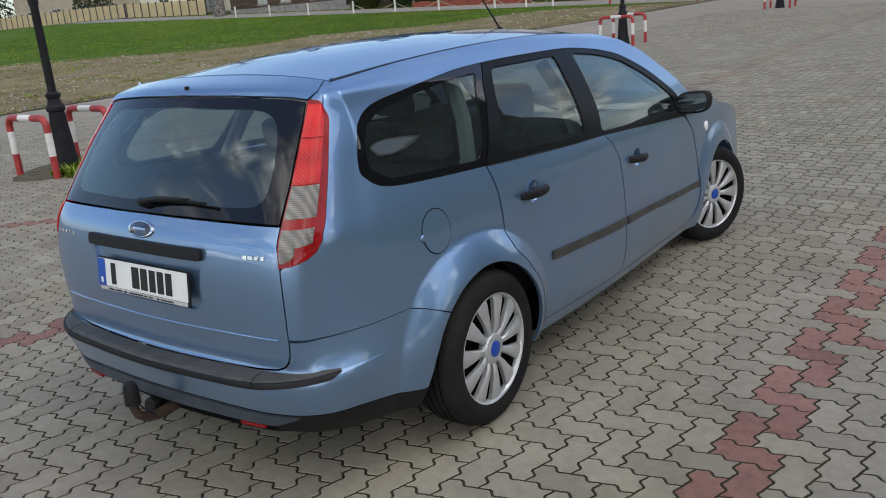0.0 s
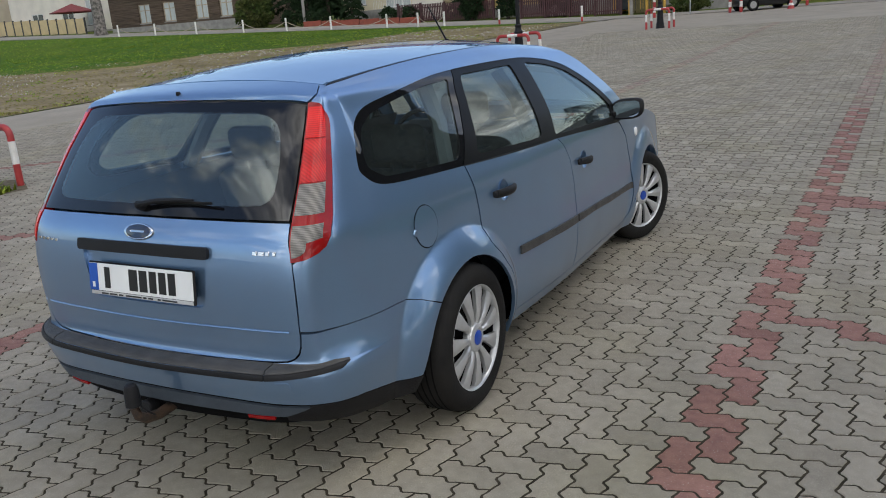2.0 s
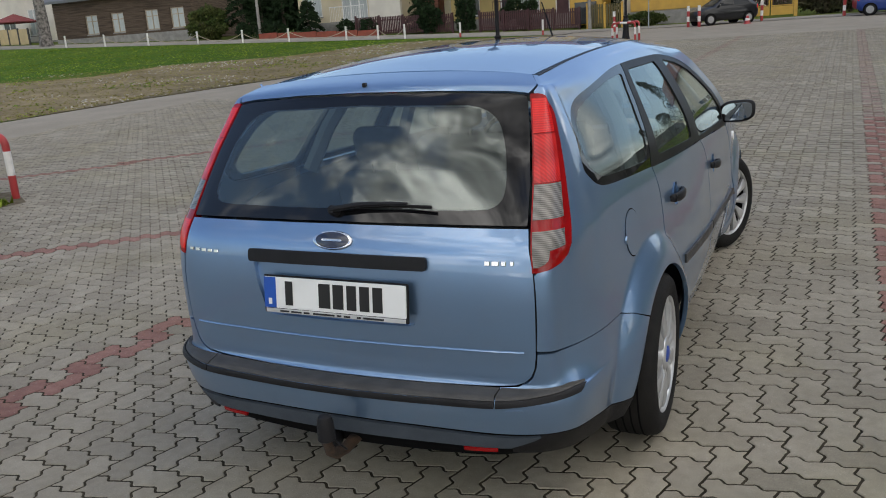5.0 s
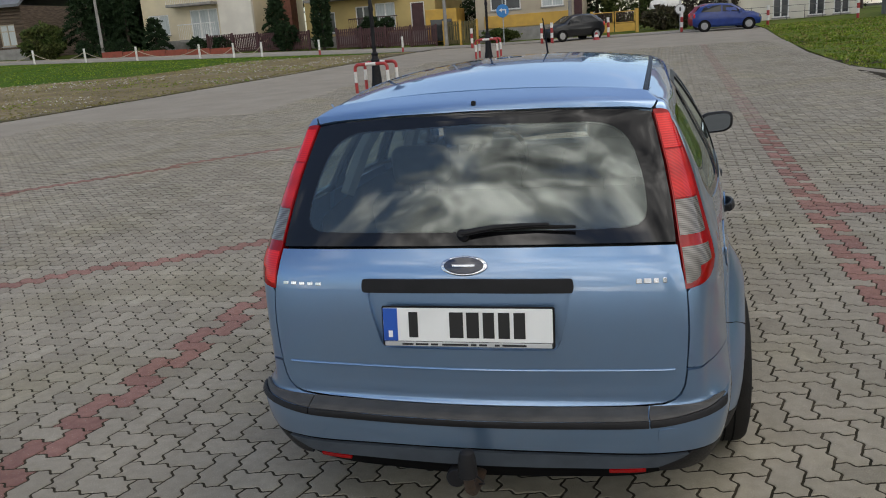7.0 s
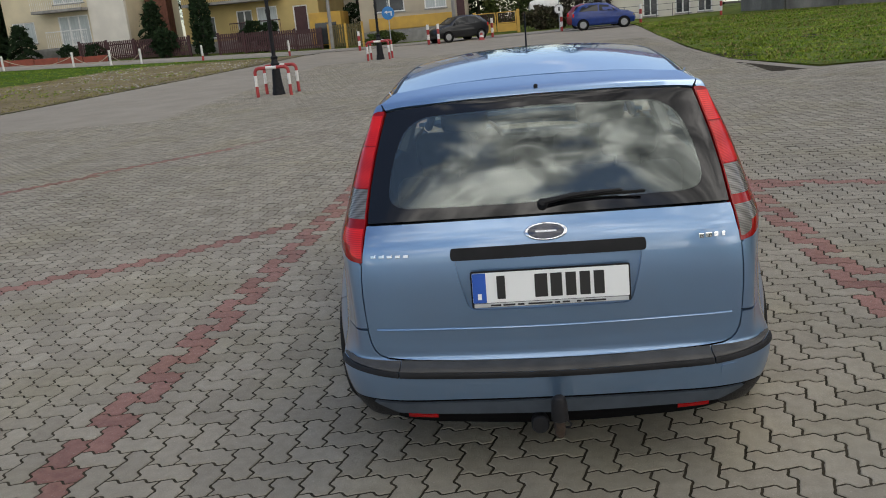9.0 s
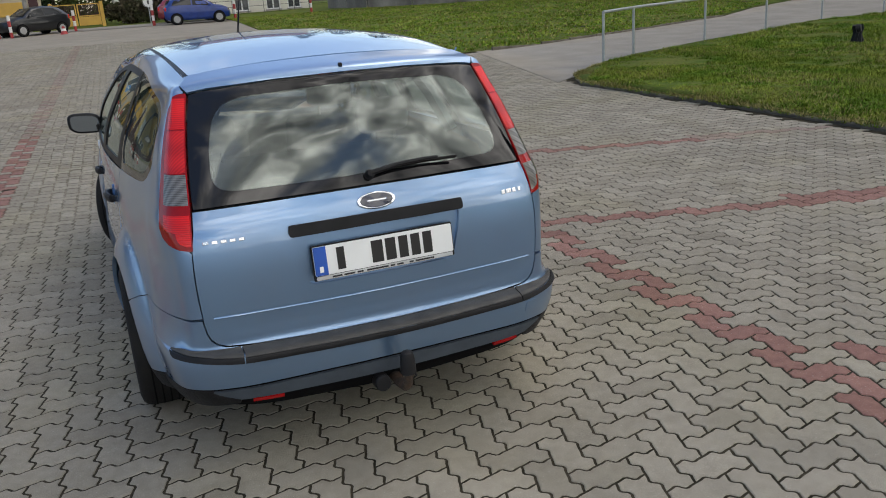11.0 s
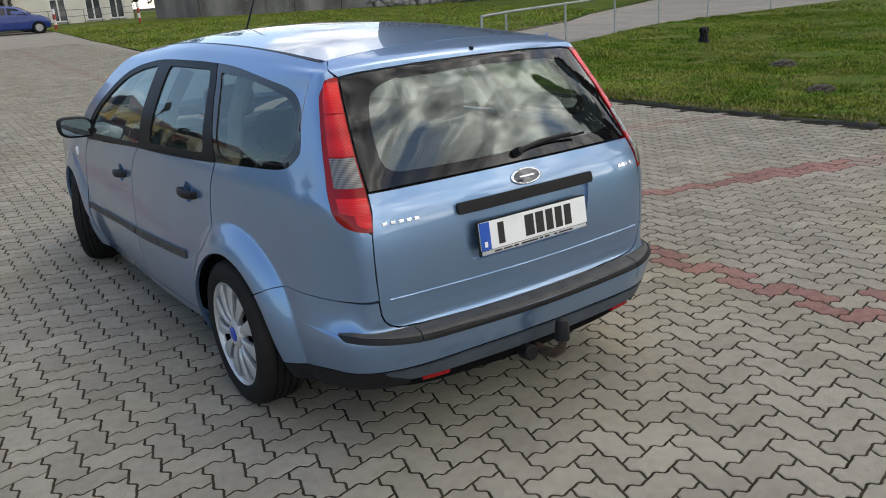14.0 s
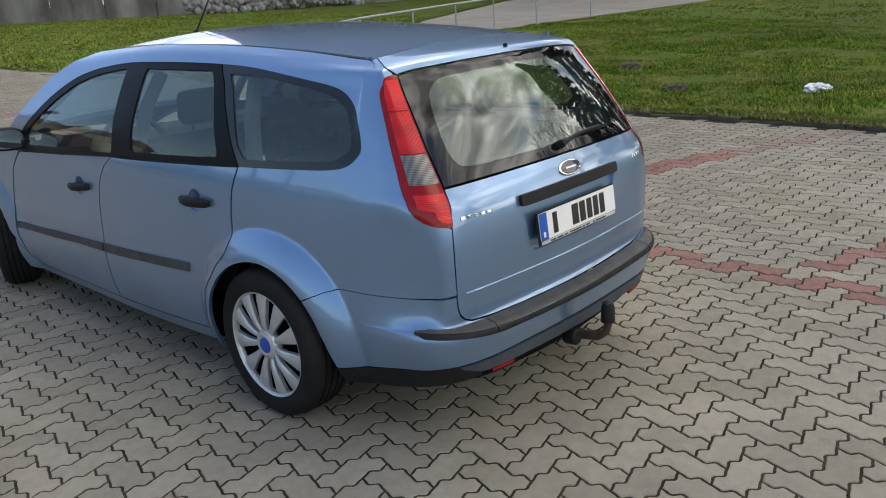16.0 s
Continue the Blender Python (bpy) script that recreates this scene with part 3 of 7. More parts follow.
# outlines on the flank, as (y, z)
WINDOW_LINE = [(2.16, 0.905), (2.09, 1.02), (1.95, 1.118), (1.80, 1.212), (1.627, 1.292), (1.50, 1.326), (1.365, 1.350), (1.118, 1.374), (0.70, 1.380), (0.388, 1.376), (0.169, 1.364),
               (-0.124, 1.330), (-0.290, 1.304), (-0.375, 1.262), (-0.430, 1.20), (-0.466, 1.130), (-0.462, 1.085), (-0.377, 1.037), (-0.12, 1.018), (0.147, 1.006), (0.93, 0.976), (1.60, 0.938)]
GLASS_FRONT = [(2.03, 0.948), (2.03, 1.02), (1.90, 1.105), (1.76, 1.190), (1.60, 1.268), (1.38, 1.322), (1.175, 1.347), (1.150, 1.342), (1.085, 1.0), (1.095, 0.985)]
GLASS_BACK = [(0.985, 1.352), (0.48, 1.352), (0.452, 1.338), (0.285, 1.05), (0.292, 1.030), (0.905, 1.004), (0.925, 1.018)]
GLASS_QUARTER = [(0.345, 1.345), (0.12, 1.335), (-0.13, 1.303), (-0.275, 1.276), (-0.352, 1.238), (-0.415, 1.15), (-0.424, 1.105), (-0.35, 1.060), (-0.10, 1.045), (0.12, 1.036), (0.165, 1.08)]
GAP_REAR = [(0.147, 1.003), (0.178, 0.90), (0.186, 0.80), (0.182, 0.735), (0.20, 0.665), (0.262, 0.600), (0.325, 0.52), (0.358, 0.43), (0.372, 0.33), (0.378, 0.262)]
GAP_MID = [(1.236, 0.245), (1.228, 0.53), (1.226, 0.72), (1.205, 0.84), (1.15, 0.92), (1.085, 0.966)]
GAP_FRONT = [(2.13, 0.900), (2.235, 0.80), (2.285, 0.62), (2.285, 0.42), (2.25, 0.30), (2.20, 0.248)]
LIP_AT = lambda a: float(np.interp(a, [-6, 90, 125, 158, 172, 181], [0.352, 0.352, 0.339, 0.336, 0.347, 0.364]))
lip_arc = lambda a0, a1, n: [(-0.010 + LIP_AT(a) * math.cos(radians(a)), 0.31 + LIP_AT(a) * math.sin(radians(a))) for a in np.linspace(a0, a1, n + 1)]
LIP_REAR = lip_arc(-6, 134, 24)
lamp_out = lambda z: float(np.interp(z, [0.866, 0.872, 0.885, 0.905, 0.935, 0.973, 1.025, 1.095, 1.15, 1.205, 1.283, 1.303, 1.318, 1.331, 1.340, 1.346, 1.350], [0.645, 0.680, 0.703, 0.716, 0.7205, 0.713, 0.700, 0.682, 0.667, 0.650, 0.6215, 0.612, 0.602, 0.590, 0.578, 0.567, 0.556]))


LAMP_Z = [0.866, 0.868, 0.871, 0.875, 0.880, 0.886, 0.894, 0.904, 0.916] + [float(z) for z in np.linspace(0.932, 1.29, 19)] + [1.303, 1.315, 1.323, 1.330, 1.336, 1.341, 1.345, 1.348, 1.350]


def lamp_edge(z, inward=0.0):
    """(u, v) of the lamp's outer edge at a height, drawn towards its inner edge by a share of its width."""
    u, v = find([(lamp_out(z), z)], REAR)[0]
    if z > 1.24:
        inner = find([(lamp_in(z), z)], REAR)[0][0]
        share = float(np.interp(z, [1.24, 1.285, 1.303, 1.318, 1.331, 1.340, 1.346, 1.350], [1.0, 1.05, 0.98, 0.85, 0.66, 0.46, 0.24, 0.04]))
        u = inner + (find([(lamp_out(1.24), 1.24)], REAR)[0][0] - inner) * share
    if inward:
        u += (find([(lamp_in(z), z)], REAR)[0][0] - u) * inward
    return (u, v)


lamp_in = lambda z: float(np.interp(z, [0.868, 0.93, 1.0, 1.10, 1.20, 1.28, 1.343], [0.634, 0.627, 0.617, 0.604, 0.586, 0.566, 0.550]))


def flank(side_name, mirror):
    g = dict(mirror=mirror)
    shift = lambda pts, dy: [(y + dy, z) for y, z in pts]
    # quarter panel with the rail above the doors
    loop = outline([(REAR, [(0.641, 0.628), (0.646, 0.72), (0.645, 0.80), (0.640, 0.858)])])
    loop += [(u + 0.02, v) for u, v in map(lamp_edge, LAMP_Z)] + outline([(REAR, [(0.558, 1.3555)])])
    loop += [(2.36, 14.9), (2.35, 15.4), (2.30, 15.9), (2.5, 15.97), (4.0, 16.0), (6, 16), (8, 16), (9, 16)]
    loop += outline([(SIDE, [(1.78, 1.345), (2.0, 1.215), (2.25, 1.03), (2.34, 0.945), (2.185, 0.905)] + rounded(WINDOW_LINE)[4:73] + [(0.140, 1.006)] + shift(GAP_REAR, -0.005) + [(0.374, 0.200), (0.340, 0.205)] + LIP_REAR + [(-0.290, 0.572), (-0.335, 0.592), (-0.385, 0.607), (-0.45, 0.609), (-0.52, 0.610), (-0.675, 0.614)])])
    skin("quarter_panel", loop, PAINT, CAR, grid=(0.03, 0.10), **g)
    bowl = lambda y, z: [outline([(SIDE, [(y + 0.046 * math.cos(a), z + 0.046 * math.sin(a)) for a in np.linspace(0, 2 * math.pi, 21)[:-1]])])]
    rear_door = skin("rear_door", outline([(SIDE, shift(GAP_REAR, 0.004) + shift(GAP_MID, -0.004) + [(0.93, 0.970)])]), PAINT, CAR, grid=(0.03, 0.12), holes=bowl(0.420, 0.846), **g)
    front_door = skin("front_door", outline([(SIDE, shift(GAP_MID, 0.004)[::-1] + [(1.7, 0.247)] + shift(GAP_FRONT, -0.005)[::-1] + [(1.60, 0.932)])]), PAINT, CAR, holes=bowl(1.415, 0.799), **g)
    lip = arc(2.70, 0.31, 0.352, 168, 20, 18)
    skin("front_wing", outline([(SIDE, [(2.145, 0.900), (2.34, 0.942), (2.55, 0.925), (2.85, 0.885), (3.1, 0.83), (3.3, 0.755), (3.42, 0.66), (3.44, 0.40), (3.40, 0.36), (3.12, 0.36)][:9]
                                + [(3.08, 0.36)] + lip[::-1][1:-1] + [(2.33, 0.40), (2.255, 0.30), (2.292, 0.42), (2.292, 0.62), (2.242, 0.80)])]), PAINT, CAR, grid=(0.07, 0.13), **g)
    skin("sill", outline([(SIDE, [(0.384, 0.256), (1.2, 0.240), (2.2, 0.243), (2.25, 0.292), (2.33, 0.38), (2.345, 0.30), (2.33, 0.20), (1.2, 0.192), (0.384, 0.195)])]), PAINT, CAR, **g)
    holes = [outline([(SIDE, soft(p, 0.02))]) for p in (GLASS_FRONT, GLASS_BACK, GLASS_QUARTER)]
    # the doors' black frames, and the printed border of the quarter glass behind them
    curve = rounded(WINDOW_LINE)
    split = lambda z: 0.412 - (1.366 - z) * 0.745
    fore = [p for p in curve if p[0] > split(p[1]) + 0.004]
    aft = [p for p in curve if p[0] < split(p[1]) - 0.004]
    ends = (1.3765, 1.0065)
    turn = next(k for k in range(len(aft)) if math.dist(aft[k], aft[k - 1]) > 0.3)
    aft = aft[turn:] + aft[:turn]
    turn = next(k for k in range(len(fore)) if math.dist(fore[k], fore[k - 1]) > 0.3)
    fore = fore[turn:] + fore[:turn]
    cut = [(split(z), z) for z in (1.345, 1.24, 1.13, 1.03)]
    skin("window_frame", outline([(SIDE, fore + [(split(z) + 0.003, z) for z in (ends[0], *[c[1] for c in cut], ends[1])])]), SATIN, CAR, off=-0.002, holes=holes[:2], label="black window surrounds and pillars", **g)
    skin("quarter_border", outline([(SIDE, aft + [(split(z) - 0.003, z) for z in (ends[1], *[c[1] for c in cut[::-1]], ends[0])])]), FRIT, CAR, off=-0.003, holes=holes[2:], label="glossy black printed border of the quarter window", **g)
    for nm, h in zip(("front_door_glass", "rear_door_glass", "quarter_glass"), holes):
        ob = skin(nm, h, GLASS, CAR, off=-0.007, depth=0.0, label="reflecting tinted window glass", **g)
        ob.visible_shadow = False
    sx = -1 if mirror else 1
    # black strip along the doors
    for nm, owner, y0, y1 in (("rub_strip", rear_door, 0.505, 1.218), ("rub_strip", front_door, 1.240, 2.27)):
        z = lambda y: 0.545 - (y - 0.505) * 0.0385
        loop = outline([(SIDE, [(y0, z(y0) - 0.019), (y0, z(y0) + 0.019), ((y0 + y1) / 2, z((y0 + y1) / 2) + 0.019), (y1, z(y1) + 0.019), (y1, z(y1) - 0.019), ((y0 + y1) / 2, z((y0 + y1) / 2) - 0.019)])])
        skin(nm, loop, TRIM_GREY, owner, off=0.010, depth=0.014, label="dark grey rubbing strip", **g)
    # handles in round recesses
    for owner, y, z, tilt in ((rear_door, 0.420, 0.842, 2.0), (front_door, 1.415, 0.795, 5.0)):
        p = find([(y, z)], SIDE)[0]
        P, N = body(p[0], p[1])[0], normal(p[0], p[1])[0]
        P[0] *= sx
        N[0] *= sx
        base = Matrix.Translation(P) @ Matrix(((0, 0, N[0]), (1, 0, N[1]), (0, 1, N[2]))).to_4x4() @ pose(0, 0, 0, 0, 0, -tilt)
        bm = lathe(bmesh.new(), [(0.0, -0.030), (0.020, -0.028), (0.036, -0.020), (0.045, -0.008), (0.049, -0.0015)], 28, base @ pose(0, 0.004, 0))
        part("handle_recess", bm, PAINT, owner, "blue bowl behind the door handle", True)
        bm = bmesh.new()
        prof = [(-0.102, 0.008, 0.012), (-0.092, 0.022, 0.018), (-0.05, 0.036, 0.020), (0.0, 0.040, 0.021), (0.05, 0.036, 0.020), (0.092, 0.024, 0.018), (0.102, 0.010, 0.013)]
        rings = []
        for s, out, half in prof:
            rings.append([bm.verts.new(base @ Vector((s, math.sin(a) * half, out - 0.012 + math.cos(a) * 0.012))) for a in np.linspace(0, 2 * math.pi, 11)[:-1]])
        for a, b in zip(rings, rings[1:]):
            for k in range(10):
                bm.faces.new((a[k], a[(k + 1) % 10], b[(k + 1) % 10], b[k]))
        bm.faces.new(rings[0])
        bm.faces.new(rings[-1])
        for s in (-0.085, 0.085):
            box(bm, (s - 0.012, -0.012, -0.004), (s + 0.012, 0.012, 0.02), 0, base)
        part("door_handle", bm, TRIM, owner, "black plastic pull handle", True)
    # side repeater on the wing
    p = find([(2.47, 0.79)], SIDE)[0]
    P = body(p[0], p[1])[0] * (sx, 1, 1)
    bm = lathe(bmesh.new(), [(0.0, 0.010), (0.026, 0.006), (0.030, 0.0), (0.030, -0.004)], 18, Matrix.Translation(P) @ pose(0, 0, 0, 0, 90 * sx, 0))
    part("side_repeater", bm, PLATE, CAR, "small clear indicator lamp", True)
    # mirror
    bm = bmesh.new()
    bmesh.ops.create_icosphere(bm, subdivisions=3, radius=1.0)
    for v in bm.verts:
        x, y, z = v.co
        v.co = Vector((sx * (0.940 + 0.100 * math.copysign(abs(x) ** 0.62, x)), 2.085 + (0.085 * y if y > 0 else 0.02 * y) + 0.010 * z, 0.985 + 0.062 * math.copysign(abs(z) ** 0.62, z) + 0.012 * x))
    box(bm, (sx * 0.80, 2.05, 0.935), (sx * 0.88, 2.14, 0.975), 0.008)
    mir = part("wing_mirror", bm, TRIM, CAR, "black plastic door mirror", True)
    bm = bmesh.new()
    ring = [bm.verts.new((sx * (0.940 + 0.082 * math.copysign(abs(math.cos(a)) ** 0.55, math.cos(a))), 2.0570 + 0.035 * 0.055 * math.copysign(abs(math.sin(a)) ** 0.55, math.sin(a)), 0.985 + 0.049 * math.copysign(abs(math.sin(a)) ** 0.55, math.sin(a)) + 0.012 * math.cos(a))) for a in np.linspace(0, 2 * math.pi, 33)[:-1]]
    bm.faces.new(ring)
    part("mirror_glass", bm, MIRROR, mir, "silvered mirror glass")
    # tail lamp
    zz = LAMP_Z[:-1]
    whole = [lamp_edge(z) for z in zz] + outline([(REAR, [(lamp_in(z), z) for z in zz[::-1]])])
    lamp = skin("tail_lamp", whole, LAMP_RIM, CAR, off=0.002, depth=0.03, label="red and clear vertical tail lamp", **g)
    corner = lambda z: float(np.interp(z, [0.880, 0.884, 0.890, 0.900, 0.930], [0.646, 0.658, 0.668, 0.676, 0.6765]))

    def window(z0, z1):
        zs = list(np.linspace(z0, z1, 12))
        out = [lamp_edge(z, 0.22) if z > 0.93 else find([(min(corner(z), lamp_out(z) - 0.010), z)], REAR)[0] for z in zs]
        return [tuple(p) for p in out] + outline([(REAR, [(lamp_in(z) + 0.004, z) for z in zs[::-1]])])

    skin("indicator_lens", window(1.006, 1.098), LAMP_CLEAR, lamp, off=0.0035, depth=0.0020, label="clear smoked lens", **g)
    skin("reversing_lens" if not mirror else "rear_fog_lens", window(0.881, 0.976), LAMP_RED if mirror else LAMP_CLEAR, lamp, off=0.0035, depth=0.0020, label="red fog lamp lens" if mirror else "clear smoked lens", **g)
    skin("brake_lens", window(1.102, 1.232), LAMP_BRAKE, lamp, off=0.0035, depth=0.0020, **g)
    skin("tail_lens", window(1.237, 1.334), LAMP_RED, lamp, off=0.0035, depth=0.0020, **g)


flank("right", False)
flank("left", True)

# ---- the back of the car ----
HATCH_EDGE = [(0.535, 0.5135), (0.575, 0.5165), (0.602, 0.527), (0.620, 0.545), (0.631, 0.572), (0.6365, 0.61), (0.6390, 0.66), (0.6415, 0.75), (0.6405, 0.80), (0.6365, 0.862), (0.629, 0.90), (0.622, 0.93), (0.613, 0.985)]
RECESS = [(0.0, 0.690), (0.262, 0.690), (0.276, 0.705), (0.300, 0.800), (0.312, 0.872), (0.0, 0.876)]


def tailgate():
    plain = outline([(REAR, [(0.0, 0.5065), (0.30, 0.5075), (0.48, 0.5105)] + HATCH_EDGE + [(0.45, 0.989), (0.25, 0.993), (0.0, 0.996)])])
    # the plate's recess is an opening in the skin, closed by a panel set back
    hole = outline([(REAR, soft(RECESS, 0.02, 3, (0, 5)))])
    loop = plain + [tuple(hole[-1])] + [tuple(p) for p in hole[::-1][1:-1]] + [tuple(hole[0])]
    gate = skin("tailgate", loop, PAINT, CAR, both=True, label="blue tailgate panel")
    skin("plate_recess", [tuple(p) for p in hole], PAINT, gate, off=-0.014, depth=0.0, both=True)
    ridge = find([(x, 0.6235) for x in np.linspace(0, 0.604, 16)], REAR)
    line = body(ridge[:, 0], ridge[:, 1])
    line = [(-x, y, z) for x, y, z in line[:0:-1]] + [tuple(p) for p in line]
    part("crease", tube(bmesh.new(), line, 0.0042, 8), PAINT, gate, "thin raised crease line", True)
    edge = [(0.0, 1.003), (0.30, 1.000), (0.50, 0.996), (0.608, 0.992), (0.608, 1.0), (0.597, 1.10), (0.579, 1.20), (0.560, 1.28), (0.5425, 1.342), (0.48, 1.352), (0.25, 1.366), (0.0, 1.370)]
    clear = soft([(0.0, 1.040), (0.25, 1.037), (0.50, 1.036), (0.535, 1.07), (0.515, 1.19), (0.475, 1.285), (0.40, 1.325), (0.0, 1.338)], 0.05, 4, (0, 7))
    a, b = outline([(REAR, edge)]), outline([(REAR, clear)])
    skin("window_border", a + [tuple(p) for p in b[::-1]], FRIT, CAR, off=0.001, both=True, depth=0.008, label="glossy black printed border of the rear window")
    pane = skin("rear_window", b, GLASS_REAR, CAR, off=0.001, both=True, depth=0.0, label="reflecting tinted rear window glass")
    pane.visible_shadow = False
    top = outline([(REAR, [(0.0, 1.376), (0.25, 1.372), (0.48, 1.359), (0.545, 1.350)])]) + [(2.3, 14.9), (2.28, 15.4), (2.2, 15.88), (1.0, 15.92), (0.0, 15.92)]
    skin("tailgate_top", top, PAINT, gate, off=0.003, depth=0.010, both=True, label="painted top edge of the tailgate")
    # handle bar over the plate
    bar = outline([(REAR, soft([(0.0, 0.872), (0.318, 0.868), (0.322, 0.885), (0.318, 0.908), (0.0, 0.912)], 0.008, 3, (0, 4)))])
    skin("tailgate_handle", bar, TRIM, gate, off=0.016, depth=0.034, both=True, label="black plastic handle strip above the plate")
    return gate


GATE = tailgate()


def rear_bumper():
    top = [(0.0, 0.5015), (0.30, 0.5025), (0.48, 0.5055), (0.538, 0.5085), (0.579, 0.5115), (0.6065, 0.5225), (0.625, 0.541), (0.636, 0.570), (0.6415, 0.61), (0.642, 0.618)]
    gap = [(-0.675, 0.6112), (-0.52, 0.6073), (-0.45, 0.6063), (-0.387, 0.6043), (-0.337, 0.5893), (-0.292, 0.5693)]
    lip = lip_arc(135, 181, 10)
    edge_side = [(-0.385, 0.302), (-0.52, 0.326), (-0.66, 0.350)]
    edge_rear = [(0.700, 0.364), (0.60, 0.369), (0.48, 0.373), (0.25, 0.379), (0.0, 0.382)]
    loop = outline([(REAR, top), (SIDE, gap + lip + edge_side), (REAR, edge_rear)])
    bumper = skin("rear_bumper", loop, PAINT, CAR, both=True, grid=(0.04, 0.10), label="blue rear bumper with black strip and lower edge")
    down = lambda pts, d: [(a, z - d) for a, z in pts]
    black = outline([(REAR, [(0.655, 0.3625)] + down(edge_rear[:1], 0.004)), (SIDE, down(edge_side[::-1], 0.004) + [(-0.372, 0.296), (-0.392, 0.235), (-0.55, 0.245)]), (REAR, [(0.67, 0.275), (0.56, 0.300), (0.56, 0.3165), (0.635, 0.345)])])
    for m in (False, True):
        skin("bumper_lower_end", black, TRIM, bumper, off=0.001, mirror=m, label="black plastic lower bumper end")
    # the groove's shade is a strip of black set back behind the skin
    groove = outline([(REAR, down(edge_rear[:0:-1], 0.001) + [(0.655, 0.3655), (0.648, 0.3535), (0.60, 0.356), (0.48, 0.360), (0.25, 0.366), (0.0, 0.369)])])
    skin("bumper_groove", groove, BLACK_AND_SHADE, bumper, off=-0.008, depth=0.0, both=True, label="black shade strip in the groove above the lower bumper")
    under = outline([(REAR, [(0.0, 0.368), (0.25, 0.365), (0.48, 0.359), (0.60, 0.355), (0.645, 0.353), (0.628, 0.343), (0.556, 0.3165), (0.48, 0.317), (0.25, 0.317), (0.0, 0.317)])])
    skin("bumper_lower", under, VALANCE, bumper, off=0.002, both=True, label="dark blue-grey lower bumper")
    # a black sheet, tucked in, stands for the shade under the bumper
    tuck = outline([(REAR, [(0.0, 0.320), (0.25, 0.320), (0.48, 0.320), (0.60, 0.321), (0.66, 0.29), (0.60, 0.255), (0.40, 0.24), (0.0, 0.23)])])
    skin("bumper_underside", tuck, BLACK_AND_SHADE, bumper, off=-0.022, depth=0.0, both=True, label="black sheet standing in for the shade under the bumper")
    # the strip: a dusty ledge over a narrow dark face, in three lengths
    a = outline([(REAR, [(0.0, 0.472), (0.30, 0.472), (0.528, 0.473), (0.528, 0.4865), (0.30, 0.4855), (0.0, 0.485)])])
    face = skin("bumper_strip", a, TRIM, bumper, off=0.012, depth=0.022, both=True, grid=(0.06, 0.08), label="black plastic bumper strip")
    a = outline([(REAR, [(0.0, 0.486), (0.30, 0.4865), (0.528, 0.4875), (0.528, 0.5045), (0.30, 0.501), (0.0, 0.500)])])
    skin("strip_ledge", a, TRIM_GREY, face, off=0.010, depth=0.02, both=True, grid=(0.06, 0.08), label="dusty grey plastic ledge")
    for m in (False, True):
        b = outline([(REAR, [(0.532, 0.473), (0.62, 0.477), (0.70, 0.482)]), (SIDE, [(-0.765, 0.486), (-0.724, 0.496), (-0.765, 0.4965)]), (REAR, [(0.70, 0.494), (0.62, 0.490), (0.532, 0.4868)])])
        face = skin("strip_end", b, TRIM, bumper, off=0.012, depth=0.02, mirror=m, grid=(0.06, 0.08), label="black plastic strip end")
        b = outline([(REAR, [(0.532, 0.4878), (0.62, 0.491), (0.70, 0.495)]), (SIDE, [(-0.765, 0.4975), (-0.722, 0.498), (-0.720, 0.507), (-0.765, 0.514)]), (REAR, [(0.70, 0.512), (0.62, 0.5075), (0.532, 0.5048)])])
        skin("strip_ledge", b, TRIM_GREY, face, off=0.010, depth=0.018, mirror=m, grid=(0.06, 0.08), label="dusty grey plastic ledge")
        r = outline([(REAR, [(0.412, 0.304), (0.518, 0.306), (0.518, 0.318), (0.412, 0.316)])])
        skin("reflector", r, LAMP_RIM, bumper, off=0.006, depth=0.012, mirror=m, label="red rear reflector")
    lid = outline([(REAR, soft([(0.555, 0.412), (0.612, 0.414), (0.612, 0.462), (0.555, 0.461)], 0.012))])
    skin("towing_eye_cover", lid, PAINT, bumper, off=0.002, depth=0.003, label="small square cover")
    return bumper


rear_bumper()

# ---- roof, glass in front, bonnet ----
def spline(x, xs, ys):
    i = max(0, min(len(xs) - 2, sum(1 for k in xs[1:-1] if x >= k)))
    t = (x - xs[i]) / (xs[i + 1] - xs[i])
    m = [(ys[min(k + 1, len(ys) - 1)] - ys[max(k - 1, 0)]) / (xs[min(k + 1, len(xs) - 1)] - xs[max(k - 1, 0)]) * (xs[i + 1] - xs[i]) for k in (i, i + 1)]
    return (2 * t**3 - 3 * t * t + 1) * ys[i] + (t**3 - 2 * t * t + t) * m[0] + (3 * t * t - 2 * t**3) * ys[i + 1] + (t**3 - t * t) * m[1]


ROOF_Y = (-0.39, 0.0, 0.45, 1.0, 1.4, 1.78)
roof_mid = lambda y: spline(y, ROOF_Y, (1.428, 1.470, 1.492, 1.492, 1.470, 1.420))
roof_edge = lambda y: spline(y, ROOF_Y, (1.399, 1.428, 1.447, 1.448, 1.428, 1.372))
roof_half = lambda y: spline(y, ROOF_Y, (0.520, 0.532, 0.542, 0.545, 0.540, 0.520))


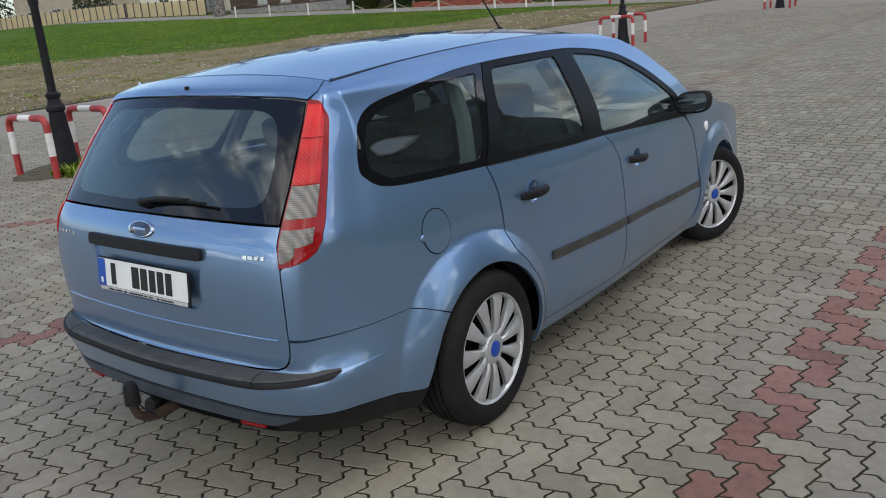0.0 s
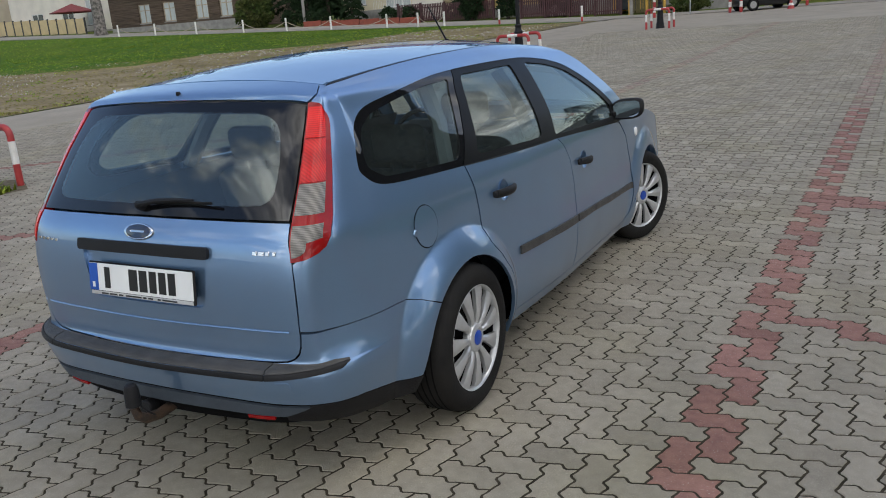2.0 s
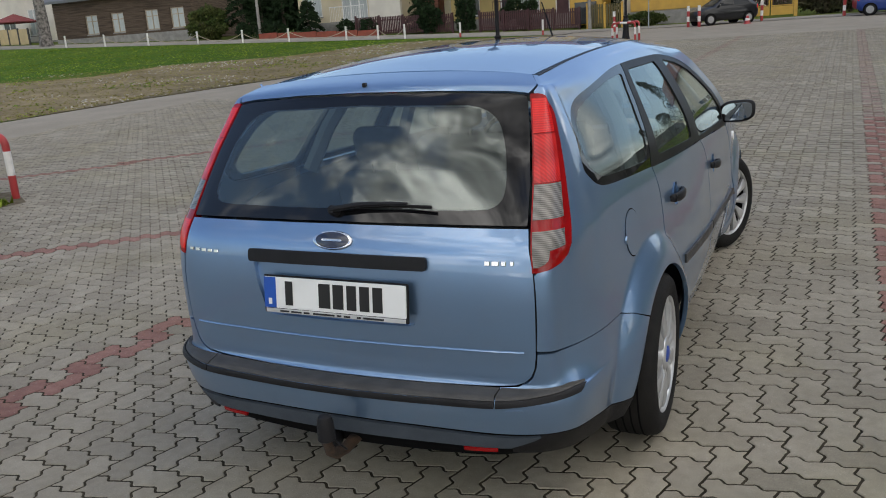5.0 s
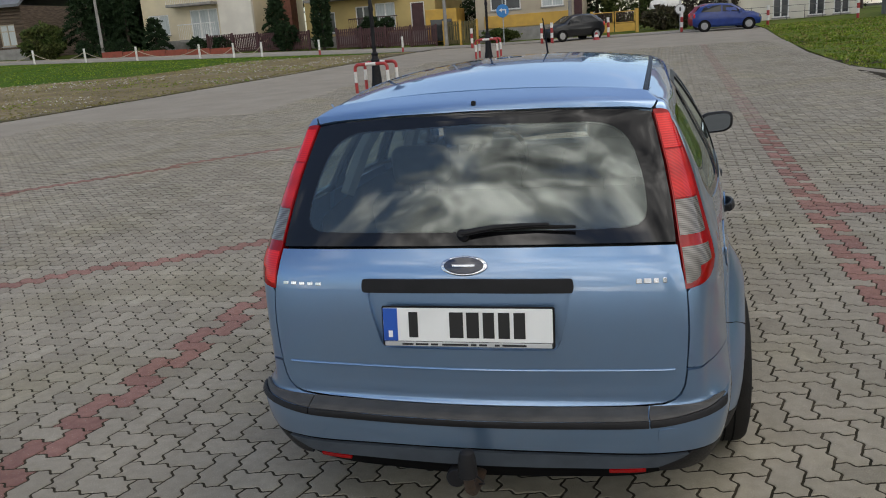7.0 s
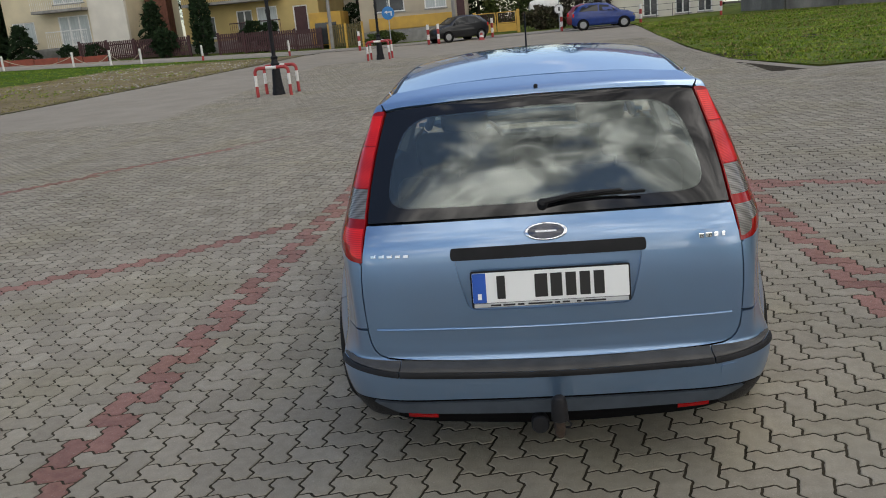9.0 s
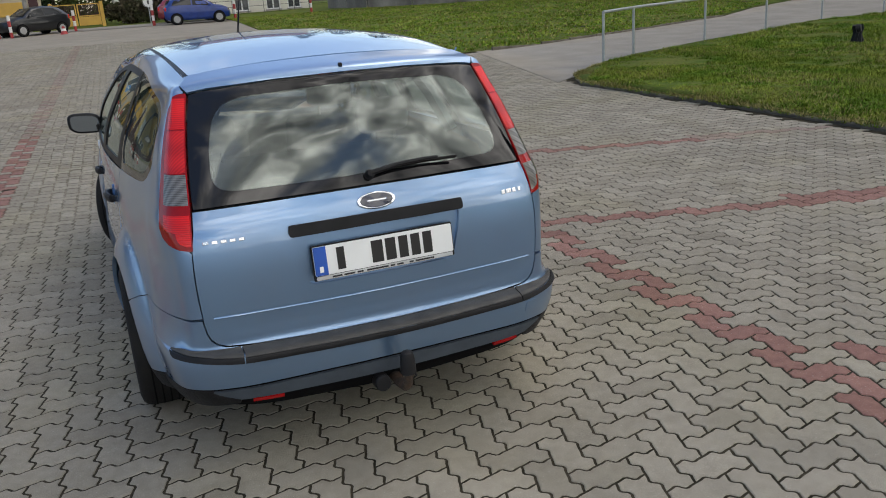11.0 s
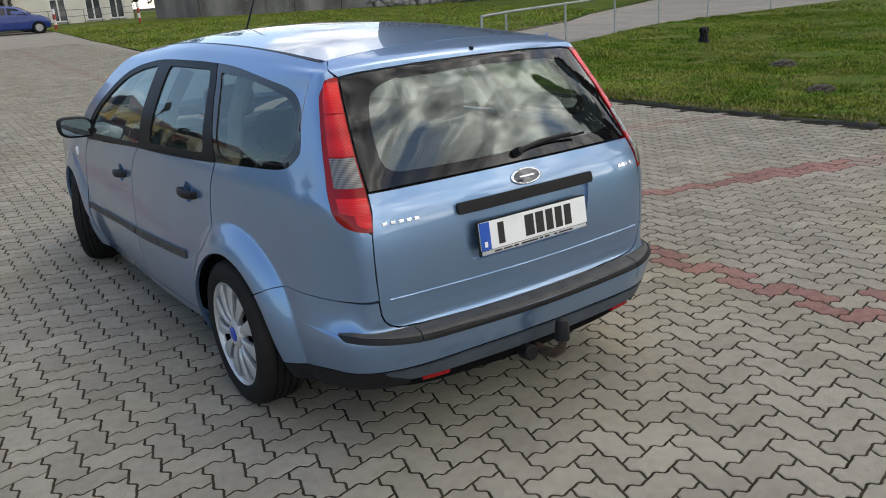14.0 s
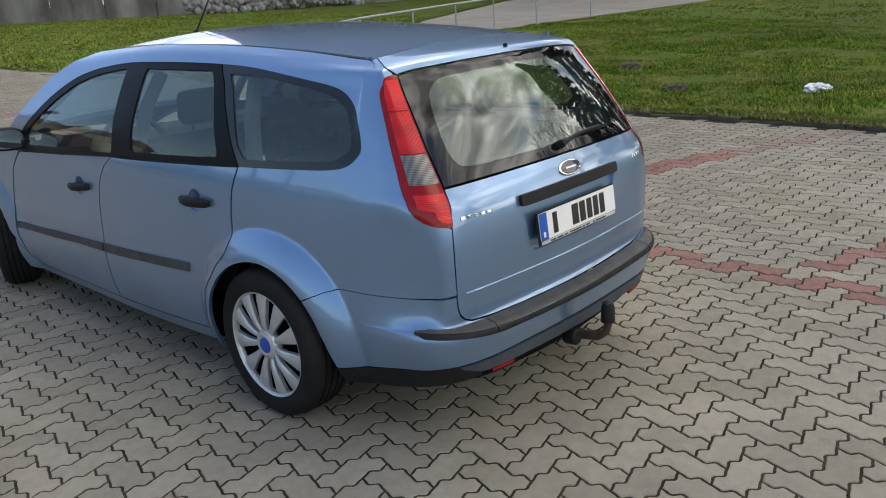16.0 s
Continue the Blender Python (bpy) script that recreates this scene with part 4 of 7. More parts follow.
def patch(name, nx, ny, fn, material, parent, label="", thick=0.012):
    bm = bmesh.new()
    grid = [[bm.verts.new(fn(i / nx, j / ny)) for i in range(nx + 1)] for j in range(ny + 1)]
    for j in range(ny):
        for i in range(nx):
            bm.faces.new((grid[j][i], grid[j][i + 1], grid[j + 1][i + 1], grid[j + 1][i]))
    if thick:
        edge = [e for e in bm.edges if e.is_boundary]
        ext = bmesh.ops.extrude_edge_only(bm, edges=edge)
        for v in [g for g in ext["geom"] if isinstance(g, bmesh.types.BMVert)]:
            v.co.z -= thick
    return part(name, bm, material, parent, label, True)


def roof_point(s, t, drop=0.0, inset=0.0):
    y = -0.385 + (1.78 + 0.385) * t
    x = (2 * s - 1)
    z = roof_mid(y) + (roof_edge(y) - roof_mid(y)) * abs(x) ** 2.2
    if t > 0.999:
        y += 0.05 * (1 - x * x)
    return (x * (roof_half(y) - inset), y, z - drop)


patch("roof", 30, 40, roof_point, PAINT, CAR, "blue roof panel")
patch("headliner", 12, 16, lambda s, t: roof_point(s, 0.02 + 0.95 * t, 0.045, 0.02), LINER, CAR, "pale grey headliner", 0.05)
for sx in (1, -1):
    bm = bmesh.new()
    rows = []
    for y in np.linspace(-0.372, 1.46, 42):
        x, z = roof_half(y), roof_edge(y) - 0.004 * max(0.0, 1 - (y + 0.372) / 0.05) - 0.012 * max(0.0, (y - 1.30) / 0.16)
        rows.append([bm.verts.new((sx * (x + dx), y, z + dz)) for dx, dz in ((-0.002, -0.006), (0.001, -0.0015), (0.014, -0.003), (0.017, -0.008), (0.017, -0.02))])
    for a, b in zip(rows, rows[1:]):
        for k in range(4):
            bm.faces.new((a[k], a[k + 1], b[k + 1], b[k]))
    bm.faces.new(rows[0])
    part("roof_strip", bm, TRIM, CAR, "black roof drip strip", True)


def screen_point(s, t):
    x = 2 * s - 1
    half = 0.515 + (0.735 - 0.515) * t
    y = 1.80 + 0.78 * t + (0.10 + 0.10 * t) * (1 - x * x) - 0.05
    return (x * half, y, 1.382 - 0.422 * t + 0.030 * (1 - x * x))


pane = patch("windscreen", 14, 10, screen_point, GLASS, CAR, "clear windscreen glass", 0.0)
pane.visible_shadow = False
for sx in (1, -1):
    bm = bmesh.new()
    pts = [(sx * (0.515 + 0.215 * t), 1.74 + 0.72 * t, 1.372 - 0.44 * t) for t in np.linspace(0, 1, 9)]
    tube(bm, pts, 0.03, 8)
    part("windscreen_pillar", bm, PAINT, CAR, "", True)


def bonnet_point(s, t):
    x = 2 * s - 1
    y = 2.46 + 0.98 * t + 0.16 * (1 - x * x) * t
    half = 0.80 - 0.05 * t - 0.10 * t * t
    z = 0.965 - 0.075 * t - 0.13 * t**3 + 0.045 * (1 - x * x)
    return (x * half, y, z)


patch("bonnet", 14, 14, bonnet_point, PAINT, CAR, "blue bonnet", 0.03)
bm = bmesh.new()
rows = [[bm.verts.new((sx_ * x, y, z)) for sx_, x, y in ((-1, 0.80, 3.30), (-1, 0.72, 3.50), (-1, 0.45, 3.62), (1, 0.0, 3.66), (1, 0.45, 3.62), (1, 0.72, 3.50), (1, 0.80, 3.30))] for z in (0.22, 0.40, 0.60, 0.72)]
for a, b in zip(rows, rows[1:]):
    for k in range(6):
        bm.faces.new((a[k], a[k + 1], b[k + 1], b[k]))
part("front_bumper", bm, PAINT, CAR, "blue front bumper", True)

# ---- what is under and inside ----
bm = bmesh.new()
box(bm, (-0.66, -0.52, 0.22), (0.66, 3.30, 0.28))
box(bm, (-0.58, -0.45, 0.28), (0.58, 0.42, 0.52))
box(bm, (-0.80, 0.40, 0.21), (0.80, 2.30, 0.27))
part("underbody", bm, BLACK_AND_SHADE, CAR, "dark underbody")
for sx in (1, -1):
    for hy in (-0.02, 2.72):
        bm = bmesh.new()
        rows = [[bm.verts.new((sx * x, hy + 0.375 * math.cos(a), 0.31 + 0.375 * math.sin(a))) for a in np.linspace(-0.25, math.pi + 0.25, 22)] for x in (0.56, 0.79)]
        for k in range(21):
            bm.faces.new((rows[0][k], rows[0][k + 1], rows[1][k + 1], rows[1][k]))
        cap = bm.faces.new(rows[0])
        part("wheel_arch_liner", bm, BLACK_AND_SHADE, CAR, "black wheel arch liner", True)
bm = bmesh.new()
box(bm, (-0.76, 2.0, 0.60), (0.76, 2.30, 0.90), 0.04)
box(bm, (-0.56, 1.93, 0.82), (-0.20, 2.10, 0.95), 0.04)
part("dashboard", bm, DASH, CAR, "dark grey dashboard")
bm = bmesh.new()
wheel_at = Matrix.Translation((-0.36, 1.80, 0.86)) @ pose(0, 0, 0, 65, 0, 0)
tube(bm, [wheel_at @ Vector((0.185 * math.cos(a), 0.185 * math.sin(a), 0)) for a in np.linspace(0, 2 * math.pi, 33)], 0.015, 8, False)
lathe(bm, [(0.0, 0.03), (0.06, 0.02), (0.07, -0.02), (0.0, -0.04)], 16, wheel_at)
for a in (0, 180, 270):
    tube(bm, [wheel_at @ Vector((0, 0, -0.01)), wheel_at @ Vector((0.18 * math.cos(radians(a)), 0.18 * math.sin(radians(a)), 0))], 0.014, 6)
part("steering_wheel", bm, DASH, CAR, "black steering wheel", True)


def cushion(lo, hi, lean=0.0, r=0.05, pivot=None):
    bm = boxed(lo, hi, r, None, 3)
    if lean:
        p = Vector(pivot or ((lo[0] + hi[0]) / 2, lo[1], lo[2]))
        bmesh.ops.rotate(bm, cent=p, matrix=Matrix.Rotation(radians(lean), 3, "X"), verts=bm.verts)
    return bm


def seat(name, x0, x1, y, z0, top, heads, lean):
    back = part("backrest", cushion((x0, y, z0), (x1, y + 0.15, top), lean, 0.05), CLOTH, CAR, name + " back in grey cloth", True)
    part("seat_cushion", cushion((x0, y + 0.10, z0 - 0.14), (x1, y + 0.62, z0 + 0.04), 0, 0.05), CLOTH, CAR, name + " cushion in grey cloth", True)
    for hx in heads:
        off = math.tan(radians(-lean)) * (top - z0)
        bm = cushion((hx - 0.13, y + 0.02 - abs(off) * 0.9, top + 0.045), (hx + 0.13, y + 0.12 - abs(off) * 0.9, top + 0.215), lean * 0.6, 0.045)
        for px in (-0.06, 0.06):
            tube(bm, [(hx + px, y + 0.07 - abs(off) * 0.85, top - 0.03), (hx + px, y + 0.07 - abs(off) * 0.9, top + 0.07)], 0.007, 6)
        part("headrest", bm, CLOTH, back, "grey cloth headrest", True)


seat("front passenger seat", 0.11, 0.63, 1.10, 0.50, 1.00, (0.37,), 14)
seat("driver seat", -0.63, -0.11, 1.10, 0.50, 1.00, (-0.37,), 14)
seat("rear bench", -0.66, 0.66, 0.33, 0.50, 0.94, (-0.42, 0.42), 16)
bm = boxed((-0.62, -0.62, 0.50), (0.62, 0.35, 0.53), 0.01)
part("load_floor", bm, CLOTH, CAR, "grey carpeted load floor")
for sx in (1, -1):
    bm = bmesh.new()
    rows = [[bm.verts.new((sx * x, y, z)) for y in (-0.62, -0.30, 0.2, 0.9, 1.6, 2.15)] for x, z in ((0.70, 0.34), (0.74, 0.62), (0.755, 0.90), (0.72, 0.985))]
    for a, b in zip(rows, rows[1:]):
        for k in range(5):
            bm.faces.new((a[k], a[k + 1], b[k + 1], b[k]))
    for f in rows:
        f[0].co.x = sx * (abs(f[0].co.x) - 0.18)
        f[1].co.x = sx * (abs(f[1].co.x) - 0.06)
    part("inner_trim", bm, DASH, CAR, "dark inner side trim", True)
    for y0, y1 in ((0.30, 0.14), (1.05, 1.06)):
        tube_pts = [(sx * 0.725, y1, 0.98), (sx * 0.655, (y0 + y1) / 2, 1.17), (sx * 0.565, y0 - 0.02, 1.32)]
        part("inner_pillar", tube(bmesh.new(), tube_pts, 0.035, 6), PILLAR, CAR, "pale grey inner pillar trim", True)
bm = boxed((-0.11, 1.86, 1.27), (0.11, 1.885, 1.335), 0.012, None, 2)
tube(bm, [(0, 1.88, 1.31), (0, 1.93, 1.385)], 0.01, 6)
part("rear_view_mirror", bm, DASH, CAR, "dark interior mirror", True)
part("high_brake_light", boxed((-0.10, -0.575, 1.335), (0.10, -0.545, 1.352), 0.004), LAMP_RED, CAR, "red high brake light behind the glass")


# ---- wheels ----
def car_wheel(parent, m):
    hub = new("wheel")
    hub.parent = parent
    hub.matrix_basis = m
    tyre = [(0.195, -0.085), (0.225, -0.098), (0.262, -0.104), (0.290, -0.096), (0.305, -0.080), (0.311, -0.055), (0.313, 0.0), (0.311, 0.055), (0.305, 0.080), (0.290, 0.096), (0.262, 0.104), (0.235, 0.101), (0.219, 0.094), (0.212, 0.080)]
    bm = lathe(bmesh.new(), tyre, 56)
    part("tyre", bm, RUBBER, hub, "worn black tyre", True)
    # thin black rings on the tread paint the shade of its grooves
    bm = bmesh.new()
    for off in (-0.045, -0.015, 0.015, 0.045):
        lathe(bm, [(0.3128, off - 0.003), (0.3136, off - 0.003), (0.3136, off + 0.003), (0.3128, off + 0.003)], 56)
    part("tread_groove", bm, BLACK_AND_SHADE, hub)
    part("rim", lathe(bmesh.new(), [(0.0, 0.035), (0.10, 0.038), (0.20, 0.045), (0.215, 0.07)], 40), BLACK_AND_SHADE, hub, "black steel rim behind the cover", True)
    bm = lathe(bmesh.new(), [(0.209, 0.070), (0.211, 0.086), (0.215, 0.093), (0.221, 0.096), (0.227, 0.090), (0.227, 0.07)], 56)
    lathe(bm, [(0.030, 0.096), (0.042, 0.100), (0.058, 0.094), (0.066, 0.080), (0.066, 0.06)], 40)
    cover = part("wheel_cover", bm, SILVER, hub, "silver plastic wheel cover", True)
    spoke = None
    for k in range(11):
        if spoke is None:
            bm = bmesh.new()
            rows = []
            for r, w, z in ((0.056, 0.0105, 0.088), (0.085, 0.0135, 0.096), (0.12, 0.0185, 0.098), (0.155, 0.0255, 0.096), (0.190, 0.0325, 0.094), (0.215, 0.0375, 0.088)):
                rows.append([bm.verts.new((r, y, zz)) for y, zz in ((-w, z - 0.022), (-w, z - 0.006), (-w * 0.55, z), (w * 0.55, z), (w, z - 0.006), (w, z - 0.022))])
            for a, b in zip(rows, rows[1:]):
                for i in range(5):
                    bm.faces.new((a[i], a[i + 1], b[i + 1], b[i]))
            spoke = part("spoke", bm, SILVER, cover, "", True)
        else:
            copy = spoke.copy()
            scene.collection.objects.link(copy)
            copy.parent = cover
            copy.matrix_basis = pose(0, 0, 0, 0, 0, 360 / 11 * k)
    part("wheel_badge", lathe(bmesh.new(), [(0.0, 0.105), (0.020, 0.104), (0.031, 0.100), (0.031, 0.09)], 28), CAP_BLUE, cover, "blue round centre cap", True)
    return hub


STEER = -22
car_wheel(CAR, pose(0.785, 0.0, 0.313, 0, 90, 0))
car_wheel(CAR, pose(-0.785, 0.0, 0.313, 0, -90, 0))
for sx in (1, -1):
    car_wheel(CAR, Matrix.Translation((sx * 0.765, 2.735, 0.313)) @ pose(0, 0, 0, 0, 0, STEER) @ pose(sx * 0.02, 0, 0, 0, 90 * sx, 0) @ pose(0, 0, 0, 0, 0, 20))


# ---- small things on the back of the car ----
def rear_at(x, z, off=0.0):
    p = find([(abs(x), z)], REAR)[0]
    P, N = body(p[0], p[1])[0], normal(p[0], p[1])[0]
    if x < 0:
        P[0], N[0] = -P[0], -N[0]
    n = Vector(N)
    side = Vector((1, 0, 0)) - n * n.x
    side.normalize()
    up = n.cross(side)
    m = Matrix((side, up, n)).transposed().to_4x4()
    return Matrix.Translation(Vector(P) + n * off) @ m


# plate, tilted as the tailgate leans
base = Matrix.Translation((0.003, -0.897, 0.771)) @ pose(0, 0, 0, 90 - 7, 0, 0)
holder = part("plate_holder", boxed((-0.2635, -0.064, -0.010), (0.2635, 0.061, 0.0), 0.004, base), TRIM, GATE, "black number plate holder")
part("number_plate", boxed((-0.258, -0.046, 0.0), (0.258, 0.056, 0.004), 0.003, base), PLATE, holder, "white number plate with blue band")
part("plate_band", boxed((-0.257, -0.045, 0.0045), (-0.212, 0.055, 0.0055), 0.0, base), PLATE_BLUE, holder, "blue band of the plate")
part("holder_lip", boxed((-0.255, -0.062, 0.0), (0.255, -0.048, 0.003), 0.0015, base), surf("silver_lip", (0.55, 0.56, 0.56), None, 9, 0.4), holder, "silver strip with small unreadable print")
for x0, x1 in ((-0.176, -0.148), (-0.050, -0.008), (0.002, 0.040), (0.052, 0.086), (0.098, 0.132), (0.144, 0.178)):
    part("plate_mark", boxed((x0, -0.034, 0.0045), (x1, 0.044, 0.0058), 0.0, base), INK, holder, "plain black bar")
part("band_mark", boxed((-0.241, -0.034, 0.0055), (-0.228, -0.014, 0.0062), 0.0, base), PLATE, holder, "plain white bar")
for k, (x0, x1) in enumerate(((-0.20, -0.165), (-0.158, -0.118), (-0.11, -0.088), (-0.075, 0.005), (0.013, 0.03), (0.038, 0.062), (0.085, 0.10), (0.108, 0.18))):
    part("print_mark", boxed((x0, -0.0585, 0.003), (x1, -0.0525, 0.0036), 0.0, base), INK, holder, "small plain bar of print")

# oval badge and name bars
m = rear_at(0.0, 0.948, 0.0)
bm = lathe(bmesh.new(), [(0.0, 0.004), (0.94, 0.006), (1.0, 0.0045), (1.03, 0.0), (1.03, -0.003)], 40)
bmesh.ops.scale(bm, vec=(0.070, 0.030, 1), verts=bm.verts)
bm.transform(m)
badge = part("oval_badge", bm, CHROME, GATE, "oval badge with chrome rim", True)
bm = lathe(bmesh.new(), [(0.0, 0.0075), (0.8, 0.0075), (0.86, 0.006)], 40)
bmesh.ops.scale(bm, vec=(0.070, 0.030, 1), verts=bm.verts)
bm.transform(m)
part("badge_field", bm, BADGE_BLUE, badge, "dark blue oval field", True)
bm = boxed((-0.036, -0.004, 0.007), (0.036, 0.004, 0.009), 0.003, m)
part("badge_mark", bm, CHROME, badge, "plain chrome bar")
for i in range(5):
    x = -0.592 + 0.029 * i
    part("name_mark", boxed((-0.0095, -0.0055, 0), (0.0095, 0.0055, 0.003), 0.0012, rear_at(x + 0.0, 0.888, 0.001)), CHROME, GATE, "plain chrome bar")
for i, (w, mt) in enumerate(((0.010, CHROME), (0.013, CHROME), (0.009, CHROME), (0.007, CHROME))):
    part("name_mark", boxed((-w * 0.85, -0.0075, 0), (w * 0.85, 0.0075, 0.003), 0.0015, rear_at(0.505 + 0.024 * i, 0.895, 0.001)), mt, GATE, "plain chrome bar")
# wiper
m = rear_at(-0.005, 1.03, 0.012)
bm = lathe(bmesh.new(), [(0.0, 0.024), (0.012, 0.021), (0.017, 0.008), (0.018, -0.012)], 20, m)
wiper = part("rear_wiper", bm, TRIM, CAR, "black rear wiper", True)
bm = bmesh.new()
pts = [m @ Vector((x, y, z)) for x, y, z in ((0.0, 0.0, 0.016), (0.10, 0.016, 0.022), (0.20, 0.022, 0.020), (0.26, 0.024, 0.016))]
tube(bm, pts, [0.010, 0.0085, 0.0065, 0.005], 8)
part("wiper_arm", bm, TRIM, wiper, "", True)
bm = bmesh.new()
tube(bm, [m @ Vector((x, y, z)) for x, y, z in ((0.055, 0.012, 0.004), (0.20, 0.018, 0.004), (0.335, 0.018, 0.004))], 0.0055, 6)
part("wiper_blade", bm, RUBBER, wiper, "", True)
# washer jet, aerial
part("washer_jet", boxed((-0.007, -0.578, 1.392), (0.007, -0.562, 1.407), 0.003), TRIM, GATE, "black washer jet")
bm = bmesh.new()
zr = roof_mid(1.60)
lathe(bm, [(0.0, 0.03), (0.012, 0.028), (0.022, 0.0), (0.022, -0.004)], 16, Matrix.Translation((0, 1.60, zr)))
tube(bm, [(0, 1.60, zr + 0.02), (0, 1.50, zr + 0.12), (0, 1.405, zr + 0.215)], [0.0055, 0.0045, 0.003], 8)
part("roof_aerial", bm, TRIM, CAR, "black rod aerial on the roof", True)
# tow bar
bm = bmesh.new()
tube(bm, [(0.008, -0.70, 0.290), (0.008, -0.84, 0.272), (0.008, -0.92, 0.266), (0.008, -0.98, 0.276), (0.008, -1.015, 0.302), (0.008, -1.025, 0.335), (0.008, -1.025, 0.38)], [0.022, 0.021, 0.020, 0.019, 0.017, 0.016, 0.015], 12)
tow = part("tow_bar", bm, RUST, CAR, "rusty swan-neck tow bar", True)
bm = lathe(bmesh.new(), [(0.024, -0.004), (0.0285, 0.0), (0.027, 0.040), (0.0255, 0.062), (0.021, 0.077), (0.012, 0.083), (0.0, 0.084)], 20, Matrix.Translation((0.008, -1.025, 0.350)))
part("ball_cap", bm, TRIM, tow, "black plastic ball cap", True)
part("cap_strap", tube(bmesh.new(), [(0.026, -1.02, 0.352), (0.046, -1.0, 0.318), (0.042, -0.97, 0.292), (0.016, -0.95, 0.278)], 0.0035, 6), TRIM, tow, "thin black cap strap", True)
bm = lathe(bmesh.new(), [(0.0, 0.03), (0.026, 0.03), (0.031, 0.024), (0.032, -0.018), (0.026, -0.03), (0.0, -0.034)], 18, Matrix.Translation((-0.057, -0.90, 0.276)) @ Matrix.Rotation(radians(84), 4, "X"))
part("tow_socket", bm, TRIM, tow, "round black trailer socket", True)
# fuel flap
p = find([(-0.204, 0.838)], SIDE)[0]
loop = outline([(SIDE, [(-0.204 + 0.076 * math.cos(a), 0.838 + 0.084 * math.sin(a)) for a in np.linspace(0, 2 * math.pi, 29)[:-1]])])
inner = outline([(SIDE, [(-0.204 + 0.072 * math.cos(a), 0.838 + 0.080 * math.sin(a)) for a in np.linspace(0, 2 * math.pi, 29)[:-1]])])
flap = skin("fuel_flap", inner, PAINT, CAR, off=0.003, depth=0.004, label="round blue fuel flap")
# no gap is cut: a black ring on the panel paints its shade
skin("flap_gap", loop, BLACK_AND_SHADE, flap, off=0.001, depth=0.0, holes=[inner])
P = body(*find([(-0.275, 0.828)], SIDE)[0])[0]
part("flap_grip", lathe(bmesh.new(), [(0.0, 0.006), (0.012, 0.005), (0.015, 0.0)], 14, Matrix.Translation(P) @ pose(0, 0, 0, 0, 90, 0)), PAINT, flap, "small round finger grip", True)

# ---- meadow, lawns, street ----
def structure(ob, label, category):
    return tagged(ob, label, category, kind="structure")


meadow = FIELD_EDGE + [(-11.0, 39.4), (-20, 39.5), (-75, 39.5), (-150, 39.5), (-150, -30)]
structure(sheet("meadow", meadow, land, 2.2, FIELD, 0.012, 0.05), "green meadow with a trodden dry margin beside the square", "grass")
MARGIN_IN = [(-11.3, 39.2), (-19.0, 36.6), (-20.8, 29.3), (-25.3, 26.0), (-25.4, 22.0), (-30.0, 20.0), (-38.6, 17.0), (-60, 6), (-60, -30), (-19.05, -30)]
structure(sheet("dry_margin", FIELD_EDGE + MARGIN_IN, land, 1.6, BARE, 0.016, 0.02), "trodden dry grass and gravel margin of the meadow", "ground")
structure(sheet("lawn", LAWN_LOW, lambda x, y: land(x, y) + 0.05 + 0.02 * math.sin(x * 1.3) * math.cos(y * 1.1), 0.8, TURF, 0.03, 0.12), "rough green lawn behind a low concrete kerb", "grass")
structure(sheet("upper_lawn", LAWN_HIGH, lambda x, y: land(x, y) + 0.02 * math.sin(x * 0.9) * math.cos(y * 0.7), 1.4, TURF, 0.012, 0.05), "green lawn between the asphalt path and the old wall", "grass")
path = [(5.95, 8.0), (6.5, 8.4), (7.6, 9.3), (8.7, 9.95), (11.2, 10.85), (13.6, 11.8), (16.5, 12.7), (21.7, 13.0), (60, 14.1), (60, 33.9), (34, 25.9), (20.0, 18.9), (16.9, 16.8), (12.9, 15.25), (9.05, 14.0), (7.25, 13.85)]
structure(sheet("path", path, land, 1.2, ASPHALT, 0.006, 0.02), "pale asphalt path rising from the square", "path")
street = [(-90, 39.6), (-11, 39.6), (-10.5, 41.2), (6, 41.2), (6, 44.6), (-90, 44.6)]
structure(sheet("road", street, land, 2.5, ASPHALT, 0.01, 0.03), "pale asphalt street in front of the houses", "road")
structure(sheet("yard_ground", [(-90, 44.65), (70, 44.65), (70, 100), (-90, 100)], land, 6.0, TURF, 0.0, 0.0), "garden ground behind the street", "ground")
far_paving = FIELD_EDGE[1:] + [(-10.6, 39.55), (-10.5, 41.15), (6.15, 41.15), (5.95, 38), (5.35, 29.2), (-7.75, 29.2), (-7.75, 13.65), (-12.7, 13.65), (-12.7, -7.4), (6.2, -7.4), (6.2, -38), (-19.3, -38)]
structure(sheet("rear_paving", [(-19.3, -38.05), (6.2, -38.05), (6.2, -110), (-40, -110)], land, 9.0, PAVED, -0.0015, 0.0), "paving of the square behind the car", "paving")
apron = [(4.7, 29.2), (5.4, 29.2), (4.95, 22), (4.95, 17), (5.85, 13.6), (7.5, 13.7), (6.3, 9.0), (6.0, 7.35), (5.8, 7.35), (6.9, 13.3), (5.6, 13.2), (4.65, 17), (4.65, 22)]


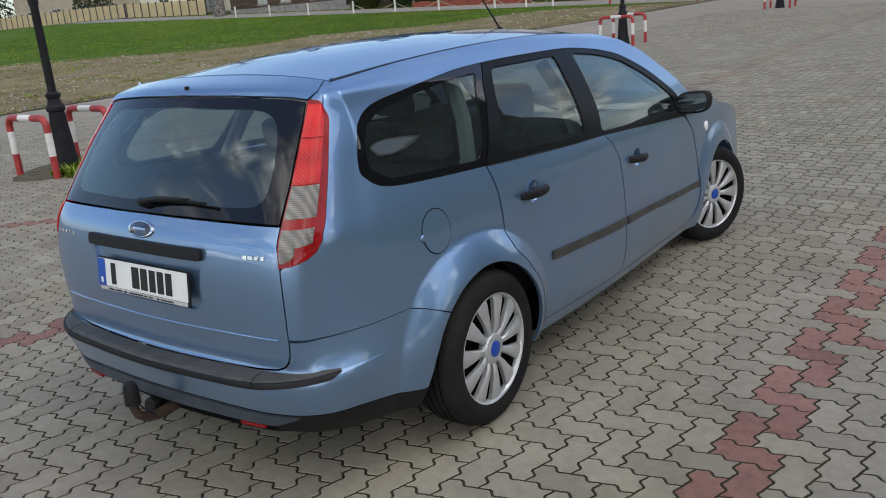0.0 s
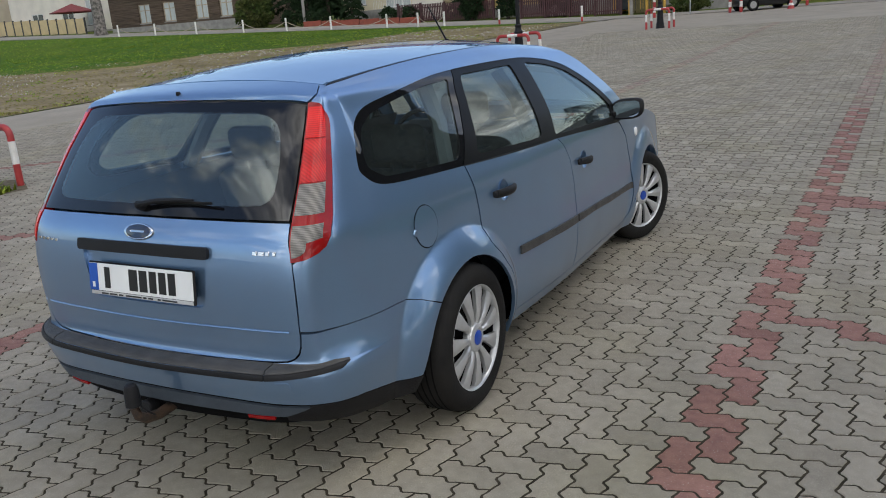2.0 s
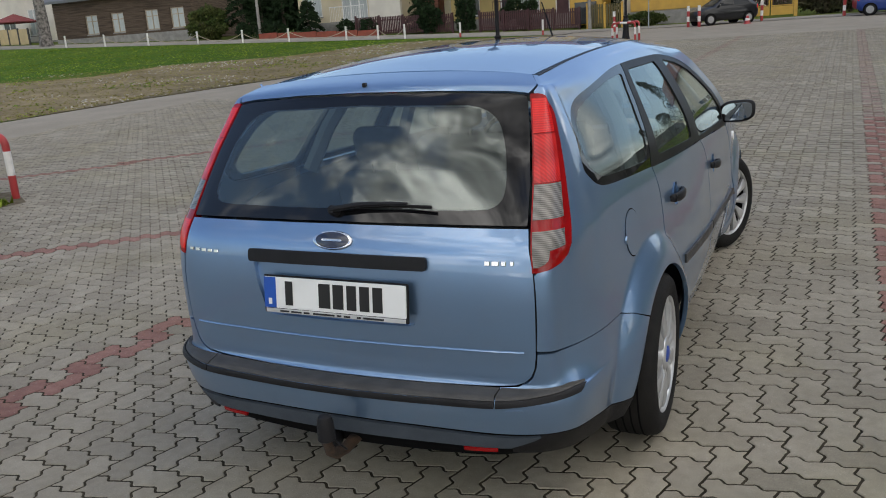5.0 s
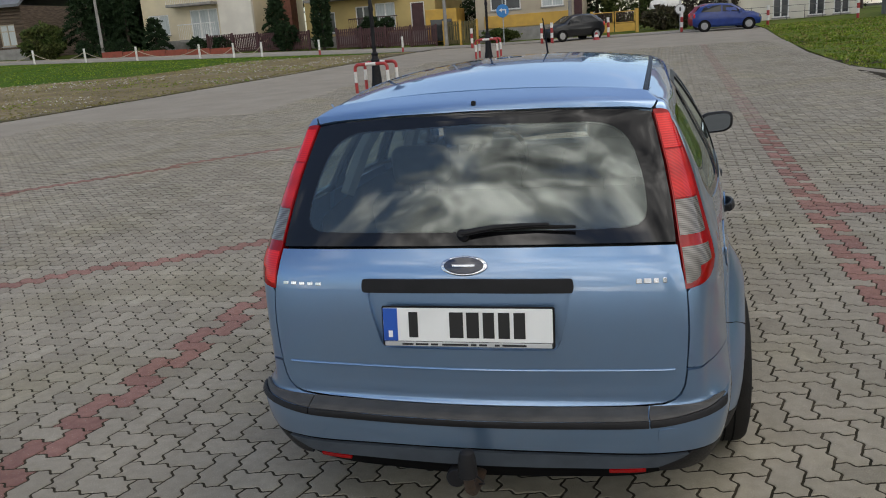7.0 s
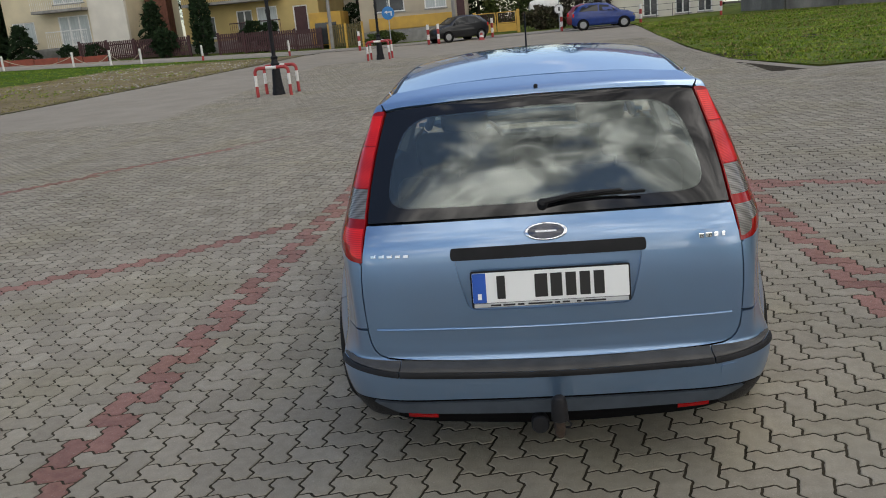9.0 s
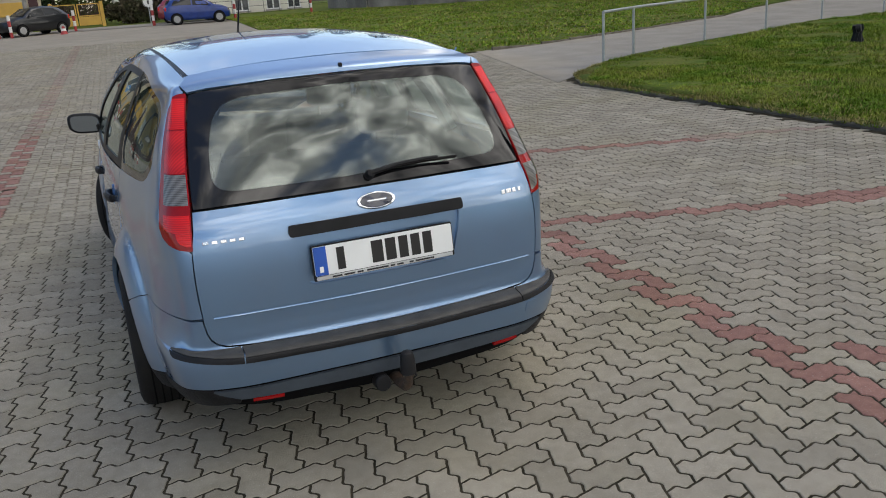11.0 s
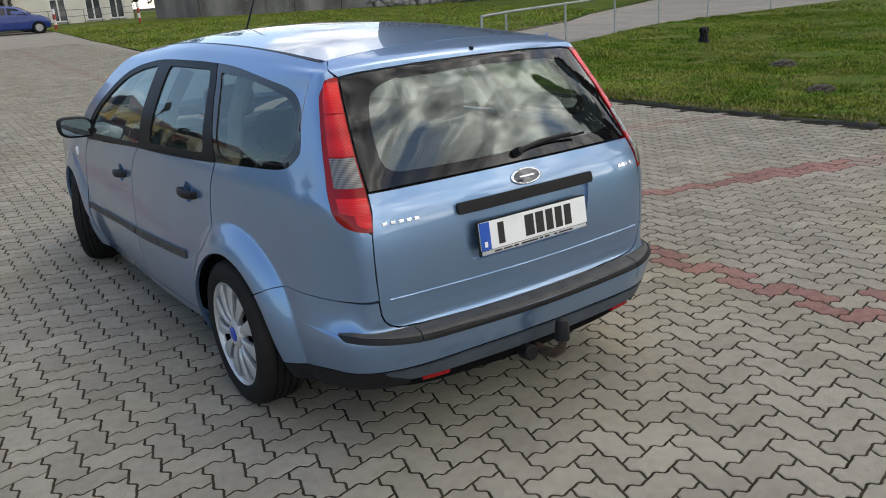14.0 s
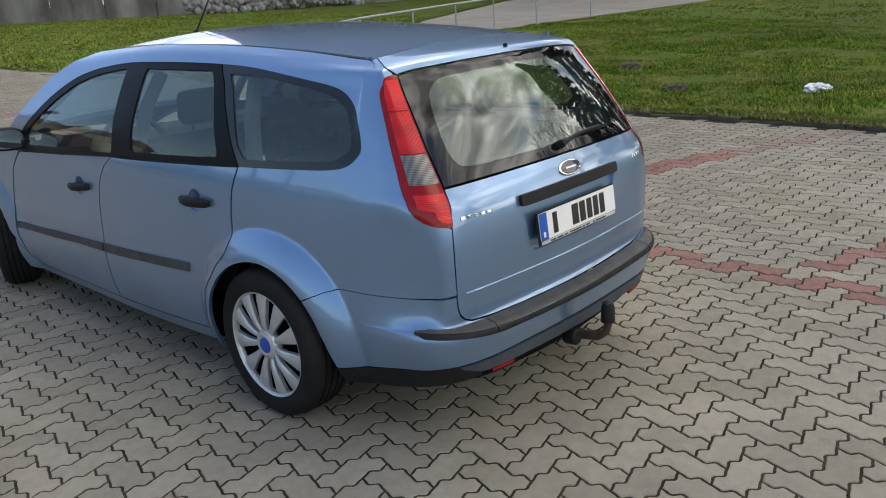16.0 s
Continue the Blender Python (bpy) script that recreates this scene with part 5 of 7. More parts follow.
def kerb_run(points, name, label, width=0.08, high=0.03, each=1.0):
    base = tagged(new(name), label, "kerb", kind="structure")
    for (ax, ay), (bx, by) in zip(points, points[1:]):
        run = math.hypot(bx - ax, by - ay)
        n = max(1, round(run / each))
        for k in range(n):
            t0, t1 = k / n, (k + 1) / n
            cx, cy = ax + (bx - ax) * (t0 + t1) / 2, ay + (by - ay) * (t0 + t1) / 2
            m = Matrix.Translation((cx, cy, land(cx, cy) + random.uniform(-0.012, 0.012))) @ pose(0, 0, 0, 0, random.uniform(-3, 3), math.degrees(math.atan2(by - ay, bx - ax)) + random.uniform(-0.6, 0.6))
            part("kerbstone", boxed((-run / n / 2 + 0.006, -width / 2, -0.1), (run / n / 2 - 0.006, width / 2, high), 0.012, m), KERB, base)


kerb_run([(6.27, -9.0), (6.29, 0.0), (6.32, 4.4), (6.09, 7.45), (6.47, 8.3), (7.6, 9.2)], "kerb", "low weathered concrete kerb along the lawn")
kerb_run([(7.6, 13.72), (9.05, 14.02), (12.9, 15.27), (16.9, 16.82)], "path_edging", "low concrete edging along the asphalt path", 0.06, 0.05)


# ---- grass ----
def blades(name, region, number, height, material, label, top=0.06, seed=3, width=0.008, keep=None):
    rng = np.random.default_rng(seed)
    xs, ys = [p[0] for p in region], [p[1] for p in region]
    verts, faces = [], []
    while len(faces) < number:
        x, y = rng.uniform(min(xs), max(xs)), rng.uniform(min(ys), max(ys))
        if not inside_polygon(x, y, region) or (keep and not keep(x, y, rng)):
            continue
        z = land(x, y) + top
        clump = max(0.3, 0.85 + 0.75 * noise.noise((x * 0.9, y * 0.9, 0.0)) + 0.55 * noise.noise((x * 3.1, y * 3.1, 5.0)))
        for _ in range(rng.integers(3, 7)):
            a, h, w = rng.uniform(0, 6.28), height * clump * rng.uniform(0.5, 1.25), width * rng.uniform(0.7, 1.4)
            px, py = x + rng.normal(0, 0.025), y + rng.normal(0, 0.025)
            lean = rng.uniform(0.3, 1.5) * h
            k = len(verts)
            verts += [(px - w * math.cos(a), py - w * math.sin(a), z), (px + w * math.cos(a), py + w * math.sin(a), z), (px - lean * math.sin(a), py + lean * math.cos(a), z + h)]
            faces.append((k, k + 1, k + 2))
    mesh = bpy.data.meshes.new(name)
    mesh.from_pydata(verts, [], faces)
    return tagged(link(name, mesh, material), label, "grass", kind="stuff")


near_lawn = [(6.34, -3.0), (6.36, 4.4), (6.15, 7.45), (7.62, 9.15), (11.2, 10.7), (16.5, 12.5), (21, 12.6), (21, 6), (13, -3.0)]
blades("grass", near_lawn, 210000, 0.056, BLADE, "short uneven green grass of the lawn", 0.07, 3, 0.0095)
blades("dry_grass", near_lawn, 52000, 0.055, BLADE_DRY, "dry straw tufts in the lawn", 0.07, 5, 0.008, lambda x, y, r: noise.noise((x * 0.5, y * 0.5, 4.0)) > 0.0)
lawn_front = [(6.34, -3.0), (6.36, 4.4), (6.15, 7.45), (7.62, 9.15), (10.5, 10.3), (11.2, 4.0), (9.6, -3.0)]
blades("grass", lawn_front, 150000, 0.048, BLADE, "dense short grass at the front of the lawn", 0.066, 15, 0.0075)
blades("dry_grass", lawn_front, 42000, 0.05, BLADE_DRY, "straw-coloured patches at the front of the lawn", 0.066, 16, 0.0065, lambda x, y, r: noise.noise((x * 0.8, y * 1.3, 7.0)) > 0.05)
far_lawn = [(21, 12.6), (42, 13.3), (44, -3), (13, -3.0), (21, 6)]
blades("grass", far_lawn, 50000, 0.065, BLADE, "green grass of the far lawn", 0.07, 4, 0.013)
blades("dry_grass", far_lawn, 9000, 0.06, BLADE_DRY, "dry tufts in the far lawn", 0.07, 6, 0.012)
kerb_band = [(6.22, -3.0), (6.26, 4.4), (6.05, 7.4), (6.45, 8.35), (7.6, 9.25), (7.75, 9.05), (6.68, 8.15), (6.3, 7.4), (6.50, 4.4), (6.46, -3.0)]
blades("grass", kerb_band, 6500, 0.055, BLADE, "grass hanging over the kerb", 0.03, 9, 0.006)
blades("dry_grass", kerb_band, 13000, 0.05, BLADE_DRY, "dry grass hanging over the kerb", 0.05, 10, 0.006)
high_lawn = [(5.0, 22), (5.0, 17), (5.9, 13.75), (9.05, 14.15), (12.9, 15.4), (16.9, 17.0), (22, 20.5), (26, 36), (14, 43), (6.2, 43), (6.0, 38), (5.4, 30)]
blades("grass", high_lawn, 110000, 0.06, BLADE, "green grass of the upper lawn", 0.01, 7, 0.014)
blades("dry_grass", high_lawn, 14000, 0.07, BLADE_DRY, "dry tufts in the upper lawn", 0.03, 8, 0.015)
green_field = [(-20, 31), (-26, 27), (-31, 22), (-40, 19), (-48, 14), (-60, 22), (-60, 39), (-13, 39.2), (-19.5, 37.2)]
blades("grass", green_field, 60000, 0.05, BLADE, "green meadow grass", 0.01, 11, 0.013)
margin = [(-16.3, 7.2), (-15.2, 14.6), (-14.1, 18.7), (-12.6, 26.1), (-11.5, 33.2), (-12, 38.5), (-19.0, 36.6), (-21, 29.3), (-26, 26.0), (-31, 21.5), (-44, 15), (-50, 5), (-18, -2)]
blades("dry_grass", margin, 60000, 0.03, BLADE_DRY, "dry flattened grass of the meadow's margin", 0.02, 12, 0.013)
blades("grass", margin, 12000, 0.035, BLADE, "sparse green grass in the dry margin", 0.02, 13, 0.018, lambda x, y, r: noise.noise((x * 0.35, y * 0.35, 9.0)) > 0.12)
edge_band = [(-16.5, 6.0), (-15.4, 14.5), (-14.3, 18.6), (-12.8, 26.0), (-11.7, 33.0), (-12.3, 33.0), (-13.5, 26), (-15, 18.6), (-16.2, 14.5), (-17.3, 6.0)]
blades("grass", edge_band, 2600, 0.045, BLADE_DRY, "dry fringe along the meadow's edge", 0.02, 14, 0.014)

# pale gravel strewn on the margin
rng = np.random.default_rng(21)
verts, faces = [], []
while len(faces) < 9000:
    x, y = rng.uniform(-40, -12), rng.uniform(4, 38)
    if inside_polygon(x, y, margin) and noise.noise((x * 0.25, y * 0.25, 2.0)) > 0.02:
        k, r, z = len(verts), rng.uniform(0.02, 0.06), land(x, y) + 0.03
        verts += [(x - r, y, z), (x, y - r * 0.7, z), (x + r, y, z), (x, y + r * 0.7, z), (x, y, z + r * 0.7)]
        faces += [(k, k + 1, k + 4), (k + 1, k + 2, k + 4), (k + 2, k + 3, k + 4), (k + 3, k, k + 4)]
mesh = bpy.data.meshes.new("gravel")
mesh.from_pydata(verts, [], faces)
tagged(link("gravel", mesh, surf("pale_gravel", (0.42, 0.39, 0.33), (0.3, 0.28, 0.24), 3, 0.9, random_by="island", spread=0.3)), "pale gravel strewn over the dry margin", "gravel", kind="stuff")


# molehills, the black stump and a plastic bag on the lawn
def molehill(x, y, r):
    bm = bmesh.new()
    bmesh.ops.create_icosphere(bm, subdivisions=4, radius=1.0)
    for v in bm.verts:
        n = noise.noise(v.co * 3.0) * 0.22 + noise.noise(v.co * 9.0) * 0.12
        v.co = Vector((v.co.x * r, v.co.y * r * 0.85, max(v.co.z, -0.2) * r * 0.48)) * (1 + n)
        v.co += Vector((x, y, land(x, y) + 0.07))
    tagged(part("molehill", bm, SOIL, None, "", True), "dark crumbly molehill on the lawn", "molehill")


molehill(7.76, 2.62, 0.20)
molehill(9.8, 4.48, 0.23)
bm = bmesh.new()
z0 = land(12.4, 8.0) + 0.05
for k in range(6):
    a = k * 1.1
    tube(bm, [(12.4 + 0.12 * math.cos(a), 8.0 + 0.12 * math.sin(a), z0), (12.4 + 0.06 * math.cos(a + 0.4), 8.0 + 0.06 * math.sin(a + 0.4), z0 + 0.25), (12.4 + 0.12 * math.cos(a + 0.8), 8.0 + 0.1 * math.sin(a + 0.8), z0 + 0.40 + 0.04 * (k % 3))], [0.07, 0.055, 0.05], 7)
lathe(bm, [(0.0, 0.10), (0.09, 0.09), (0.12, 0.0), (0.07, -0.03), (0.0, -0.01)], 12, Matrix.Translation((12.32, 7.95, z0 + 0.40)) @ pose(0, 0, 0, 80, 0, 30))
bmesh.ops.transform(bm, matrix=Matrix.Translation((12.4, 8.0, z0)) @ Matrix.Scale(0.72, 4) @ Matrix.Translation((-12.4, -8.0, -z0)), verts=bm.verts)
tagged(part("floodlight", bm, IRON, None, "", True), "black low floodlight standing in the lawn grass", "lamp")
bm = bmesh.new()
bmesh.ops.create_icosphere(bm, subdivisions=4, radius=1.0)
for v in bm.verts:
    n = noise.noise(v.co * 2.5) * 0.5 + noise.noise(v.co * 7.0) * 0.22
    v.co = Vector((v.co.x * 0.17, v.co.y * 0.15, max(v.co.z, -0.1) * 0.075)) * (1 + n) + Vector((8.22, 0.93, land(8.22, 0.93) + 0.10))
tagged(part("plastic_bag", bm, surf("thin_white_plastic", (0.72, 0.74, 0.76), (0.6, 0.62, 0.65), 9, 0.35), None, "", True), "crumpled white plastic bag lying on the lawn", "bag")


# ---- handrail along the path ----
def handrail(points, high):
    rail = thing("handrail", "galvanised tubular handrail along the asphalt path", "railing")
    tops = []
    for x, y in points:
        z = land(x, y)
        part("post", tube(bmesh.new(), [(x, y, z - 0.1), (x, y, z + high)], 0.024, 10), GALV, rail, "", True)
        tops.append((x, y, z + high))
    part("rail", tube(bmesh.new(), tops, 0.026, 10), GALV, rail, "", True)


handrail([(7.64, 9.25), (8.71, 9.85), (11.19, 10.8), (13.8, 11.8), (16.55, 12.76), (19.5, 13.4), (23, 13.6)], 0.94)


# ---- lamp posts with hoop guards ----
def lamp_post(x, y, group="lamp posts on the square"):
    z = land(x, y)
    lamp = thing("street_lamp", "black cast-iron lamp post on the paved square", "street lamp", Matrix.Translation((x, y, z)), group)
    base = [(0.17, -0.03), (0.17, 0.05), (0.15, 0.10), (0.155, 0.16), (0.135, 0.22), (0.125, 0.36), (0.105, 0.62), (0.095, 0.74), (0.115, 0.76), (0.115, 0.80), (0.09, 0.83), (0.075, 0.90), (0.09, 0.93), (0.09, 0.96), (0.06, 0.99)]
    part("base", lathe(bmesh.new(), base, 14), IRON, lamp, "", True)
    shaft = [(0.052, 0.99), (0.050, 2.0), (0.062, 2.05), (0.062, 2.12), (0.047, 2.16), (0.042, 4.2), (0.06, 4.25), (0.0, 4.3)]
    part("shaft", lathe(bmesh.new(), shaft, 14), IRON, lamp, "", True)
    part("lantern", lathe(bmesh.new(), [(0.06, 4.3), (0.18, 4.75), (0.24, 4.80), (0.10, 5.0), (0.0, 5.05)], 8), IRON, lamp)


def hoop(x, y, width, high, turn=0.0, group="hoop guards round the lamp posts"):
    guard = thing("hoop_guard", "red and white painted steel hoop guarding a lamp post", "hoop guard", Matrix.Translation((x, y, land(x, y))) @ pose(0, 0, 0, 0, 0, turn), group)
    r, k, rad = 0.11, high - 0.11, width / 2
    bend = lambda s, t: (s * (rad - r + r * math.cos(t)), 0, k + r * math.sin(t))
    for s in (-1, 1):
        part("lower_leg", tube(bmesh.new(), [(s * rad, 0, -0.1), (s * rad, 0, 0.27)], 0.042, 12), RED_PAINT, guard, "red leg", True)
        part("upper_leg", tube(bmesh.new(), [(s * rad, 0, 0.27), (s * rad, 0, k - 0.06)], 0.0415, 12), WHITE_PAINT, guard, "white leg", True)
        pts = [(s * rad, 0, k - 0.06)] + [bend(s, t) for t in np.linspace(0, math.pi / 2, 8)] + [(s * 0.14, 0, high)]
        part("bend", tube(bmesh.new(), pts, 0.042, 12), RED_PAINT, guard, "red bend", True)
    part("crossbar", tube(bmesh.new(), [(-0.14, 0, high), (0.14, 0, high)], 0.0415, 12), WHITE_PAINT, guard, "white crossbar", True)


for lx, ly in ((-7.46, 3.07), (-6.3, 17.75), (-5.55, 30.1)):
    lamp_post(lx, ly)
    hoop(lx, ly - 0.40, 0.87, 0.72)
    hoop(lx, ly + 0.40, 0.87, 0.72)
bare = [(-7.46 + (0.75 + 0.12 * math.sin(3 * a)) * math.cos(a), 3.07 + (0.62 + 0.1 * math.cos(4 * a)) * math.sin(a)) for a in np.linspace(0, 6.28, 17)[:-1]]
structure(sheet("soil_patch", bare, land, 0.25, surf("trodden_soil", (0.10, 0.08, 0.055), (0.16, 0.14, 0.10), 9, 0.95, 0.7, 60, spec=0.05), 0.003, 0.0), "bare soil round the lamp post's foot", "ground")
blades("weeds", [(-7.3, 2.75), (-6.75, 2.75), (-6.8, 3.2), (-7.3, 3.2)], 420, 0.15, BLADE, "small green weeds at the lamp post's foot", 0.0, 31, 0.02)

# ---- houses, fences and gardens along the street ----
CREAM = surf("cream_render", (0.66, 0.575, 0.40), (0.58, 0.51, 0.36), 1.2, 0.85, 0.2, 60, stain=0.1)
YELLOW = surf("yellow_render", (0.54, 0.41, 0.165), (0.47, 0.36, 0.15), 1.2, 0.85, 0.2, 60, stain=0.1)
WHITE_WALL = surf("white_render", (0.70, 0.66, 0.58), (0.61, 0.575, 0.51), 1.0, 0.85, 0.2, 60, stain=0.1)
BEIGE = surf("beige_render", (0.46, 0.40, 0.30), (0.40, 0.34, 0.26), 1.0, 0.85, 0.2, 60, stain=0.15)
OCHRE = surf("ochre_panel", (0.60, 0.36, 0.06), (0.5, 0.30, 0.06), 2, 0.6)
LOGS = surf("weathered_dark_boards", (0.052, 0.034, 0.022), (0.12, 0.088, 0.062), 2.5, 0.9, 0.5, 30, random_by="island", spread=0.35, stretch=(0.3, 1, 6))
STONE = surf("grey_stone_plinth", (0.30, 0.29, 0.27), (0.22, 0.21, 0.2), 3, 0.9, 0.4, 20)
ROOF_RED = surf("brown_roof_tiles", (0.17, 0.07, 0.05), (0.11, 0.05, 0.04), 3, 0.8, 0.3, 20)
ROOF_GREY = surf("grey_sheet_roof", (0.16, 0.165, 0.175), None, 2, 0.5)
WIN_FRAME = surf("white_window_frame", (0.75, 0.75, 0.73), None, 6, 0.4)
WIN_DARK = surf("dark_window_pane", (0.025, 0.03, 0.035), (0.05, 0.055, 0.06), 1.5, 0.06, spec=0.7)
CURTAIN = surf("pale_curtain_behind_glass", (0.38, 0.42, 0.42), (0.5, 0.54, 0.54), 3, 0.15, stretch=(8, 8, 0.3))
WOOD_FRAME = surf("pale_old_wood", (0.40, 0.34, 0.25), (0.3, 0.26, 0.2), 6, 0.8)
FENCE_BROWN = surf("dark_brown_fence", (0.065, 0.022, 0.024), (0.048, 0.017, 0.018), 5, 0.6)
FENCE_CREAM = surf("cream_fence_panel", (0.50, 0.40, 0.22), (0.42, 0.34, 0.2), 2, 0.8, stain=0.15)
CONCRETE = surf("stained_concrete_wall", (0.23, 0.22, 0.20), (0.085, 0.08, 0.074), 0.9, 0.9, 0.4, 18, speck=0.2, stain=0.45, stretch=(1, 1, 0.35))
BRICK = surf("red_brick", (0.22, 0.09, 0.06), (0.14, 0.06, 0.045), 6, 0.9, 0.4, 30)
BARK = surf("pale_birch_bark", (0.24, 0.22, 0.20), (0.05, 0.046, 0.042), 5, 0.9, 0.5, 30)
BARK_DARK = surf("dark_bark", (0.07, 0.055, 0.042), (0.045, 0.036, 0.03), 9, 0.95, 0.5, 40)
NEEDLES = surf("dark_conifer_needles", (0.014, 0.030, 0.012), (0.022, 0.042, 0.016), 1.5, 0.85, random_by="island", spread=0.5, spec=0.2)
LEAVES = surf("hedge_leaves", (0.045, 0.075, 0.018), (0.075, 0.085, 0.025), 1.2, 0.8, random_by="island", spread=0.5, spec=0.2)
BARRIER = surf("orange_red_boards", (0.27, 0.06, 0.032), (0.20, 0.05, 0.028), 3, 0.7)


def foliage(fn, number, size, seed, material, name, parent):
    """Many small leaf clumps placed by fn(rng), which gives a place and an outward way."""
    r = np.random.default_rng(seed)
    verts, faces = [], []
    for _ in range(number):
        p, out = fn(r)
        s = size * r.uniform(0.5, 1.3)
        a = Vector(r.normal(0, 1, 3)).normalized()
        b = (Vector(out) * 0.8 + Vector(r.normal(0, 0.5, 3))).normalized()
        k = len(verts)
        p = Vector(p)
        verts += [tuple(p - a * s * 0.5), tuple(p + a * s * 0.5), tuple(p + b * s + a * s * 0.15), tuple(p + b * s * 0.7 - a * s * 0.35)]
        faces += [(k, k + 1, k + 2), (k, k + 2, k + 3)]
    mesh = bpy.data.meshes.new(name)
    mesh.from_pydata(verts, [], faces)
    return link(name, mesh, material, parent)


def conifer(x, y, high, wide, label="dark green spruce tree in a garden", seed=1, slim=False, number=5200):
    z = land(x, y)
    tree = thing("conifer", label, "tree", Matrix.Translation((x, y, z)))
    part("trunk", tube(bmesh.new(), [(0, 0, -0.2), (0, 0, high * 0.5), (0, 0, high * 0.97)], [0.05 * wide + 0.06, 0.05, 0.01], 8), BARK_DARK, tree)

    def at(r):
        if slim:
            t = r.uniform(0.02, 1.0) ** 1.15
            a, q = r.uniform(0, 6.283), math.sqrt(r.uniform(0.15, 1.0))
            lump = 0.8 + 0.35 * noise.noise((math.cos(a) * 1.7 + seed, math.sin(a) * 1.7, t * high * 0.9))
            rad = wide / 2 * math.sin(math.pi * min(1, 0.12 + 0.88 * (1 - t)) * 0.62) * q * lump
            return (rad * math.cos(a), rad * math.sin(a), t * high + 0.1), (math.cos(a), math.sin(a), 0.9)
        # boughs leave the stem in turn, each droops and carries its sprays along its length
        count = int(high * 9)
        k = int(r.integers(0, count))
        t = (k / count) ** 0.9
        a = k * 2.399 + 0.3 * math.sin(k * 1.7 + seed)
        reach = wide / 2 * (1 - t) ** 0.75 * (0.75 + 0.45 * math.sin(k * 3.1 + seed) ** 2) + 0.12
        q = r.uniform(0.1, 1.0) ** 0.7
        side = r.normal(0, 0.10 + 0.10 * q)
        x_, y_ = reach * q * math.cos(a) - side * math.sin(a), reach * q * math.sin(a) + side * math.cos(a)
        z_ = high * (0.14 + 0.84 * t) + 0.25 * reach * q - 0.55 * reach * q * q + r.normal(0, 0.05)
        return (x_, y_, z_), (math.cos(a), math.sin(a), -0.35)

    foliage(at, number if slim else number * 2, 0.15 if slim else 0.05 + 0.025 * wide, seed, NEEDLES, "crown", tree)


def bush(x, y, rx, ry, high, label, material=None, seed=1, number=4200, lift=0.0, size=0.16):
    z = land(x, y)
    tree = thing("bush", label, "bush", Matrix.Translation((x, y, z)))
    bm = bmesh.new()
    for k in range(5):
        a = k * 1.3
        tube(bm, [(0.05 * math.cos(a), 0.05 * math.sin(a), -0.1), (rx * 0.4 * math.cos(a), ry * 0.4 * math.sin(a), high * 0.6)], [0.04, 0.012], 5)
    part("trunk", bm, BARK_DARK, tree)

    def at(r):
        d = Vector(r.normal(0, 1, 3)).normalized()
        q = r.uniform(0.55, 1.0) ** 0.5
        lump = 0.82 + 0.36 * noise.noise(d * 2.3 + Vector((seed, 0, 0)))
        return (d.x * rx * q * lump, d.y * ry * q * lump, lift + max(0.03, high * 0.5 + d.z * high * 0.52 * q * lump)), d

    foliage(at, number, size, seed, material or LEAVES, "crown", tree)


def window(wall, x0, x1, z0, z1, y, frame_mat=None, pane=None, mullions=1, sill=True, cross=False):
    """A framed window set in the front of a wall that faces -y."""
    frame_mat, pane = frame_mat or WIN_FRAME, pane or WIN_DARK
    w = 0.07
    mids = [x0 + (x1 - x0) * (k + 1) / (mullions + 1) for k in range(mullions)]
    xs = [x0, x0 + w] + [m + d for m in mids for d in (-0.04, 0.04)] + [x1 - w, x1]
    cz = z0 + (z1 - z0) * 0.68
    zs = [z0, z0 + w] + ([cz - 0.03, cz + 0.03] if cross else []) + [z1 - w, z1]
    bm = bmesh.new()
    grid = [[bm.verts.new((x, y - 0.03, z)) for x in xs] for z in zs]
    for j in range(len(zs) - 1):
        for i in range(len(xs) - 1):
            if i % 2 == 0 or j % 2 == 0:
                bm.faces.new((grid[j][i], grid[j][i + 1], grid[j + 1][i + 1], grid[j + 1][i]))
    ext = bmesh.ops.extrude_face_region(bm, geom=bm.faces[:])
    bmesh.ops.translate(bm, vec=(0, 0.11, 0), verts=[g for g in ext["geom"] if isinstance(g, bmesh.types.BMVert)])
    win = part("window", bm, frame_mat, wall)
    part("pane", boxed((x0 + w * 0.5, y + 0.015, z0 + w * 0.5), (x1 - w * 0.5, y + 0.05, z1 - w * 0.5)), pane, win)
    if sill:
        part("sill", boxed((x0 - 0.06, y - 0.12, z0 - 0.07), (x1 + 0.06, y + 0.05, z0)), STONE, win)


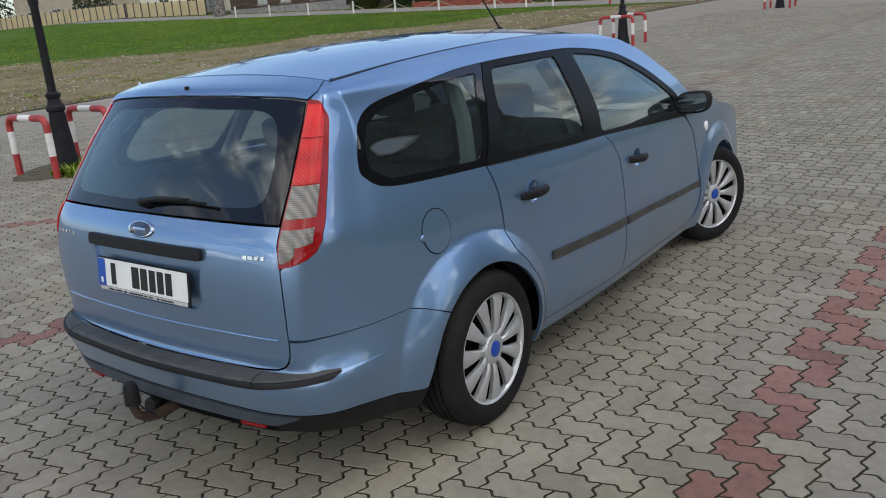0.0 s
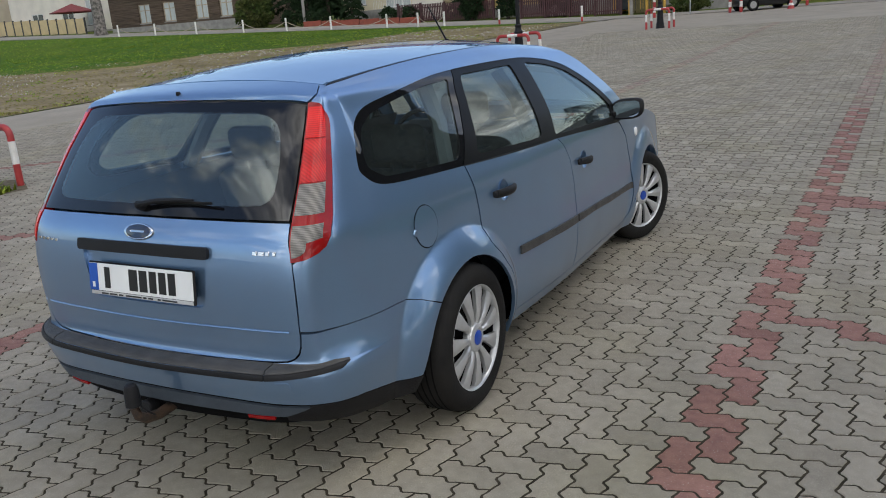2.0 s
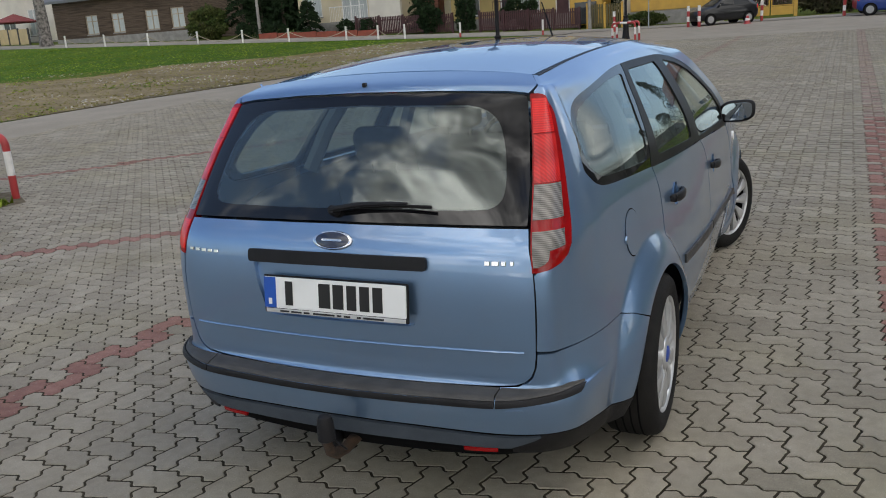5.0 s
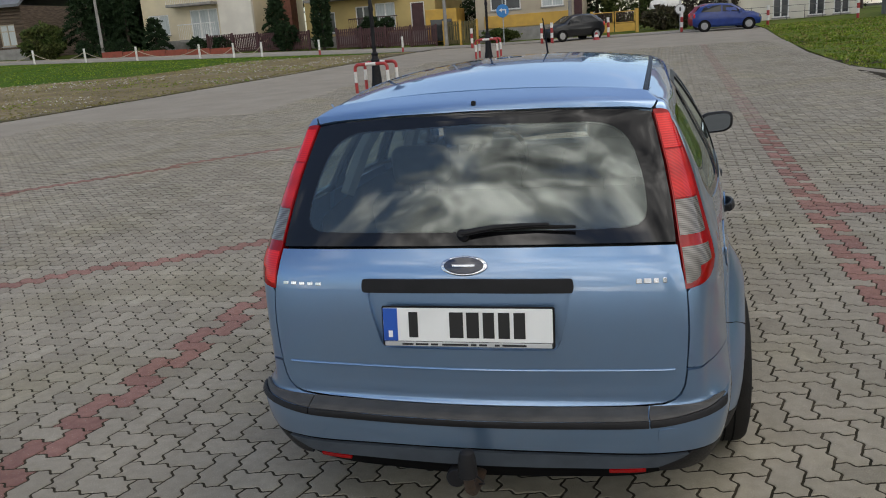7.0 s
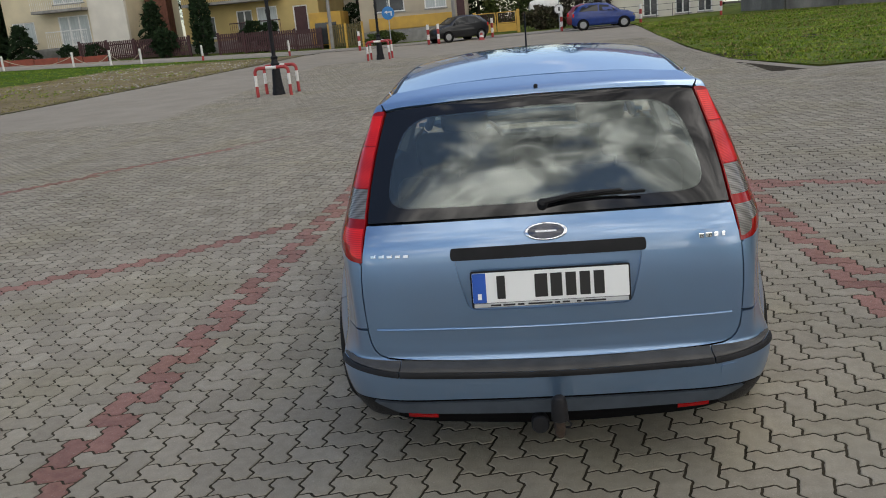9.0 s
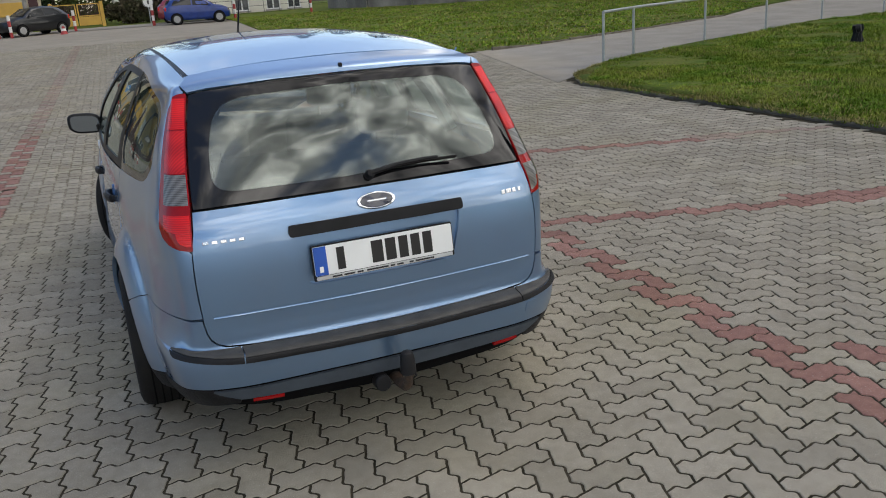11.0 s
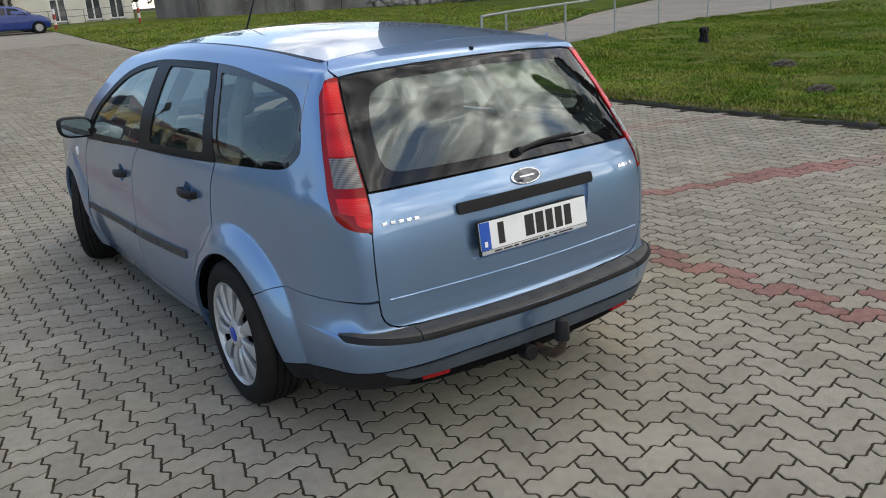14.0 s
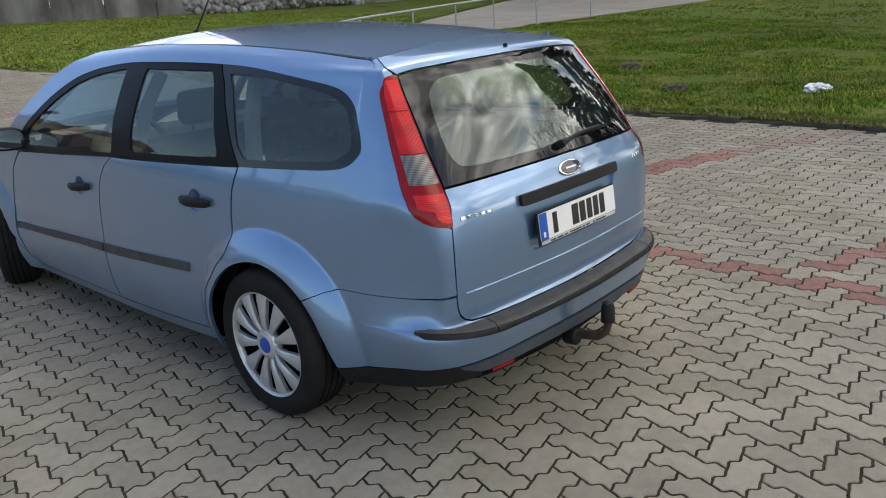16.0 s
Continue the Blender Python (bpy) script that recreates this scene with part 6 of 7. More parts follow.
def house(label, x0, x1, y0, y1, base, eaves, material, roof_mat, windows, ridge=2.4, plinth=0.5, frame_mat=None):
    home = thing("house", label, "house")
    holes = [w[:4] for w in windows]
    t = 0.3
    # one mesh: the front as a grid without the openings' cells, drawn back, and the other walls with it
    xs = sorted({x0, x1, *[h[0] for h in holes], *[h[1] for h in holes]})
    zs = sorted({base, eaves, *[h[2] for h in holes], *[h[3] for h in holes]})
    bm = bmesh.new()
    grid = [[bm.verts.new((x, y0, z)) for x in xs] for z in zs]
    for j in range(len(zs) - 1):
        for i in range(len(xs) - 1):
            cx, cz = (xs[i] + xs[i + 1]) / 2, (zs[j] + zs[j + 1]) / 2
            if not any(h[0] < cx < h[1] and h[2] < cz < h[3] for h in holes):
                bm.faces.new((grid[j][i], grid[j][i + 1], grid[j + 1][i + 1], grid[j + 1][i]))
    bmesh.ops.delete(bm, geom=[v for v in bm.verts if not v.link_faces], context="VERTS")
    ext = bmesh.ops.extrude_face_region(bm, geom=bm.faces[:])
    bmesh.ops.translate(bm, vec=(0, t, 0), verts=[g for g in ext["geom"] if isinstance(g, bmesh.types.BMVert)])
    for xx in (x0, x1):
        side = [e for e in bm.edges if all(abs(v.co.x - xx) < 1e-3 and abs(v.co.y - y0 - t) < 1e-3 for v in e.verts)]
        far = bmesh.ops.extrude_edge_only(bm, edges=side)
        bmesh.ops.translate(bm, vec=(0, y1 - y0 - t, 0), verts=[g for g in far["geom"] if isinstance(g, bmesh.types.BMVert)])
    ring = [v for v in bm.verts if abs(v.co.y - y1) < 1e-3]
    lo = sorted((v for v in ring if v.co.z < base + 1e-3), key=lambda v: v.co.x)
    hi = sorted((v for v in ring if v.co.z > eaves - 1e-3), key=lambda v: v.co.x)
    bm.faces.new((lo[0], lo[-1], hi[-1], hi[0]))
    wall = part("wall", bm, material, home)
    for w in windows:
        window(wall, w[0], w[1], w[2], w[3], y0 + 0.06, frame_mat, w[4] if len(w) > 4 else None, w[5] if len(w) > 5 else 1, True, len(w) > 6)
    if plinth:
        part("plinth", boxed((x0 - 0.04, y0 - 0.05, base - 0.4), (x1 + 0.04, y0 - 0.003, base + plinth)), STONE, home)
    bm = bmesh.new()
    ym = (y0 + y1) / 2
    pts = [(y0 - 0.6, eaves - 0.1), (ym, eaves + ridge), (y1 + 0.6, eaves - 0.1), (y1 + 0.6, eaves + 0.08), (ym, eaves + ridge + 0.2), (y0 - 0.6, eaves + 0.08)]
    for xx in (x0 - 0.4, x1 + 0.4):
        bm.faces.new([bm.verts.new((xx, py, pz)) for py, pz in pts])
    bm.verts.ensure_lookup_table()
    for k in range(6):
        bm.faces.new((bm.verts[k], bm.verts[(k + 1) % 6], bm.verts[6 + (k + 1) % 6], bm.verts[6 + k]))
    part("roof", bm, roof_mat, home)
    part("gable", boxed((x0 + 0.3, y0 + 0.31, eaves - 0.15), (x1 - 0.3, y1 - 0.31, eaves - 0.05)), roof_mat, home)
    return home


def balcony(home, x0, x1, y0, y1, z, rail_mat, panel=None):
    deck = part("balcony", boxed((x0, y0, z - 0.16), (x1, y1, z), 0.01), STONE, home, "balcony slab")
    bm = bmesh.new()
    n = int((x1 - x0) / 0.13)
    for k in range(n + 1):
        xx = x0 + 0.03 + (x1 - x0 - 0.06) * k / n
        tube(bm, [(xx, y0 + 0.04, z), (xx, y0 + 0.04, z + 0.95)], 0.012, 4)
    tube(bm, [(x0, y0 + 0.04, z + 0.95), (x1, y0 + 0.04, z + 0.95)], 0.03, 6)
    part("railing", bm, rail_mat, deck)


# log house
home = house("dark weathered wooden log house with pale window frames", -54.2, -40.4, 46.3, 54, 2.15, 5.6, LOGS, ROOF_GREY,
             [(x - 0.62, x + 0.62, 2.98, 4.42, CURTAIN, 1, 1) for x in (-50.3, -47.6, -44.2, -41.75)], 3.0, 0.62, WOOD_FRAME)
for k in range(13):
    z = 2.80 + k * 0.22
    last = -54.2
    for x in (-50.95, -48.25, -44.85, -42.4, None):
        if x is None or not (z + 0.2 > 2.95 and z < 4.45):
            if x is None:
                part("board", boxed((last, 46.235, z), (-40.35, 46.297, z + 0.205), 0.02), LOGS, home)
            continue
        part("board", boxed((last, 46.235, z), (x, 46.297, z + 0.205), 0.02), LOGS, home)
        last = x + 1.3
# cream house with balcony
home = house("cream rendered house with a balcony and tall windows", -32.0, -24.0, 47.5, 56, 2.0, 7.8, CREAM, ROOF_RED,
             [(-31.6, -30.1, 2.9, 4.2, CURTAIN, 1), (-28.5, -26.5, 2.55, 4.35, CURTAIN, 2), (-28.6, -26.6, 5.1, 6.9, CURTAIN, 2)])
part("side_wall", boxed((-26.25, 47.2, 1.6), (-23.9, 47.49, 7.7)), WHITE_WALL, home, "white rendered wall section")
balcony(home, -29.6, -26.3, 46.5, 47.5, 4.75, WIN_FRAME)
balcony(home, -29.0, -26.3, 46.6, 47.5, 2.5, WIN_FRAME)
part("chimney_wall", boxed((-23.8, 50, 1.5), (-22.4, 51, 6.5)), BRICK, home, "brick wall section")
# yellow house
home = house("yellow rendered house with balconies and a brown door", -20.6, -12.0, 48.0, 57, 1.5, 7.4, YELLOW, ROOF_RED,
             [(-19.7, -18.6, 2.2, 3.5, WIN_DARK, 1), (-17.2, -16.2, 2.2, 3.7, WIN_DARK, 1), (-15.9, -14.6, 2.2, 3.8, CURTAIN, 1), (-13.6, -12.7, 1.55, 3.7, FENCE_BROWN, 0)])
balcony(home, -20.2, -14.2, 46.9, 48.0, 4.3, FENCE_BROWN)
balcony(home, -17.4, -14.2, 47.0, 48.0, 2.0, FENCE_BROWN)
house("small white house behind the gardens", -12.0, -8.9, 56, 62, 1.4, 6.6, WHITE_WALL, ROOF_RED, [(-11.2, -9.9, 3.0, 4.4, WIN_DARK, 1)])
bm = boxed((-12.2, 46.2, 1.2), (-10.3, 48.6, 3.1), 0.02)
shed = tagged(part("shed", bm, OCHRE, None), "small yellow shed with a dark opening", "shed")
part("door", boxed((-11.9, 46.14, 1.25), (-10.6, 46.21, 2.5), 0.01), WIN_DARK, shed)
# beige house with ochre panels
home = house("beige house with ochre panels under the windows", -9.2, -2.9, 46.6, 55, 1.2, 6.8, BEIGE, ROOF_GREY,
             [(-8.3, -6.5, 2.75, 4.2, WIN_DARK, 1), (-5.3, -4.0, 2.75, 4.2, CURTAIN, 1)])
part("panel", boxed((-8.7, 46.52, 1.75), (-3.6, 46.596, 2.45), 0.01), OCHRE, home, "ochre panels under the windows")
part("panel", boxed((-3.4, 46.5, 1.2), (-2.95, 46.598, 4.6), 0.01), FENCE_BROWN, home, "brown downpipe boards")
# white house on the right
home = house("white rendered house with white-framed windows", 5.1, 12.5, 50.0, 60, 0.9, 6.6, WHITE_WALL, ROOF_RED,
             [(7.85, 8.75, 1.15, 2.45, WIN_DARK, 1), (9.8, 10.7, 1.15, 2.45, WIN_DARK, 1), (11.15, 12.0, 1.15, 2.45, WIN_DARK, 1)], 2.4, 0.0)
# pale house far left with grey gable
home = house("white and grey house behind a cream fence", -72, -58.5, 50, 60, 2.4, 7.5, WHITE_WALL, ROOF_GREY, [(-69, -67.4, 3.4, 4.8, WIN_DARK, 1), (-64.8, -63.2, 3.4, 4.8, WIN_DARK, 1), (-61.5, -60.2, 3.4, 5.6, CURTAIN, 1)])
par = thing("parasol", "dark red garden parasol beside the house", "parasol", Matrix.Translation((-60.8, 48, 2.5)))
part("pole", tube(bmesh.new(), [(0, 0, 0), (0, 0, 2.6)], 0.03, 6), GALV, par)
part("canopy", lathe(bmesh.new(), [(0.0, 2.75), (1.9, 2.05), (1.88, 1.98), (0.0, 2.68)], 8), surf("dark_red_cloth", (0.20, 0.045, 0.045), None, 4, 0.9), par)


def panel_fence(points, high, each, post_mat, fill, label, low=0.1, picket=0.0):
    fence = thing("fence", label, "fence")
    for (ax, ay), (bx, by) in zip(points, points[1:]):
        run = math.hypot(bx - ax, by - ay)
        n = max(1, round(run / each))
        ang = math.degrees(math.atan2(by - ay, bx - ax))
        for k in range(n + 1):
            x, y = ax + (bx - ax) * k / n, ay + (by - ay) * k / n
            part("post", boxed((x - 0.06, y - 0.06, land(x, y) - 0.2), (x + 0.06, y + 0.06, land(x, y) + high + 0.08), 0.01), post_mat, fence)
            if k == n:
                break
            cx, cy = x + (bx - ax) / n / 2, y + (by - ay) / n / 2
            m = Matrix.Translation((cx, cy, land(cx, cy))) @ pose(0, 0, 0, 0, 0, ang)
            half = run / n / 2 - 0.07
            if picket:
                c = int(2 * half / picket)
                pale = boxed((-half / c * 0.72, -0.015, low), (half / c * 0.72, 0.015, high), 0.006)
                first = part("picket", pale, fill, fence)
                for q in range(c):
                    one = first if q == 0 else first.copy()
                    if q:
                        scene.collection.objects.link(one)
                    one.matrix_basis = m @ pose(-half + 2 * half * (q + 0.5) / c, 0, 0.01 * math.sin(q * 2.4))
                for zz in (low + 0.15, high - 0.25):
                    part("rail", boxed((-half, 0.016, zz), (half, 0.05, zz + 0.07), 0.0, m), fill, fence)
            else:
                part("panel", boxed((-half, -0.025, low), (half, 0.025, high), 0.008, m), fill, fence)


panel_fence([(-68, 45.6), (-56.6, 45.6)], 1.25, 1.15, TRIM_GREY, FENCE_CREAM, "cream panel fence with dark posts", 0.05)
panel_fence([(-26.2, 45.2), (-19.4, 45.3)], 1.15, 1.7, FENCE_BROWN, FENCE_BROWN, "dark brown board fence", 0.08, 0.12)
panel_fence([(-17.6, 45.3), (-11.4, 45.3)], 1.2, 1.55, FENCE_BROWN, FENCE_BROWN, "dark brown picket fence in front of the yellow house", 0.08, 0.12)
panel_fence([(-10.9, 45.2), (-8.9, 45.2)], 1.35, 1.0, OCHRE, surf("olive_boards", (0.12, 0.10, 0.04), None, 4, 0.8), "olive board fence between the gardens", 0.08, 0.14)
gate = thing("metal_gate", "yellow painted metal gate with vertical bars", "gate")
GATE_X = (-2.3, -1.13, 0.05)
for a, b in zip(GATE_X, GATE_X[1:]):
    z = land(0, 46)
    bm = bmesh.new()
    box(bm, (a + 0.03, 45.97, z + 0.1), (b - 0.03, 46.03, z + 0.55))
    for zz in (1.22, 0.62):
        box(bm, (a + 0.03, 45.97, z + zz - 0.05), (b - 0.03, 46.03, z + zz))
    box(bm, (a + 0.03, 45.97, z + 0.55), (a + 0.09, 46.03, z + 1.2))
    box(bm, (b - 0.09, 45.97, z + 0.55), (b - 0.03, 46.03, z + 1.2))
    leaf = part("gate_leaf", bm, OCHRE, gate)
    for k in range(9):
        xx = a + 0.16 + (b - a - 0.32) * k / 8
        part("bar", boxed((xx - 0.02, 45.985, z + 0.62), (xx + 0.02, 46.015, z + 1.17), 0.0), FENCE_BROWN, leaf, "dark bar")
for xx in (GATE_X[0] - 0.08, GATE_X[-1] + 0.08):
    part("gate_post", boxed((xx - 0.09, 45.9, 0.6), (xx + 0.09, 46.1, 2.25), 0.01), OCHRE, gate)

# old wall behind the upper lawn, in cast sections
WALL_LINE = [(13.0, 47.0), (14.5, 43.9), (19.0, 41.2), (24.0, 39.4), (31.0, 36.8), (44.0, 33.5), (60.0, 30.0)]
old = tagged(new("boundary_wall"), "stained grey concrete wall behind the upper lawn", "wall", kind="structure")
for (ax, ay), (bx, by) in zip(WALL_LINE, WALL_LINE[1:]):
    run = math.hypot(bx - ax, by - ay)
    n = max(1, round(run / 2.2))
    for k in range(n):
        cx, cy = ax + (bx - ax) * (k + 0.5) / n, ay + (by - ay) * (k + 0.5) / n
        m = Matrix.Translation((cx, cy, land(cx, cy))) @ pose(0, 0, 0, 0, 0, math.degrees(math.atan2(by - ay, bx - ax)))
        part("wall_section", boxed((-run / n / 2 + 0.02, -0.12, -0.3), (run / n / 2 - 0.02, 0.12, 2.5 + 0.1 * (k % 2)), 0.03, m), CONCRETE, old)
bm = bmesh.new()
prng = random.Random(4)
for k in range(160):
    s = prng.random()
    x, y = 22 + 10 * s + prng.uniform(-0.2, 0.2), 39.2 - 3.2 * s - 1.0 + prng.uniform(-0.5, 0.3)
    r = prng.uniform(0.12, 0.3)
    bmesh.ops.create_icosphere(bm, subdivisions=1, radius=r, matrix=Matrix.Translation((x, y, land(x, y) + r * 0.4 + prng.uniform(0, 0.6))) @ pose(0, 0, 0, prng.uniform(0, 90), 0, prng.uniform(0, 90)))
tagged(part("rubble", bm, STONE, None), "grey stones heaped at the old wall", "stones", kind="stuff")
low_rail = thing("railing", "low thin metal railing before the white house", "railing")
for k in range(8):
    x = 5.6 + 0.95 * k
    part("post", tube(bmesh.new(), [(x, 48.8, land(x, 48.8) - 0.1), (x, 48.8, land(x, 48.8) + 0.8)], 0.016, 6), TRIM_GREY, low_rail)
for h in (0.42, 0.78):
    part("rail", tube(bmesh.new(), [(5.6, 48.8, land(5.6, 48.8) + h), (12.25, 48.8, land(12.2, 48.8) + h)], 0.013, 6), TRIM_GREY, low_rail)


# ---- gardens ----
bush(-38.4, 45.4, 1.9, 1.2, 2.3, "olive green clipped hedge bush beside the log house", LEAVES, 2, 6500)
for k, (x, h, w) in enumerate(((-36.0, 5.5, 2.2), (-34.6, 4.8, 1.9), (-33.0, 6.0, 2.4))):
    conifer(x, 46.4 + 0.3 * k, h, w, "dark spruce tree in the garden", 5 + k)
conifer(-30.2, 45.8, 2.4, 1.7, "small green pine in front of the cream house", 11)
for k, x in enumerate((-35.2, -33.6, -32.4, -27.0, -25.3)):
    bush(x, 45.3, 0.7, 0.6, 1.1, "low dark garden shrub", NEEDLES, 20 + k, 1100, 0, 0.12)
conifer(-22.0, 46.6, 3.4, 2.3, "dark pine before the brick wall", 14)
bush(-20.9, 45.4, 1.0, 0.8, 1.7, "dark green juniper shrub", NEEDLES, 15, 2600)
conifer(-18.6, 45.6, 4.6, 1.5, "tall slim thuja before the yellow house", 16, True, 4200)
for k, (x, z) in enumerate(((-15.6, 1.0), (-15.0, 0.3), (-14.6, 0.9), (-16.1, 0.5))):
    bush(x, 45.9, 0.55, 0.5, 0.9, "clipped round topiary shrub", NEEDLES, 30 + k, 1300, z, 0.11)
bush(-10.0, 50.0, 1.6, 1.0, 2.6, "dark evergreen shrub between the houses", NEEDLES, 40, 2600)
bush(-7.6, 45.2, 1.3, 0.5, 0.75, "low clipped hedge before the beige house", LEAVES, 41, 2400, 0, 0.12)
conifer(-2.3, 50.5, 5.0, 2.4, "dark conifer behind the gate", 42)
bush(-0.4, 49.5, 1.8, 1.0, 3.2, "olive yellow shrub behind the gate", LEAVES, 43, 3400)
bush(1.75, 46.6, 1.7, 0.8, 1.3, "brown-green hedge beside the gate", surf("brown_hedge_twigs", (0.055, 0.04, 0.025), (0.05, 0.055, 0.02), 2, 0.9, random_by="island", spread=0.5), 44, 4200)
bush(4.3, 49.5, 1.8, 1.0, 3.0, "dark bare shrub beside the white house", BARK_DARK, 45, 3200)
tank = thing("gas_tank", "white cylindrical gas tank behind the hedge", "tank", Matrix.Translation((1.75, 48.4, land(2, 48) + 0.9)))
part("shell", lathe(bmesh.new(), [(0.0, -0.95), (0.35, -0.85), (0.45, -0.6), (0.45, 0.6), (0.35, 0.85), (0.0, 0.95)], 16, pose(0, 0, 0.35, 0, 90, 0)), WHITE_PAINT, tank, "", True)
for s in (-0.5, 0.5):
    part("foot", boxed((s - 0.1, -0.3, -0.9), (s + 0.1, 0.3, 0.0)), STONE, tank)
# birch trunk on the meadow
tree = thing("birch_tree", "thick pale birch trunk at the meadow's edge", "tree", Matrix.Translation((-50.9, 42.2, land(-50.9, 42.2))))
part("trunk", tube(bmesh.new(), [(0, 0, -0.3), (0.02, 0, 0.3), (0.05, 0, 2.0), (-0.1, 0, 6.0), (0.1, 0, 10.0)], [0.62, 0.46, 0.40, 0.30, 0.15], 14), BARK, tree, "", True)
bm = bmesh.new()
for k in range(14):
    a, z = k * 2.4, 5 + 0.35 * k
    tube(bm, [(0, 0, z), (1.2 * math.cos(a), 1.2 * math.sin(a), z + 1.2), (2.0 * math.cos(a), 2.0 * math.sin(a), z + 2.6)], [0.10, 0.05, 0.012], 5)
part("limbs", bm, BARK, tree)

# orange-red low board edging, white posts with slack ropes, red and white bollards
edging = thing("board_edging", "low orange-red board edging before the gardens", "fence")
for k in range(6):
    x = -33.6 + 1.55 * k
    part("board", boxed((x, 44.7, land(x, 44.7) - 0.1), (x + 1.5, 44.78, land(x, 44.7) + 0.34), 0.01), BARRIER, edging)
POST_X = (-46.2, -42.6, -38.8, -34.7, -31.2, -27.8, -23.8, -21.7, -20.0, -16.6, -11.9)


def white_post(x, y, high=0.8, red=True):
    z = land(x, y)
    post = thing("bollard", "slim white post with a dark red foot at the street's edge", "bollard", Matrix.Translation((x, y, z)), "posts along the street")
    part("upper", tube(bmesh.new(), [(0, 0, 0.25), (0, 0, high)], 0.058, 10), WHITE_PAINT, post)
    part("foot", tube(bmesh.new(), [(0, 0, -0.1), (0, 0, 0.25)], 0.0585, 10), RED_PAINT if red else WHITE_PAINT, post)


for k, x in enumerate(POST_X):
    white_post(x, 39.75, 0.8, x > -18)
for a, b in zip(POST_X[:8], POST_X[1:]):
    za, zb = land(a, 39.75) + 0.6, land(b, 39.75) + 0.6
    pts = [(a + (b - a) * t, 39.75, za + (zb - za) * t - 0.45 * (1 - (2 * t - 1) ** 2)) for t in np.linspace(0, 1, 9)]
    tagged(part("rope", tube(bmesh.new(), pts, 0.022, 6), WOOD_FRAME, None), "slack pale rope hung between white posts", "rope", "ropes between the posts")


def striped_bollard(x, y, high=1.0):
    post = thing("bollard", "red and white striped bollard at the edge of the square", "bollard", Matrix.Translation((x, y, land(x, y))), "striped bollards")
    for k, mt in enumerate((RED_PAINT, WHITE_PAINT, RED_PAINT, WHITE_PAINT)):
        part("band", tube(bmesh.new(), [(0, 0, k * high / 4 - (0.1 if k == 0 else 0)), (0, 0, (k + 1) * high / 4)], 0.07 + 0.0005 * k, 10), mt, post, "red band" if k % 2 == 0 else "white band")


for x, y in ((-8.2, 40.0), (-4.0, 39.6), (-4.55, 39.9), (-1.3, 41.8), (2.36, 41.4), (6.6, 42.5), (11.0, 43.5)):
    striped_bollard(x, y)
cone = thing("traffic_cone", "small red and white cone beside the parked car", "cone", Matrix.Translation((-1.8, 39.6, land(-1.8, 39.6))))
part("body", lathe(bmesh.new(), [(0.19, 0.0), (0.15, 0.05), (0.05, 0.36), (0.0, 0.38)], 12), RED_PAINT, cone)
part("band", lathe(bmesh.new(), [(0.122, 0.15), (0.122, 0.155), (0.088, 0.26), (0.088, 0.25)], 12), WHITE_PAINT, cone)
# road sign and poles
sign = thing("road_sign", "blue round road sign with a white arrow on a pole", "road sign", Matrix.Translation((-6.75, 41.5, land(-6.75, 41.5) - 0.2)))
part("pole", tube(bmesh.new(), [(0, 0, -0.1), (0, 0, 2.6)], 0.03, 8), GALV, sign)
face = part("plate", lathe(bmesh.new(), [(0.0, 0.012), (0.33, 0.012), (0.34, 0.0), (0.0, -0.004)], 28, Matrix.Translation((0, -0.05, 1.95)) @ pose(0, 0, 0, 90, 0, 0)), surf("blue_sign", (0.02, 0.20, 0.52), None, 5, 0.4), sign)
bm = boxed((-0.04, -0.072, 1.97), (0.20, -0.066, 2.03), 0.0)
box(bm, (0.14, -0.072, 1.80), (0.20, -0.066, 1.97))
bm.faces.new([bm.verts.new(p) for p in ((-0.04, -0.069, 1.91), (-0.2, -0.069, 2.0), (-0.04, -0.069, 2.09))])
part("arrow", bm, WIN_FRAME, face, "white arrow")
sign = thing("road_sign", "round white road sign with a dark rim on a pole", "road sign", Matrix.Translation((2.35, 43.2, land(2.35, 43.2))))
part("pole", tube(bmesh.new(), [(0, 0, -0.1), (0, 0, 1.75)], 0.028, 8), GALV, sign)
face = part("plate", lathe(bmesh.new(), [(0.0, 0.012), (0.26, 0.012), (0.27, 0.0), (0.0, -0.004)], 26, Matrix.Translation((0, -0.05, 1.12)) @ pose(0, 0, 0, 90, 0, 0)), WIN_FRAME, sign)
part("rim", lathe(bmesh.new(), [(0.235, 0.0135), (0.235, 0.016), (0.262, 0.016), (0.262, 0.0135)], 26, Matrix.Translation((0, -0.05, 1.12)) @ pose(0, 0, 0, 90, 0, 0)), TRIM_GREY, face)
part("mark", boxed((-0.04, -0.07, 1.02), (0.05, -0.064, 1.22)), TRIM_GREY, face, "plain dark bar")
for x, y, h in ((-10.7, 44.9, 7.0), (-3.5, 44.9, 7.0), (-33.6, 44.9, 5.0), (5.0, 45.5, 6.0)):
    post = thing("utility_pole", "grey utility pole beside the street", "pole", Matrix.Translation((x, y, land(x, y))))
    part("shaft", tube(bmesh.new(), [(0, 0, -0.2), (0, 0, h)], [0.11, 0.08], 8), STONE, post)


# ---- parked cars ----
HUB_GREY = surf("dull_grey_hubcap", (0.34, 0.34, 0.34), None, 6, 0.5)
CAR_PANE = surf("dark_car_pane", (0.012, 0.014, 0.016), None, 3, 0.08, spec=0.35)
